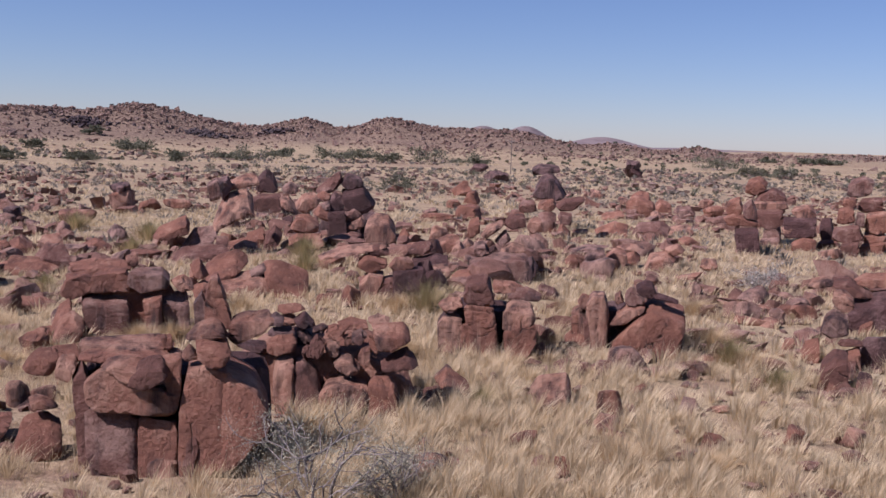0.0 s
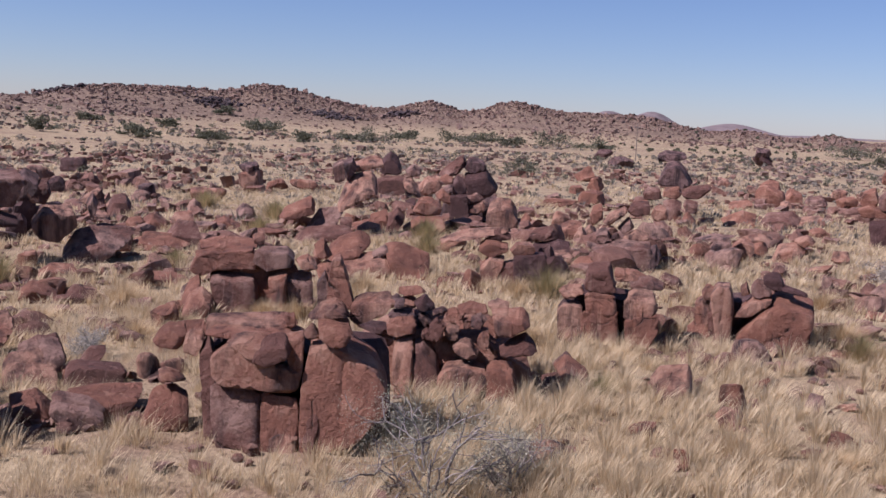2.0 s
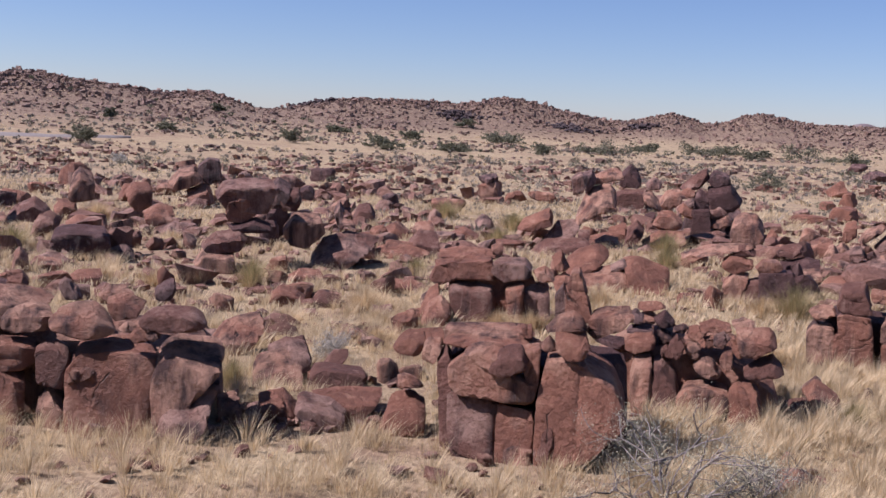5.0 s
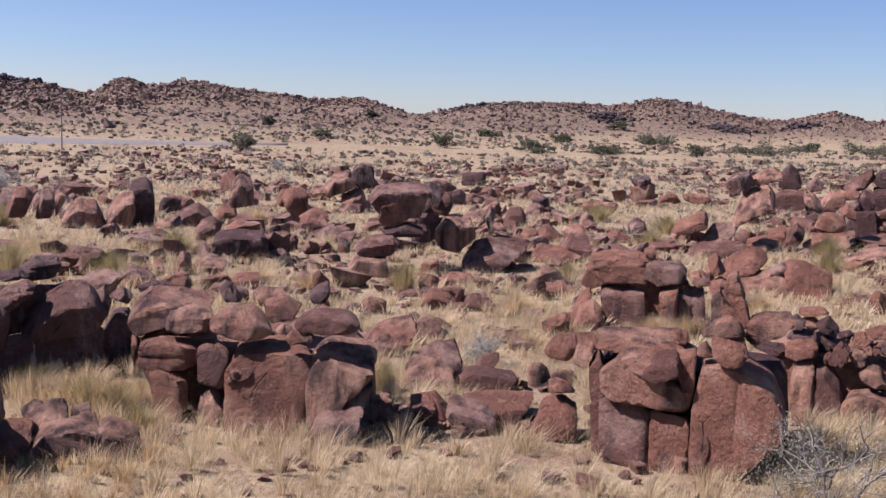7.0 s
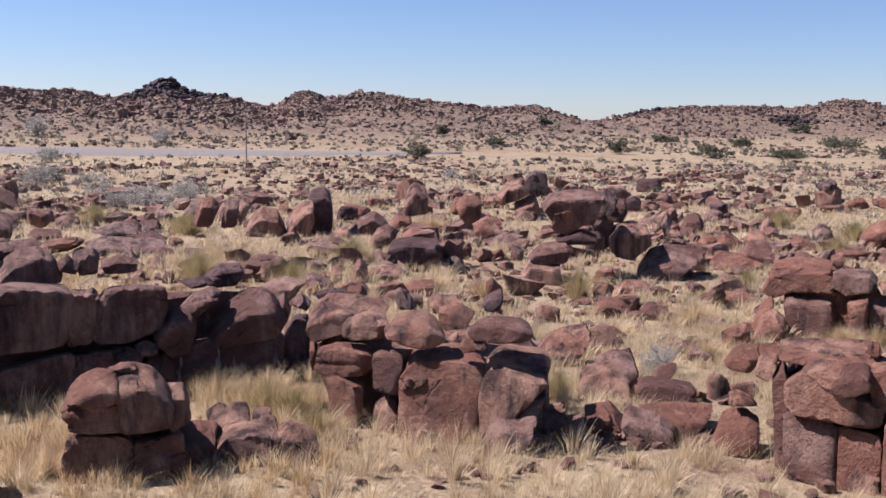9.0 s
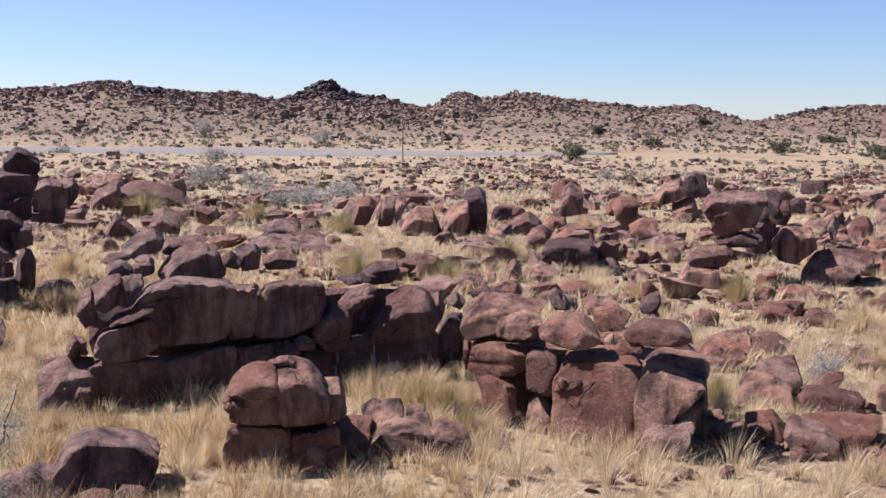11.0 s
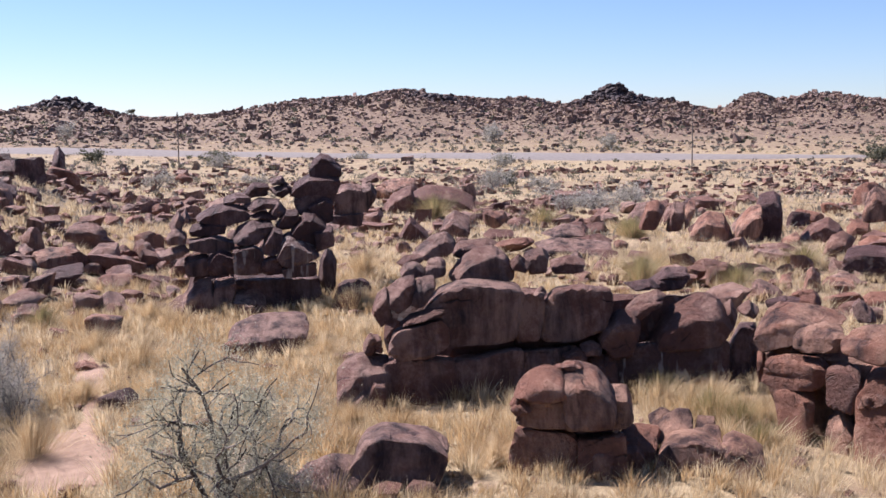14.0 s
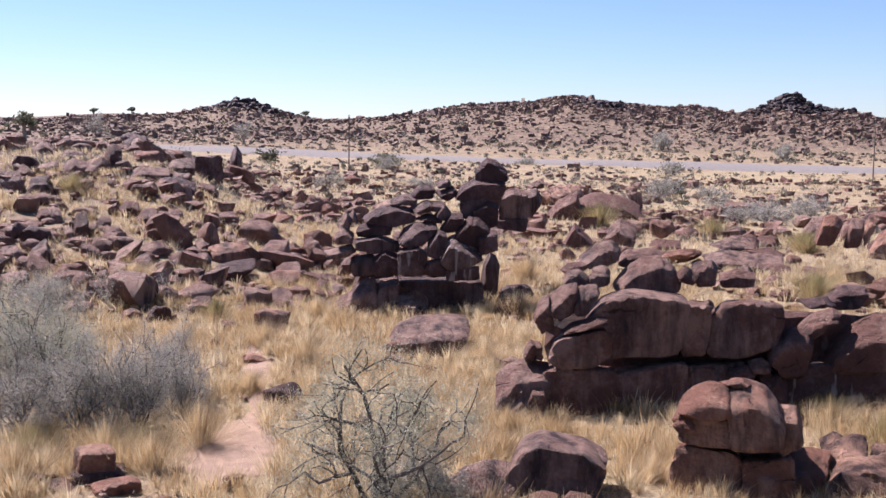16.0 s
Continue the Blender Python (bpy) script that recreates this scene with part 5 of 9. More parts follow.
jointed(-35.69, 14.54, 3.03, 0.97, 68, 4, [(-.85,-.06),(-.75,-.21),(.09,-.38),(.85,-.20),(.78,.23),(.11,.38),(-.43,.24)], 0.3, tone=1, skew=0.1, keen=57, parent=dark_heap)
jointed(-34.82, 15.61, 2.98, 0.49, 66, 4, [(-.45,-.03),(.35,-.16),(.45,.04),(-.04,.16)], 0.5, tone=1, skew=0.1, keen=57, parent=dark_heap)
jointed(-34.61, 16.06, 3.19, 0.48, 66, 4, [(-.29,-.08),(.01,-.27),(.29,-.05),(.03,.27)], 0.3, tone=1, skew=0.1, keen=57, parent=dark_heap)
jointed(-34.37, 16.26, 2.87, 0.63, 65, 5, [(-.40,-.20),(-.30,-.34),(.09,-.31),(.40,-.04),(.32,.34),(-.08,.29)], 0.3, tone=1, skew=0.1, keen=57, parent=dark_heap)
jointed(-33.92, 16.85, 2.53, 0.97, 64, 5, [(-.59,-.13),(-.38,-.51),(.17,-.56),(.48,-.34),(.59,.25),(.19,.55),(-.17,.56),(-.58,.14)], 0.25, tone=1, skew=0.1, keen=57, parent=dark_heap)
jointed(-35.55, 13.99, 2.60, 0.65, 69, 5, [(-.58,.12),(-.50,-.25),(.48,-.19),(.58,.20),(.01,.25)], 0.3, tone=1, skew=0.1, keen=57, parent=dark_heap)
jointed(-34.65, 15.15, 2.50, 0.89, 67, 5, [(-.64,-.24),(-.47,-.42),(.20,-.35),(.64,.09),(.61,.42),(-.05,.39),(-.50,.16)], 0.4, tone=1, skew=0.1, keen=57, parent=dark_heap)
jointed(-34.12, 15.63, 2.19, 0.66, 66, 6, [(-.32,-.38),(-.10,-.48),(.30,-.31),(.32,.38),(.01,.48),(-.30,.07)], 0.2, tone=1, skew=0.1, keen=57, parent=dark_heap)
jointed(-33.67, 16.31, 1.95, 1.07, 65, 6, [(-.67,-.31),(-.37,-.59),(.17,-.51),(.66,-.25),(.67,.17),(-.25,.59),(-.53,.45),(-.66,.14)], 0.4, tone=2, skew=0.1, keen=57, parent=dark_heap)
jointed(-33.40, 17.12, 2.26, 0.62, 63, 6, [(-.32,.32),(-.21,-.42),(.32,-.25),(.30,.42)], 0.2, tone=1, skew=0.1, keen=57, parent=dark_heap)
jointed(-35.19, 13.97, 2.12, 0.78, 69, 6, [(-.71,.18),(-.70,-.19),(-.14,-.30),(.61,-.23),(.71,.09),(.06,.30)], 0.2, tone=1, skew=0.1, keen=57, parent=dark_heap)
jointed(-34.32, 14.83, 1.66, 0.81, 67, 7, [(-.48,.37),(-.42,-.48),(.45,-.47),(.48,.29),(.18,.48)], 0.15, tone=2, skew=0.1, keen=57, parent=dark_heap)
jointed(-33.81, 15.50, 1.48, 0.56, 66, 7, [(-.36,.17),(-.34,-.28),(.27,-.30),(.36,.00),(.07,.30)], 0.2, tone=1, skew=0.1, keen=57, parent=dark_heap)
jointed(-33.39, 16.21, 1.28, 0.61, 65, 7, [(-.53,.09),(-.45,-.24),(.52,-.21),(.53,.24)], 0.1, tone=2, skew=0.1, keen=57, parent=dark_heap)
jointed(-34.70, 14.06, 1.57, 0.73, 69, 7, [(-.43,.12),(-.36,-.43),(.41,-.37),(.43,.23),(-.04,.43)], 0.2, tone=1, skew=0.1, keen=57, parent=dark_heap)
jointed(-35.57, 12.73, 1.87, 0.63, 71, 6, [(-.51,.02),(-.09,-.27),(.51,.01),(.37,.27)], 0.4, tone=3, skew=0.1, keen=57, parent=dark_heap)
jointed(-35.23, 13.42, 1.45, 0.65, 70, 7, [(-.40,.27),(-.30,-.37),(.40,-.31),(.39,.37)], 0.3, tone=1, skew=0.1, keen=57, parent=dark_heap)
jointed(-34.98, 13.26, 0.27, 1.18, 70, 9, [(-.58,-.55),(-.16,-.82),(.41,-.60),(.58,.47),(.42,.82),(-.02,.68),(-.39,.25)], 0.25, tone=3, skew=0.1, keen=57, parent=dark_heap)
jointed(-34.72, 14.08, 0.13, 1.05, 69, 9, [(-.40,.39),(-.35,-.95),(.08,-.69),(.38,.36),(.40,.95),(-.22,.87)], 0.2, tone=3, skew=0.1, keen=57, parent=dark_heap)
jointed(-35.24, 12.64, 0.03, 0.80, 71, 9, [(-.41,-.54),(.17,-.46),(.41,.54),(.11,.46),(-.25,.12)], 0.3, tone=3, skew=0.1, keen=57, parent=dark_heap)
jointed(-34.10, 14.73, 0.07, 0.98, 67, 9, [(-.53,.10),(-.24,-.63),(.42,-.38),(.53,.37),(.14,.63),(-.39,.58)], 0.3, tone=3, skew=0.1, keen=57, parent=dark_heap)
jointed(-34.69, 15.96, 0.40, 1.54, 66, 8, [(-1.37,.59),(-.41,-.57),(.50,-.60),(1.37,-.09),(1.30,.60)], 0.1, tone=1, skew=0.1, keen=57, parent=dark_heap)
jointed(-32.25, 17.28, 0.36, 0.88, 62, 9, [(-.49,-.36),(-.19,-.55),(.30,-.38),(.49,.25),(.10,.55),(-.26,.36)], 0.4, tone=3, skew=0.1, keen=57, parent=dark_heap)
jointed(-35.65, 12.93, 2.39, 0.49, 71, 5, [(-.31,.04),(-.27,-.27),(.26,-.25),(.31,.11),(-.04,.27)], 0.4, tone=3, skew=0.1, keen=57, parent=dark_heap)
jointed(-36.01, 13.10, 2.89, 0.48, 71, 5, [(-.25,-.13),(-.22,-.31),(.13,-.32),(.25,-.01),(.03,.32)], 0.4, tone=3, skew=0.1, keen=57, parent=dark_heap)

crest = formation("rock_outcrop", -24.00, 43.76, "crest of tumbled boulders, reddish brown with dark varnished tops")
jointed(-36.64, 60.57, 1.76, 1.54, 31, 3, [(-1.03,-.29),(-.42,-.80),(.51,-.43),(1.03,.18),(.42,.80),(-.45,.50)], 0.4, keen=37, parent=crest)
jointed(-35.62, 61.67, 2.20, 1.31, 30, 3, [(-.73,.34),(-.68,-.37),(-.11,-.81),(.73,-.51),(.56,.72),(-.14,.81)], 0.1, tone=1, keen=57, parent=crest)
jointed(-21.45, 39.85, 2.67, 1.54, 28, 4, [(-1.16,.03),(-.43,-.71),(.91,-.68),(1.16,.20),(.99,.71),(-.06,.68),(-.84,.53)], 0.3, tone=3, keen=57, parent=crest)
jointed(-21.35, 39.65, 2.20, 1.10, 28, 5, [(-.69,-.26),(-.62,-.51),(-.01,-.60),(.69,-.12),(.68,.51),(-.04,.60),(-.48,.46)], 0.25, keen=57, parent=crest)
jointed(-20.92, 41.71, 2.72, 0.98, 27, 4, [(-.51,.04),(-.21,-.65),(.30,-.52),(.51,.34),(-.01,.65)], 0.3, tone=1, keen=57, parent=crest)
jointed(-20.38, 41.84, 2.46, 0.79, 26, 4, [(-.45,-.15),(-.28,-.47),(.23,-.48),(.45,-.01),(.32,.48),(-.35,.39)], 0.3, tone=3, keen=57, parent=crest)
jointed(-21.79, 46.37, 2.44, 0.57, 25, 4, [(-.33,.15),(-.19,-.30),(.24,-.34),(.33,.09),(.10,.34)], 0.3, tone=1, keen=57, parent=crest)
jointed(-19.58, 41.40, 1.31, 1.32, 25, 6, [(-.82,.05),(-.44,-.62),(.20,-.73),(.82,-.12),(.61,.73),(-.34,.71)], 0.25, keen=30, parent=crest)
jointed(-20.92, 39.31, 1.54, 0.90, 28, 6, [(-.82,-.01),(-.44,-.31),(.72,-.28),(.82,.08),(.21,.31)], 0.5, tone=1, keen=57, parent=crest)
jointed(-21.46, 38.37, 0.96, 1.10, 29, 7, [(-.86,-.15),(-.48,-.49),(.54,-.36),(.86,.15),(.48,.49),(-.39,.34)], 0.4, tone=3, keen=57, parent=crest)
jointed(-21.57, 37.71, 0.14, 1.09, 30, 8, [(-.75,.07),(-.16,-.55),(.75,-.40),(.73,.49),(-.39,.55)], 0.3, keen=57, parent=crest)
jointed(-35.60, 60.08, 0.25, 1.09, 31, 5, [(-.76,-.10),(.25,-.54),(.76,.35),(-.01,.54)], 0.4, tone=3, keen=57, parent=crest)
jointed(-35.67, 60.69, 0.73, 1.36, 30, 4, [(-.86,.26),(-.43,-.75),(.86,-.47),(.42,.75)], 0.4, keen=57, parent=crest)
jointed(-17.97, 41.99, 0.48, 1.79, 23, 7, [(-1.33,-.19),(-1.09,-.83),(-.14,-.80),(1.01,.12),(1.33,.65),(.04,.83),(-.86,.55)], 0.5, tone=3, keen=57, parent=crest)
jointed(-16.87, 46.14, 0.10, 1.39, 20, 7, [(-1.26,.20),(-1.07,-.39),(-.10,-.42),(1.26,.11),(.60,.42),(-.61,.42)], 0.6, keen=57, parent=crest)
jointed(-26.55, 61.63, 0.24, 0.85, 23, 5, [(-.40,-.14),(.25,-.64),(.40,.29),(-.19,.64)], 0.3, tone=3, keen=57, parent=crest)
jointed(-24.73, 60.10, 0.23, 1.07, 22, 5, [(-.63,.10),(-.45,-.63),(.49,-.50),(.63,.20),(-.10,.63)], 0.4, keen=57, parent=crest)
jointed(-16.33, 46.98, 0.43, 1.19, 19, 6, [(-.72,.08),(-.42,-.67),(.72,-.48),(.58,.58),(-.21,.67)], 0.4, tone=3, keen=57, parent=crest)
jointed(-30.70, 48.22, 0.60, 1.15, 33, 5, [(-.70,.21),(-.41,-.65),(.57,-.55),(.70,.52),(-.01,.65)], 0.4, keen=57, parent=crest)
jointed(-29.58, 47.92, 0.02, 1.15, 32, 6, [(-1.04,.03),(-.62,-.42),(.83,-.28),(1.04,.35),(-.08,.42)], 0.5, tone=3, keen=57, parent=crest)
jointed(-28.27, 42.78, 2.28, 0.70, 34, 4, [(-.53,-.02),(-.40,-.32),(.23,-.26),(.53,.08),(.10,.32)], 0.5, keen=57, parent=crest)

mush = formation("rock_outcrop", 6.81, 71.07, "tall balanced stack of dark dolerite with a flat capstone")
jointed(6.97, 75.59, 4.20, 1.00, -5, 1, [(-.91,.06),(-.81,-.38),(-.07,-.35),(.91,-.19),(.88,.29),(.25,.34),(-.41,.38)], 0.3, tone=1, keen=57, parent=mush)
jointed(7.31, 74.58, 3.11, 1.64, -6, 2, [(-1.07,-.76),(.33,-.88),(1.07,-.54),(.62,.24),(.04,.88),(-.68,.77),(-1.01,.16)], 0.3, tone=1, keen=57, parent=mush)
jointed(5.93, 76.59, 1.60, 0.90, -4, 3, [(-.63,.01),(-.49,-.44),(.63,-.31),(.40,.44),(-.43,.40)], 0.3, tone=3, keen=57, parent=mush)
jointed(7.03, 73.67, 1.96, 0.88, -5, 3, [(-.61,-.30),(.20,-.44),(.61,-.06),(.32,.44),(-.50,.25)], 0.3, keen=57, parent=mush)
jointed(8.18, 70.89, 2.19, 1.10, -7, 3, [(-.89,-.14),(-.52,-.47),(.17,-.43),(.89,.24),(.63,.47),(-.39,.31)], 0.3, tone=3, keen=57, parent=mush)
jointed(5.18, 75.95, 0.56, 1.08, -4, 4, [(-.62,-.08),(-.11,-.66),(.62,-.09),(.39,.66),(-.43,.50)], 0.3, keen=57, parent=mush)
jointed(6.96, 73.02, 0.81, 1.16, -5, 4, [(-.57,.53),(-.27,-.77),(.27,-.81),(.57,.48),(.02,.81)], 0.3, tone=3, keen=57, parent=mush)
jointed(7.16, 72.75, 0.35, 0.71, -6, 4, [(-.36,-.48),(.36,-.44),(.31,.43),(-.05,.48)], 0.3, keen=57, parent=mush)
jointed(7.77, 70.20, 1.31, 0.74, -6, 4, [(-.44,.07),(-.13,-.43),(.38,-.40),(.44,.30),(-.26,.43)], 0.3, tone=3, keen=57, parent=mush)
jointed(7.69, 69.63, 0.47, 0.83, -6, 4, [(-.43,-.02),(-.24,-.51),(.21,-.55),(.43,-.04),(-.12,.55)], 0.3, keen=57, parent=mush)

rstack = formation("rock_outcrop", 18.31, 64.24, "weathered jointed dolerite wall with stacked blocks, reddish brown")
jointed(20.73, 73.70, 3.62, 1.14, -16, 2, [(-.69,-.42),(-.14,-.65),(.37,-.37),(.69,.20),(.14,.65),(-.56,.40)], 0.25, keen=57, parent=rstack)
jointed(21.46, 73.19, 3.07, 1.20, -16, 2, [(-.95,-.45),(-.06,-.52),(.91,-.29),(.95,.08),(.23,.52),(-.63,.11)], 0.25, tone=3, keen=57, parent=rstack)
jointed(21.36, 72.53, 2.42, 1.19, -16, 3, [(-1.08,-.18),(-.12,-.39),(1.08,-.14),(.81,.39),(-.94,.30)], 0.25, keen=57, parent=rstack)
jointed(21.05, 71.64, 1.57, 1.26, -16, 3, [(-.83,.58),(-.64,-.42),(.18,-.66),(.83,-.16),(.79,.66)], 0.25, tone=3, keen=57, parent=rstack)
jointed(17.44, 66.49, 2.64, 0.88, -15, 3, [(-.47,-.37),(-.30,-.53),(.35,-.57),(.47,.01),(.28,.57),(-.35,.30)], 0.25, keen=57, parent=rstack)
jointed(18.12, 65.55, 2.55, 0.84, -15, 3, [(-.42,.13),(-.29,-.52),(.42,-.58),(.32,.07),(.03,.58)], 0.25, tone=3, keen=57, parent=rstack)
jointed(17.66, 65.75, 1.86, 1.10, -15, 4, [(-1.00,.11),(-.65,-.37),(1.00,-.35),(.92,.04),(-.38,.37)], 0.25, keen=57, parent=rstack)
jointed(21.22, 71.48, 0.73, 1.14, -17, 4, [(-.54,-.60),(-.18,-.83),(.50,-.72),(.54,.32),(.10,.83),(-.41,.63)], 0.25, tone=3, keen=57, parent=rstack)
jointed(21.89, 69.53, 1.05, 0.94, -17, 4, [(-.66,.11),(-.19,-.46),(.62,-.06),(.66,.46),(-.07,.39)], 0.25, keen=57, parent=rstack)
jointed(22.94, 69.10, 1.12, 0.73, -18, 4, [(-.33,-.34),(.02,-.56),(.33,-.19),(.11,.56),(-.27,.30)], 0.25, tone=3, keen=57, parent=rstack)
jointed(22.77, 70.20, 2.20, 1.05, -18, 3, [(-.75,-.00),(-.22,-.51),(.61,-.28),(.75,.07),(.23,.51),(-.60,.25)], 0.25, keen=57, parent=rstack)
jointed(20.94, 70.81, 0.09, 0.90, -16, 5, [(-.62,.32),(-.41,-.46),(.62,-.33),(.51,.46)], 0.25, tone=3, keen=57, parent=rstack)
jointed(22.36, 68.60, 0.15, 1.07, -18, 5, [(-.73,.22),(-.53,-.54),(.61,-.36),(.73,.48),(-.09,.54)], 0.25, keen=57, parent=rstack)
jointed(17.69, 64.69, 0.19, 0.90, -15, 5, [(-.54,-.40),(.26,-.52),(.54,.14),(.36,.52),(-.41,.25)], 0.25, tone=3, keen=57, parent=rstack)
jointed(22.37, 69.57, 1.27, 1.38, -18, 4, [(-.95,.60),(-.80,-.70),(.86,-.53),(.95,.70)], 0.25, tone=1, keen=57, parent=rstack)
jointed(17.86, 64.88, 0.67, 1.38, -15, 4, [(-.74,.73),(-.36,-.89),(.74,-.83),(.51,.89)], 0.25, tone=1, keen=57, parent=rstack)
jointed(24.72, 71.54, 0.83, 1.06, -19, 4, [(-.42,.09),(.13,-.92),(.42,.32),(.21,.92),(-.29,.82)], 0.25, tone=1, keen=57, parent=rstack)
jointed(24.76, 70.73, 0.01, 0.99, -19, 5, [(-.71,-.27),(-.12,-.48),(.71,-.03),(.34,.48),(-.67,.42)], 0.25, keen=57, parent=rstack)

rstack_b = formation("rock_outcrop", 23.43, 61.38, "tall stack of reddish dolerite blocks split by vertical joints")
jointed(26.25, 70.19, 3.90, 1.22, -21, 2, [(-.76,-.53),(-.25,-.68),(.56,-.46),(.76,.42),(.15,.68),(-.65,.36)], 0.2, tone=3, keen=57, parent=rstack_b)
jointed(25.08, 68.81, 2.96, 0.61, -20, 2, [(-.41,-.25),(.41,-.31),(.37,.31),(-.28,.28)], 0.2, keen=57, parent=rstack_b)
jointed(26.51, 69.13, 2.83, 1.01, -21, 2, [(-.72,-.27),(-.31,-.49),(.72,-.37),(.60,.49),(-.53,.37)], 0.2, tone=3, keen=57, parent=rstack_b)
jointed(24.73, 68.29, 2.15, 0.89, -20, 3, [(-.52,-.45),(-.19,-.53),(.52,-.39),(.39,.53),(-.41,.49)], 0.2, keen=57, parent=rstack_b)
jointed(25.47, 67.88, 2.02, 0.58, -21, 3, [(-.27,-.43),(.27,-.40),(.22,.35),(-.20,.43)], 0.2, tone=3, keen=57, parent=rstack_b)
jointed(26.64, 68.12, 1.81, 1.22, -21, 3, [(-.73,-.28),(-.38,-.71),(.73,-.47),(.42,.71),(-.62,.55)], 0.2, keen=57, parent=rstack_b)
jointed(24.70, 67.42, 1.10, 1.19, -20, 4, [(-.87,-.37),(-.06,-.56),(.87,-.26),(.50,.56),(-.76,.32)], 0.2, tone=3, keen=57, parent=rstack_b)
jointed(26.56, 68.08, 0.66, 1.21, -21, 4, [(-.67,.76),(-.60,-.76),(.67,-.51),(.46,.66)], 0.2, keen=57, parent=rstack_b)
jointed(24.50, 66.71, 0.18, 0.96, -20, 5, [(-.55,-.38),(.10,-.58),(.55,-.31),(.50,.58),(-.44,.45)], 0.2, tone=3, keen=57, parent=rstack_b)
jointed(26.18, 67.59, 0.13, 1.04, -21, 5, [(-.69,-.55),(.58,-.46),(.69,.55),(-.58,.40)], 0.2, keen=57, parent=rstack_b)

edge = formation("rock_outcrop", 10.49, 28.00, "broken dolerite bank with rounded slabs above loose reddish rubble")
jointed(11.46, 33.32, 2.10, 0.46, -19, 6, [(-.35,-.21),(.28,-.12),(.35,.05),(.18,.21),(-.29,.09)], 0.35, keen=57, parent=edge)
jointed(13.89, 37.31, 1.53, 0.82, -20, 6, [(-.68,.02),(-.30,-.23),(.15,-.35),(.68,-.34),(.66,-.16),(-.16,.35),(-.61,.31)], 0.35, tone=3, keen=57, parent=edge)
jointed(14.61, 37.50, 1.75, 0.73, -21, 6, [(-.67,-.10),(-.03,-.28),(.67,-.18),(.55,.28),(-.24,.22)], 0.35, keen=57, parent=edge)
jointed(11.21, 30.69, 1.91, 0.50, -20, 7, [(-.28,.29),(-.25,-.10),(.06,-.31),(.27,-.21),(.28,.10),(.02,.31)], 0.35, keen=57, parent=edge)
jointed(10.88, 30.36, 1.31, 0.65, -20, 8, [(-.36,-.24),(-.06,-.40),(.36,-.26),(.33,.28),(-.04,.40),(-.25,.23)], 0.35, tone=3, keen=57, parent=edge)
jointed(14.38, 36.91, 0.75, 1.29, -21, 7, [(-.71,.42),(-.48,-.81),(.71,-.51),(.57,.81)], 0.35, tone=1, keen=57, parent=edge)
jointed(14.16, 36.42, 0.31, 0.60, -21, 8, [(-.25,-.34),(.02,-.50),(.25,.04),(.14,.50),(-.20,.28)], 0.35, keen=57, parent=edge)
jointed(14.62, 36.45, 0.35, 0.61, -22, 8, [(-.23,-.55),(.23,-.50),(-.00,.55),(-.20,.44)], 0.35, keen=57, parent=edge)
jointed(11.12, 29.80, 0.90, 0.35, -20, 9, [(-.32,-.05),(-.17,-.11),(.32,-.07),(.31,.08),(-.19,.11)], 0.35, tone=3, keen=57, parent=edge)
jointed(11.15, 29.53, 0.48, 0.49, -21, 10, [(-.21,.21),(-.14,-.39),(.21,-.33),(.13,.39)], 0.35, keen=57, parent=edge)
jointed(10.64, 31.49, 0.29, 0.59, -19, 10, [(-.27,.00),(-.02,-.45),(.27,-.34),(.23,.45),(-.14,.33)], 0.35, keen=57, parent=edge)
jointed(10.04, 27.93, 0.46, 0.78, -20, 10, [(-.37,-.38),(-.22,-.57),(-.02,-.55),(.37,-.37),(.33,.56),(-.00,.57),(-.25,.29)], 0.35, tone=3, keen=57, parent=edge)
jointed(9.92, 27.53, 0.09, 0.32, -20, 11, [(-.16,-.15),(.04,-.22),(.16,.11),(-.07,.22)], 0.35, keen=57, parent=edge)
jointed(10.55, 27.08, 0.29, 0.45, -21, 11, [(-.19,-.36),(.19,-.34),(.18,.32),(-.17,.36)], 0.35, keen=57, parent=edge)
jointed(10.94, 29.04, 0.06, 0.26, -21, 11, [(-.12,-.20),(.12,-.17),(.10,.20),(-.09,.18)], 0.35, tone=3, keen=57, parent=edge)
jointed(10.39, 26.81, 0.12, 0.50, -21, 12, [(-.31,-.28),(-.11,-.28),(.30,.08),(.31,.28),(-.26,.08)], 0.35, keen=57, parent=edge)
jointed(10.53, 33.21, 0.14, 0.40, -18, 9, [(-.20,-.17),(-.03,-.27),(.20,.02),(.19,.27),(-.06,.25)], 0.35, keen=57, parent=edge)
jointed(11.03, 29.27, 0.26, 0.43, -21, 10, [(-.18,.24),(-.09,-.35),(.18,-.27),(.09,.35)], 0.35, tone=3, keen=57, parent=edge)

# single boulders with plain joint faces
jointed(0.46, 25.20, 0.34, 0.78, -1, 13, [(-.46,.19),(-.02,-.46),(.46,-.41),(.27,.17),(-.19,.46)], 0.5, keen=57)
jointed(0.09, 24.76, 0.19, 0.65, -0, 13, [(-.49,.15),(-.41,-.30),(.49,-.19),(.26,.17),(-.06,.30)], 0.6, tone=3, keen=57)
jointed(2.56, 24.59, 0.37, 0.83, -6, 13, [(-.45,.14),(-.12,-.53),(.42,-.42),(.45,.30),(.32,.53),(-.23,.43)], 0.5, keen=57)
jointed(7.43, 53.27, 0.38, 0.97, -8, 6, [(-.51,.28),(-.31,-.63),(.51,-.47),(.45,.63),(-.25,.59)], 0.2, tone=3, keen=57)
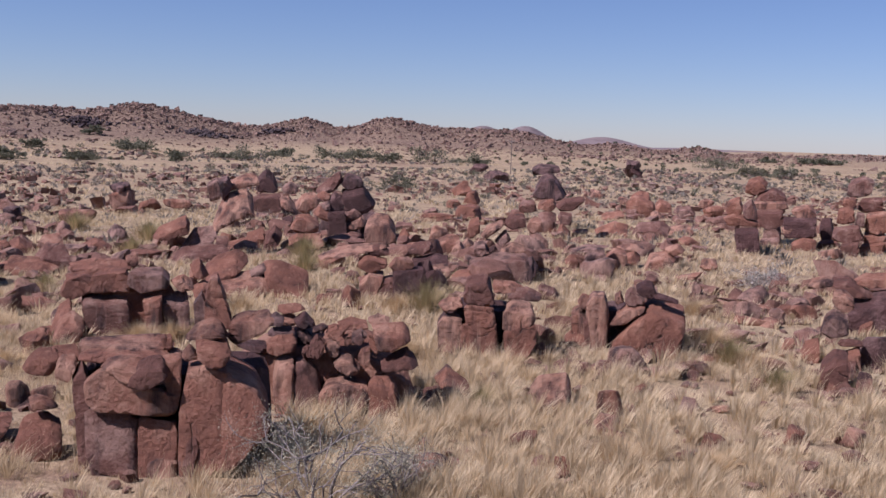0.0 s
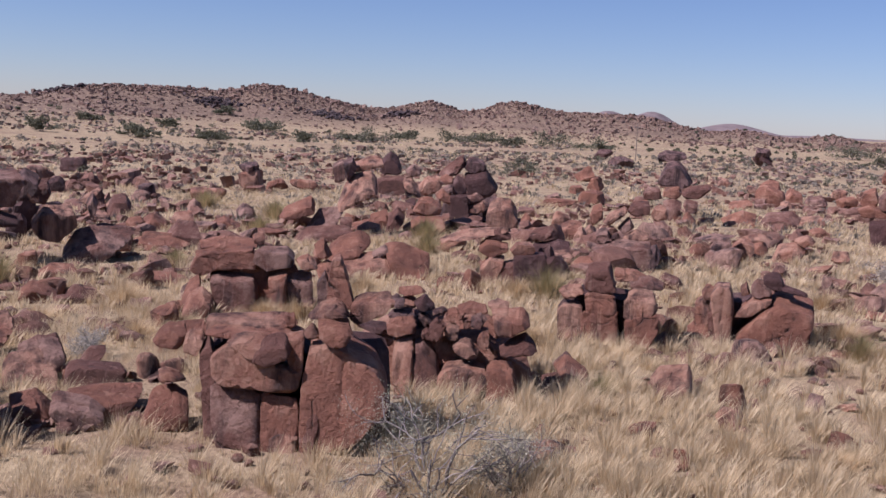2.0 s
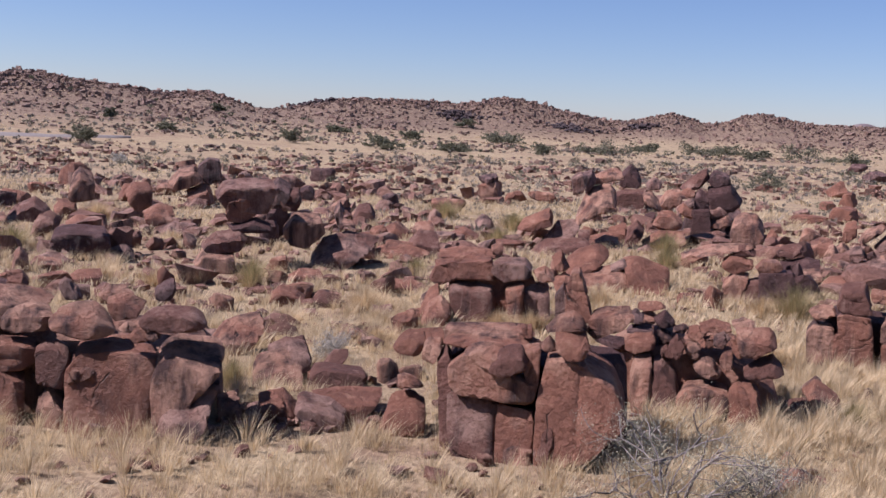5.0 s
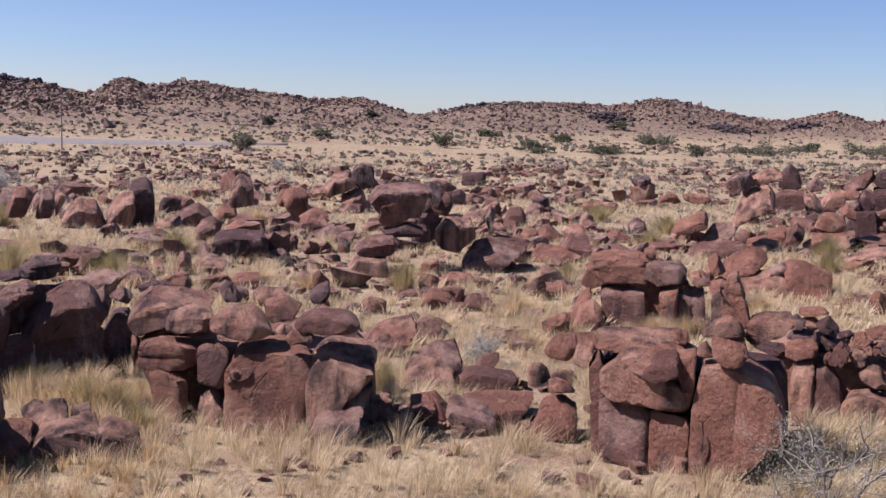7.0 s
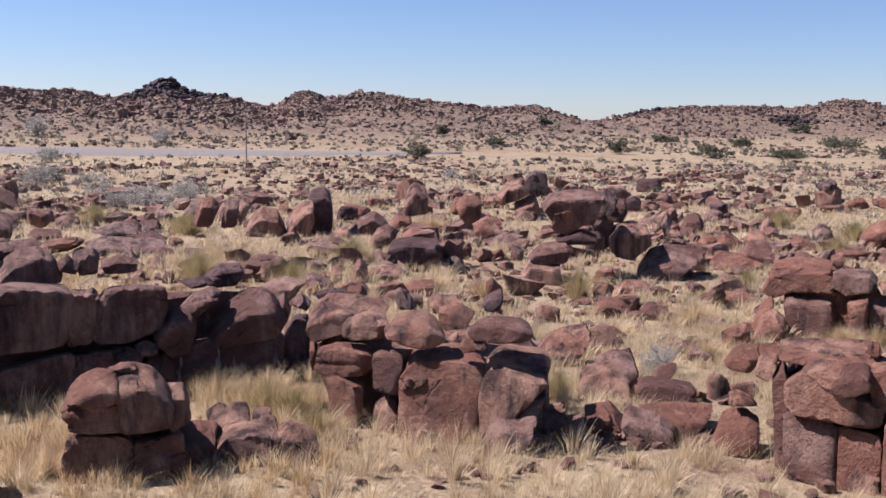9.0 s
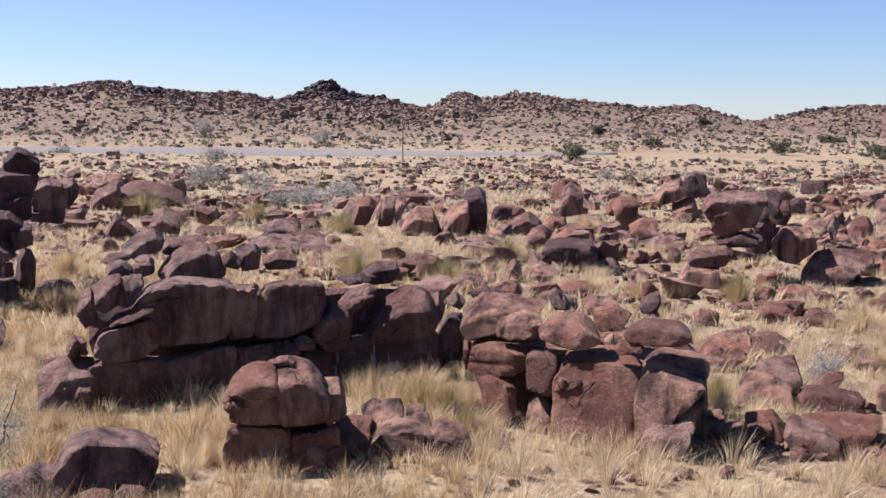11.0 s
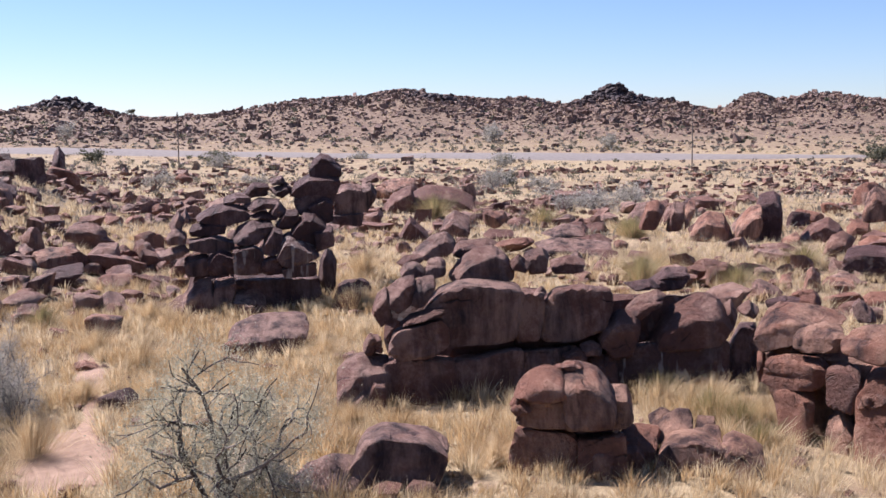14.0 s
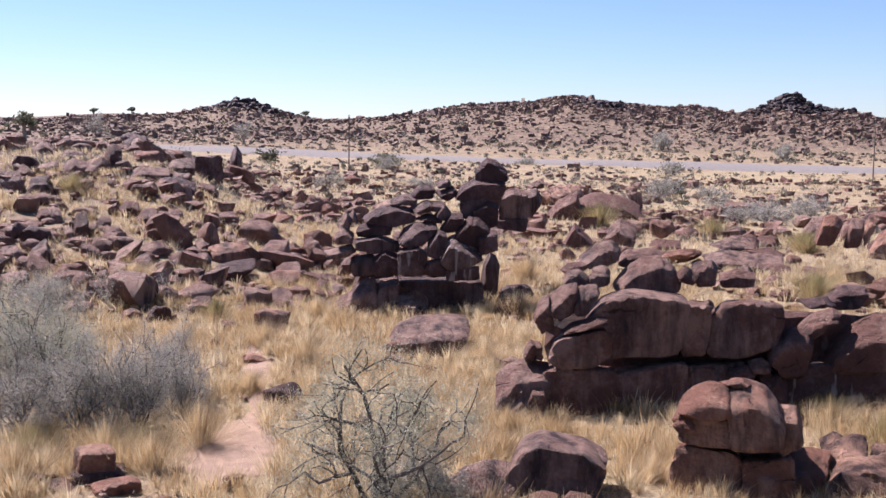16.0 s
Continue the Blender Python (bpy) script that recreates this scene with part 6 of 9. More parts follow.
jointed(8.65, 54.68, 0.30, 0.99, -9, 6, [(-.52,.27),(-.26,-.65),(.49,-.36),(.52,.53),(-.07,.65)], 0.2, keen=57)
jointed(9.78, 56.35, 0.22, 0.83, -10, 6, [(-.39,.39),(-.17,-.61),(.39,.05),(.03,.61)], 0.3, keen=57)
jointed(6.39, 53.55, 0.22, 0.70, -7, 6, [(-.37,.09),(.15,-.46),(.37,.40),(-.08,.46)], 0.3, keen=57)
jointed(7.25, 53.88, 0.98, 1.06, -8, 5, [(-.96,-.12),(.02,-.20),(.96,.16),(-.14,.20)], 0.6, tone=3, keen=57)
jointed(9.75, 56.73, 0.82, 0.80, -10, 5, [(-.73,.01),(-.13,-.26),(.73,-.00),(-.03,.26)], 0.6, keen=57)
jointed(10.99, 55.43, 0.27, 1.16, -11, 6, [(-.77,-.39),(-.43,-.61),(.22,-.48),(.77,.20),(.29,.61),(-.49,.39)], 0.4, keen=57)
jointed(11.68, 55.60, 0.91, 0.71, -12, 5, [(-.54,-.00),(.06,-.32),(.54,-.04),(.15,.32)], 0.4, keen=57)
jointed(13.75, 73.24, 0.46, 1.58, -11, 4, [(-1.27,-.50),(-.66,-.68),(.90,-.50),(1.27,.21),(.65,.68),(-.73,.48)], 0.5, tone=3, keen=57)
jointed(16.21, 75.92, 0.31, 1.16, -12, 4, [(-.91,.22),(-.62,-.51),(.91,-.26),(.76,.51)], 0.5, keen=57)
jointed(11.06, 72.18, 0.46, 1.38, -9, 4, [(-1.03,.03),(-.65,-.64),(.80,-.37),(1.03,.40),(.15,.64)], 0.6, keen=57)
jointed(-8.94, 19.95, 0.16, 0.71, 24, 15, [(-.47,.33),(-.39,-.03),(.04,-.36),(.47,-.37),(.43,.02),(-.35,.37)], 0.3, keen=57)
jointed(-8.63, 20.56, 0.20, 0.88, 23, 14, [(-.69,.30),(-.49,-.38),(.17,-.39),(.62,.19),(.69,.39),(-.07,.39)], 0.5, keen=57)
jointed(-9.96, 19.22, 0.12, 0.44, 27, 15, [(-.22,-.26),(-.01,-.31),(.22,.09),(.03,.31),(-.19,.23)], 0.4, tone=3, keen=57)
jointed(-10.49, 19.07, 0.23, 0.51, 29, 15, [(-.23,.26),(-.10,-.38),(.23,-.26),(.20,.38)], 0.4, keen=57)
jointed(-9.72, 19.66, 0.24, 0.67, 26, 15, [(-.39,.27),(-.20,-.40),(.35,-.40),(.39,.07),(.10,.40)], 0.4, keen=57)
jointed(-9.00, 19.51, -0.19, 0.79, 25, 16, [(-.72,.14),(-.56,-.20),(.07,-.24),(.72,.04),(.48,.22),(-.15,.24)], 0.6, keen=57)
jointed(-10.10, 18.97, -0.16, 0.58, 28, 16, [(-.49,.11),(-.36,-.22),(.34,-.23),(.49,.09),(.12,.23)], 0.5, tone=3, keen=57)
jointed(-13.27, 24.59, 0.46, 1.01, 28, 11, [(-.62,-.04),(-.46,-.40),(-.12,-.58),(.23,-.39),(.62,.33),(.48,.58),(.12,.53),(-.40,.33)], 0.5)
jointed(-14.66, 25.31, 0.14, 0.47, 30, 11, [(-.24,.15),(-.17,-.26),(.11,-.32),(.24,.07),(.03,.32)], 0.4, keen=57)
jointed(-11.00, 22.17, 0.33, 0.87, 26, 13, [(-.53,.11),(-.46,-.43),(-.22,-.49),(.47,-.43),(.53,.20),(.48,.40),(.11,.49),(-.36,.38)], 0.5, keen=44)
jointed(-10.21, 23.17, 0.29, 0.71, 24, 12, [(-.42,-.36),(-.15,-.42),(.37,.20),(.42,.42),(.09,.41)], 0.5, tone=3, keen=57)
jointed(-10.27, 22.52, 0.11, 0.40, 25, 13, [(-.16,.29),(-.13,-.35),(.14,-.34),(.16,.35)], 0.2, keen=57)
jointed(-9.72, 22.89, 0.10, 0.68, 23, 13, [(-.48,.24),(-.46,-.28),(-.09,-.34),(.48,.04),(.47,.21),(-.17,.34)], 0.4, keen=57)
jointed(-9.64, 22.55, 0.01, 0.35, 23, 14, [(-.21,.07),(-.09,-.20),(.21,-.13),(.08,.20)], 0.5, keen=57)
jointed(-10.94, 22.55, 0.59, 0.75, 26, 12, [(-.46,.23),(-.40,-.40),(-.10,-.42),(.46,-.34),(.41,.33),(-.04,.42)], 0.6, tone=3, keen=57)
jointed(-8.24, 23.45, -0.30, 0.66, 19, 14, [(-.48,-.30),(-.16,-.32),(.46,-.23),(.48,.09),(.13,.29),(-.18,.32),(-.36,.13)], 0.5, keen=57)
jointed(-8.98, 23.59, -0.06, 0.61, 21, 14, [(-.36,-.24),(.09,-.36),(.36,.05),(.26,.36),(-.12,.19)], 0.5, keen=57)
jointed(-8.22, 38.25, 1.31, 0.59, 12, 7, [(-.32,.10),(-.16,-.38),(.32,-.25),(-.00,.38)], 0.5, keen=57)
jointed(-7.91, 41.41, 0.89, 1.32, 11, 7, [(-.77,.13),(-.50,-.78),(-.09,-.61),(.77,.28),(.76,.57),(.39,.78),(-.33,.51)], 0.5, keen=40)
jointed(-7.20, 40.93, 0.42, 1.29, 10, 8, [(-1.04,.37),(-.90,-.42),(-.43,-.56),(.29,-.55),(1.04,-.28),(1.01,.32),(.44,.56)], 0.45, keen=57)
jointed(-6.73, 41.18, 0.93, 0.50, 9, 7, [(-.30,-.02),(-.14,-.28),(.30,-.09),(.24,.28)], 0.4, tone=3, keen=57)
jointed(-5.72, 41.20, 0.59, 1.39, 8, 7, [(-.85,.61),(-.26,-.79),(.45,-.68),(.79,-.47),(.85,.34),(-.03,.72),(-.55,.79)], 0.45, keen=44)
jointed(-7.98, 37.82, 0.44, 0.79, 12, 8, [(-.42,.26),(-.15,-.52),(.42,-.39),(.39,.34),(-.01,.52)], 0.4, keen=57)
jointed(-9.74, 54.48, 0.30, 1.06, 10, 6, [(-.82,-.08),(-.25,-.47),(.70,.01),(.82,.35),(.12,.47)], 0.5, keen=57)
jointed(-39.05, 32.23, 0.39, 1.82, 51, 6, [(-1.66,.26),(-.62,-.58),(1.41,-.58),(1.66,.33),(-.62,.58)], 0.6, tone=3, keen=57)
jointed(-40.17, 32.48, 1.15, 1.03, 51, 5, [(-.94,-.14),(-.13,-.32),(.94,-.24),(.94,.19),(.13,.32)], 0.5, tone=3, keen=57)
jointed(-37.76, 32.69, 0.18, 0.93, 49, 7, [(-.80,.12),(-.56,-.37),(.68,-.35),(.80,.18),(.18,.37)], 0.5, tone=3, keen=57)
jointed(-16.07, 9.80, 0.35, 1.26, 60, 17, [(-.81,-.58),(-.41,-.68),(-.05,-.68),(.51,-.53),(.75,.15),(.81,.34),(.43,.59),(-.30,.68),(-.58,.56),(-.74,.30)], 0.25, tone=3, keen=102)
jointed(-15.99, 10.00, 0.80, 0.25, 59, 16, [(-.13,.01),(.01,-.08),(.13,-.00),(-.01,.08)], 0.4, tone=1, keen=57)
jointed(-16.24, 8.46, 0.20, 0.83, 64, 18, [(-.53,.04),(-.44,-.38),(.10,-.45),(.47,-.34),(.53,.40),(.12,.45),(-.24,.34)], 0.5, tone=3, keen=57)
jointed(-27.64, 12.54, 0.39, 1.38, 66, 11, [(-1.03,.07),(-.92,-.31),(-.41,-.64),(.17,-.59),(.79,-.31),(1.03,.23),(.96,.62),(.49,.64),(-.38,.57),(-.81,.38)], 0.45, tone=3, keen=27)
jointed(-26.22, 10.99, 0.05, 0.52, 68, 12, [(-.35,.19),(-.22,-.24),(.25,-.27),(.35,.08),(-.01,.27)], 0.4, tone=3, keen=57)
jointed(-67.89, 40.27, 0.78, 1.80, 60, 4, [(-1.06,-.55),(-.79,-1.06),(.46,-.96),(1.06,.24),(.80,1.06),(-.38,.45)], 0.35, tone=3, keen=57)
jointed(-67.26, 43.37, 0.71, 2.60, 57, 4, [(-2.45,-.20),(-2.06,-.75),(-.60,-1.08),(.98,-1.02),(2.45,-.68),(2.26,.22),(1.00,.87),(-.97,1.08),(-2.16,.46)], 0.35, tone=3, keen=40)
jointed(-49.09, 30.03, 0.61, 1.31, 59, 5, [(-.77,-.45),(-.43,-.77),(.62,-.73),(.77,-.12),(-.13,.77)], 0.2, tone=3, keen=57)
jointed(-48.43, 32.18, 0.75, 1.39, 57, 5, [(-.78,-.53),(-.58,-.79),(-.01,-.85),(.69,-.40),(.78,.53),(.01,.85),(-.57,.40)], 0.4, tone=3, keen=57)
jointed(-41.69, 26.56, 0.51, 1.30, 58, 6, [(-.91,-.15),(-.79,-.54),(-.25,-.65),(.53,-.44),(.91,.13),(.37,.65)], 0.4, tone=3, keen=57)
jointed(-47.06, 33.88, 0.21, 1.01, 55, 6, [(-.78,.08),(-.15,-.45),(.78,-.31),(.78,.36),(-.43,.45)], 0.5, tone=3, keen=57)
jointed(-52.20, 39.15, 0.23, 0.86, 53, 5, [(-.55,-.27),(.39,-.47),(.55,.27),(.00,.47)], 0.4, tone=3, keen=57)
jointed(-44.79, 36.60, 0.46, 1.26, 51, 5, [(-.98,-.39),(-.50,-.56),(.84,-.10),(.98,.25),(.64,.56),(-.21,.39)], 0.5, tone=3)
jointed(-46.30, 39.84, 0.29, 0.89, 49, 5, [(-.63,.29),(-.42,-.44),(.63,-.04),(.33,.44)], 0.4, tone=3, keen=57)
jointed(-40.59, 33.53, 0.36, 1.97, 51, 6, [(-1.79,-.27),(-1.22,-.55),(.33,-.42),(1.79,.19),(1.10,.55),(-.70,.19)], 0.7, tone=3, keen=57)
jointed(-60.16, 48.44, 0.31, 1.18, 51, 4, [(-.84,-.46),(.00,-.57),(.84,-.12),(.84,.49),(.19,.57)], 0.5, tone=1, keen=57)
jointed(-52.16, 42.36, 0.23, 0.94, 51, 5, [(-.65,.04),(.08,-.47),(.65,.11),(.25,.47)], 0.5, tone=1, keen=57)
jointed(-37.01, 34.22, 0.09, 0.69, 47, 7, [(-.54,-.29),(.30,-.31),(.54,.19),(-.25,.31)], 0.5, tone=3, keen=57)
jointed(-36.76, 30.55, 0.26, 0.63, 51, 7, [(-.34,.10),(-.06,-.41),(.34,.03),(.06,.41)], 0.4, tone=3, keen=57)
jointed(-47.35, 46.67, 0.65, 1.47, 46, 5, [(-.94,-.44),(.25,-.79),(.94,-.05),(.39,.79),(-.41,.59)], 0.4, tone=3, keen=57)
jointed(-49.35, 46.88, 0.69, 1.44, 47, 4, [(-.88,-.45),(-.32,-.81),(.40,-.12),(.88,.81),(-.17,.61)], 0.4, tone=3, keen=57)
jointed(-51.48, 47.94, 0.59, 1.41, 47, 4, [(-.92,-.48),(-.33,-.75),(.41,-.04),(.92,.75),(-.34,.47)], 0.4, tone=3, keen=57)
jointed(-42.82, 44.10, 0.41, 1.07, 44, 5, [(-.72,-.08),(-.07,-.55),(.72,-.01),(.07,.55)], 0.4, tone=3, keen=57)
jointed(-39.39, 45.26, 1.13, 1.71, 41, 5, [(-.74,-.81),(-.23,-1.26),(.58,-1.36),(.74,-.01),(.67,1.05),(.33,1.36),(-.36,1.21),(-.60,.61)], 0.2, tone=1, keen=57)
jointed(-41.20, 43.37, 0.41, 1.27, 44, 5, [(-.91,-.06),(-.42,-.62),(.91,-.48),(.76,.30),(.13,.62)], 0.4, tone=3, keen=57)
jointed(-40.94, 45.20, 0.74, 1.31, 42, 5, [(-.63,-.18),(-.13,-.95),(.63,-.02),(.47,.95),(-.15,.47)], 0.3, tone=3, keen=57)
jointed(-27.63, 37.83, 0.43, 1.56, 36, 7, [(-1.09,-.19),(-.87,-.69),(.21,-.78),(1.09,-.12),(1.03,.70),(-.25,.78),(-.97,.62)], 0.3, tone=1, keen=40)
jointed(-26.95, 39.56, 0.07, 0.81, 34, 7, [(-.48,.16),(-.40,-.47),(.33,-.44),(.48,.16),(.10,.47)], 0.4, tone=1, keen=57)
jointed(19.87, 111.39, 0.57, 1.90, -10, 3, [(-1.27,-.88),(-.20,-.98),(1.27,-.74),(.76,.75),(-.06,.98),(-.93,.55)], 0.35, keen=57)
jointed(18.69, 115.66, 0.16, 0.94, -9, 3, [(-.57,-.05),(.57,-.54),(.52,.41),(-.33,.54)], 0.35, keen=57)
jointed(16.11, 94.84, 0.22, 0.87, -10, 3, [(-.46,-.57),(.46,-.52),(.39,.57),(-.29,.53)], 0.35, tone=3, keen=57)
jointed(17.97, 98.36, 0.06, 0.91, -10, 3, [(-.63,-.45),(.63,-.38),(.59,.45),(-.59,.38)], 0.35, keen=57)
jointed(13.40, 88.24, 0.36, 1.24, -9, 4, [(-.99,-.46),(.08,-.53),(.99,.02),(.87,.53),(-.60,.23)], 0.35, keen=57)
jointed(18.20, 93.55, 0.16, 0.92, -11, 3, [(-.64,.28),(-.33,-.45),(.64,-.26),(-.07,.45)], 0.35, keen=57)
jointed(21.35, 97.84, 0.25, 1.27, -12, 3, [(-.93,.04),(-.20,-.60),(.93,-.09),(.42,.60),(-.73,.53)], 0.35, tone=3, keen=57)
jointed(20.52, 103.55, 0.41, 1.27, -11, 3, [(-.74,.22),(-.45,-.52),(.70,-.76),(.74,.31),(-.28,.76)], 0.35, keen=57)
jointed(17.01, 123.59, 0.37, 1.06, -8, 3, [(-.61,-.00),(-.40,-.63),(.61,-.46),(.56,.49),(-.17,.63)], 0.35, keen=57)
jointed(-56.08, 3.80, 3.20, 0.93, 87, 3, [(-.49,-.49),(-.25,-.62),(.49,-.36),(.39,.62),(-.46,.57)], 0.35, tone=3, keen=57)
jointed(-54.69, 4.99, 3.08, 0.98, 85, 3, [(-.54,-.02),(-.31,-.56),(.41,-.61),(.54,.10),(.31,.61),(-.41,.49)], 0.35, tone=1, keen=57)
jointed(-62.70, 5.17, 3.85, 0.69, 86, 2, [(-.41,-.34),(.13,-.40),(.41,-.04),(.29,.40),(-.18,.25)], 0.35, tone=3, keen=57)
jointed(-62.07, 5.95, 3.75, 0.76, 85, 2, [(-.55,.07),(-.28,-.37),(.55,-.22),(.42,.37)], 0.35, tone=3, keen=57)
jointed(-71.34, 6.46, 4.53, 0.95, 85, 1, [(-.63,-.01),(-.48,-.39),(.46,-.49),(.63,.23),(.01,.49)], 0.35, tone=3, keen=57)
jointed(-67.54, 7.73, 4.20, 0.88, 84, 1, [(-.69,-.02),(-.54,-.39),(.52,-.39),(.69,.24),(-.22,.39)], 0.35, tone=3, keen=57)
jointed(-60.59, 7.20, 3.77, 1.02, 84, 2, [(-.68,.10),(-.42,-.53),(.53,-.48),(.68,.25),(-.13,.53)], 0.35, tone=3, keen=57)
jointed(-62.08, 8.64, 3.85, 0.76, 83, 2, [(-.43,.12),(.13,-.47),(.43,.12),(.01,.47)], 0.35, tone=3, keen=57)
jointed(-63.58, 9.44, 4.23, 0.98, 82, 1, [(-.44,.15),(-.16,-.76),(.43,-.45),(.44,.61),(-.14,.76)], 0.35, tone=3, keen=57)
jointed(-96.55, 10.82, 4.70, 1.17, 84, 1, [(-.98,.02),(.53,-.48),(.98,.27),(-.32,.48)], 0.35, tone=3, keen=57)
jointed(-89.83, 14.74, 4.60, 1.40, 81, 1, [(-.98,.15),(-.37,-.69),(.98,-.09),(.91,.69),(-.14,.55)], 0.35, tone=1, keen=57)
jointed(-74.44, 12.89, 4.16, 1.05, 81, 1, [(-.87,.14),(-.53,-.44),(.87,-.03),(.53,.44)], 0.35, tone=3, keen=57)
jointed(-60.73, 10.83, 3.39, 1.21, 80, 2, [(-1.07,.09),(-.79,-.47),(.78,-.35),(1.07,.33),(-.36,.47)], 0.35, tone=3, keen=57)
jointed(-66.73, 13.66, 3.56, 1.14, 79, 2, [(-.75,.10),(-.28,-.60),(.75,-.37),(.69,.60),(-.27,.50)], 0.35, tone=3, keen=57)
jointed(-85.10, 19.38, 3.03, 1.56, 78, 2, [(-.98,-.86),(.97,-.85),(.98,.44),(.48,.86),(-.88,.64)], 0.35, tone=1, keen=57)
jointed(-141.53, 35.32, 2.21, 1.92, 76, 1, [(-.81,-1.57),(.59,-1.21),(.81,.37),(.12,1.57),(-.45,.71)], 0.35, tone=1, keen=57)
jointed(-59.03, 11.89, 2.88, 1.15, 79, 3, [(-.99,.03),(-.57,-.41),(.84,-.47),(.99,.18),(.14,.47),(-.56,.46)], 0.35, tone=1, keen=57)
jointed(-62.58, 14.51, 2.40, 0.96, 77, 3, [(-.69,-.31),(.69,-.46),(.23,.31),(-.53,.46)], 0.35, tone=3, keen=57)
jointed(-49.55, 4.78, 2.10, 0.67, 85, 4, [(-.39,.06),(-.07,-.40),(.38,-.27),(.39,.39),(-.27,.40)], 0.35, tone=3, keen=57)
jointed(-46.66, 5.18, 1.61, 0.55, 84, 5, [(-.30,.08),(-.14,-.36),(.29,-.30),(.30,.36),(-.19,.30)], 0.35, tone=3, keen=57)
jointed(-46.67, 5.82, 1.94, 0.73, 84, 5, [(-.29,.08),(-.26,-.63),(.29,-.52),(.25,.63),(-.18,.56)], 0.35, tone=3, keen=57)
jointed(-50.39, 8.22, 2.31, 0.72, 81, 4, [(-.41,.08),(-.07,-.44),(.41,-.27),(.41,.32),(-.06,.44)], 0.35, tone=3, keen=57)
jointed(-49.34, 8.87, 2.01, 0.85, 80, 4, [(-.52,-.09),(-.41,-.43),(.17,-.48),(.52,.07),(.30,.48),(-.17,.39)], 0.35, tone=3, keen=57)
jointed(-50.27, 10.13, 1.98, 0.68, 79, 4, [(-.42,.14),(-.18,-.38),(.42,-.31),(.35,.33),(-.06,.38)], 0.35, tone=3, keen=57)
jointed(-52.70, 13.06, 1.54, 0.76, 77, 5, [(-.43,-.06),(-.04,-.47),(.43,.07),(.35,.47),(-.30,.39)], 0.35, tone=3, keen=57)
jointed(-51.93, 14.31, 1.15, 1.03, 75, 5, [(-.65,-.02),(-.26,-.56),(.52,-.38),(.65,.38),(.00,.56),(-.52,.46)], 0.35, tone=3, keen=57)
jointed(-48.27, 9.80, 1.55, 0.48, 79, 5, [(-.23,.11),(-.12,-.35),(.23,-.01),(.12,.35)], 0.35, tone=3, keen=57)
jointed(-45.18, 6.68, 1.47, 0.65, 82, 6, [(-.39,-.00),(-.08,-.38),(.39,.09),(.24,.38),(-.17,.32)], 0.35, tone=3, keen=57)
jointed(-46.47, 10.72, 1.08, 0.69, 78, 6, [(-.45,.14),(-.34,-.36),(.22,-.37),(.45,.18),(-.11,.37)], 0.35, tone=3, keen=57)
jointed(-44.83, 11.06, 0.90, 0.85, 77, 6, [(-.53,-.24),(-.14,-.47),(.42,.01),(.53,.35),(.09,.47),(-.46,.25)], 0.35, tone=3, keen=57)
jointed(-45.73, 11.95, 0.89, 0.79, 76, 6, [(-.45,-.24),(.22,-.48),(.45,.13),(.23,.48),(-.34,.25)], 0.35, tone=3, keen=57)
jointed(-42.61, 9.74, 0.83, 0.61, 78, 7, [(-.33,-.22),(.02,-.39),(.33,.09),(.13,.39),(-.18,.35)], 0.35, tone=3, keen=57)
jointed(-42.63, 8.95, 0.93, 0.74, 79, 7, [(-.48,-.24),(-.14,-.39),(.38,-.04),(.48,.28),(.18,.39),(-.44,.19)], 0.35, tone=3, keen=57)
jointed(-41.32, 10.53, 0.61, 1.07, 76, 7, [(-.82,-.43),(-.01,-.49),(.81,.17),(.82,.49),(-.00,.39),(-.61,.19)], 0.35, tone=1, keen=57)
jointed(-39.19, 8.96, 0.48, 0.42, 78, 8, [(-.24,-.15),(.14,-.25),(.24,.25),(-.05,.25)], 0.35, tone=3, keen=57)
jointed(-42.38, 3.79, 1.34, 0.86, 86, 6, [(-.45,-.46),(-.09,-.57),(.39,-.38),(.45,.26),(.31,.57),(-.16,.18)], 0.35, tone=3, keen=57)
jointed(-42.78, 3.01, 1.22, 0.74, 87, 6, [(-.39,-.35),(.31,-.48),(.39,.17),(.18,.48),(-.38,.39)], 0.35, tone=3, keen=57)
jointed(-41.99, 4.58, 1.11, 0.57, 85, 6, [(-.33,.02),(.19,-.35),(.33,.20),(.05,.35)], 0.35, tone=3, keen=57)
jointed(-40.64, 4.03, 0.88, 0.64, 85, 7, [(-.45,.14),(.17,-.32),(.45,.11),(.09,.32)], 0.35, tone=3, keen=57)
jointed(-39.21, 2.90, 0.78, 0.77, 87, 7, [(-.47,-.32),(.20,-.44),(.47,.16),(.31,.44),(-.46,.28)], 0.35, tone=3, keen=57)
jointed(-41.65, 7.29, 0.97, 0.65, 81, 7, [(-.37,.00),(.01,-.40),(.37,-.01),(.32,.40),(-.07,.30)], 0.35, tone=3, keen=57)
jointed(-35.99, 8.18, 0.26, 0.60, 78, 9, [(-.39,.06),(-.14,-.31),(.34,-.20),(.39,.31),(-.04,.27)], 0.35, tone=3, keen=57)
jointed(-36.80, 11.05, 0.19, 0.76, 74, 9, [(-.47,.06),(-.19,-.43),(.47,-.29),(.37,.33),(-.09,.43)], 0.35, tone=3, keen=57)
jointed(-42.31, 12.81, 0.36, 0.86, 74, 7, [(-.59,-.26),(-.27,-.43),(.55,-.00),(.59,.43),(-.05,.37)], 0.35, tone=3, keen=57)
jointed(-48.48, 15.65, 0.61, 0.68, 73, 6, [(-.31,-.26),(-.06,-.51),(.31,-.34),(.31,.51),(-.06,.39)], 0.35, tone=3, keen=57)
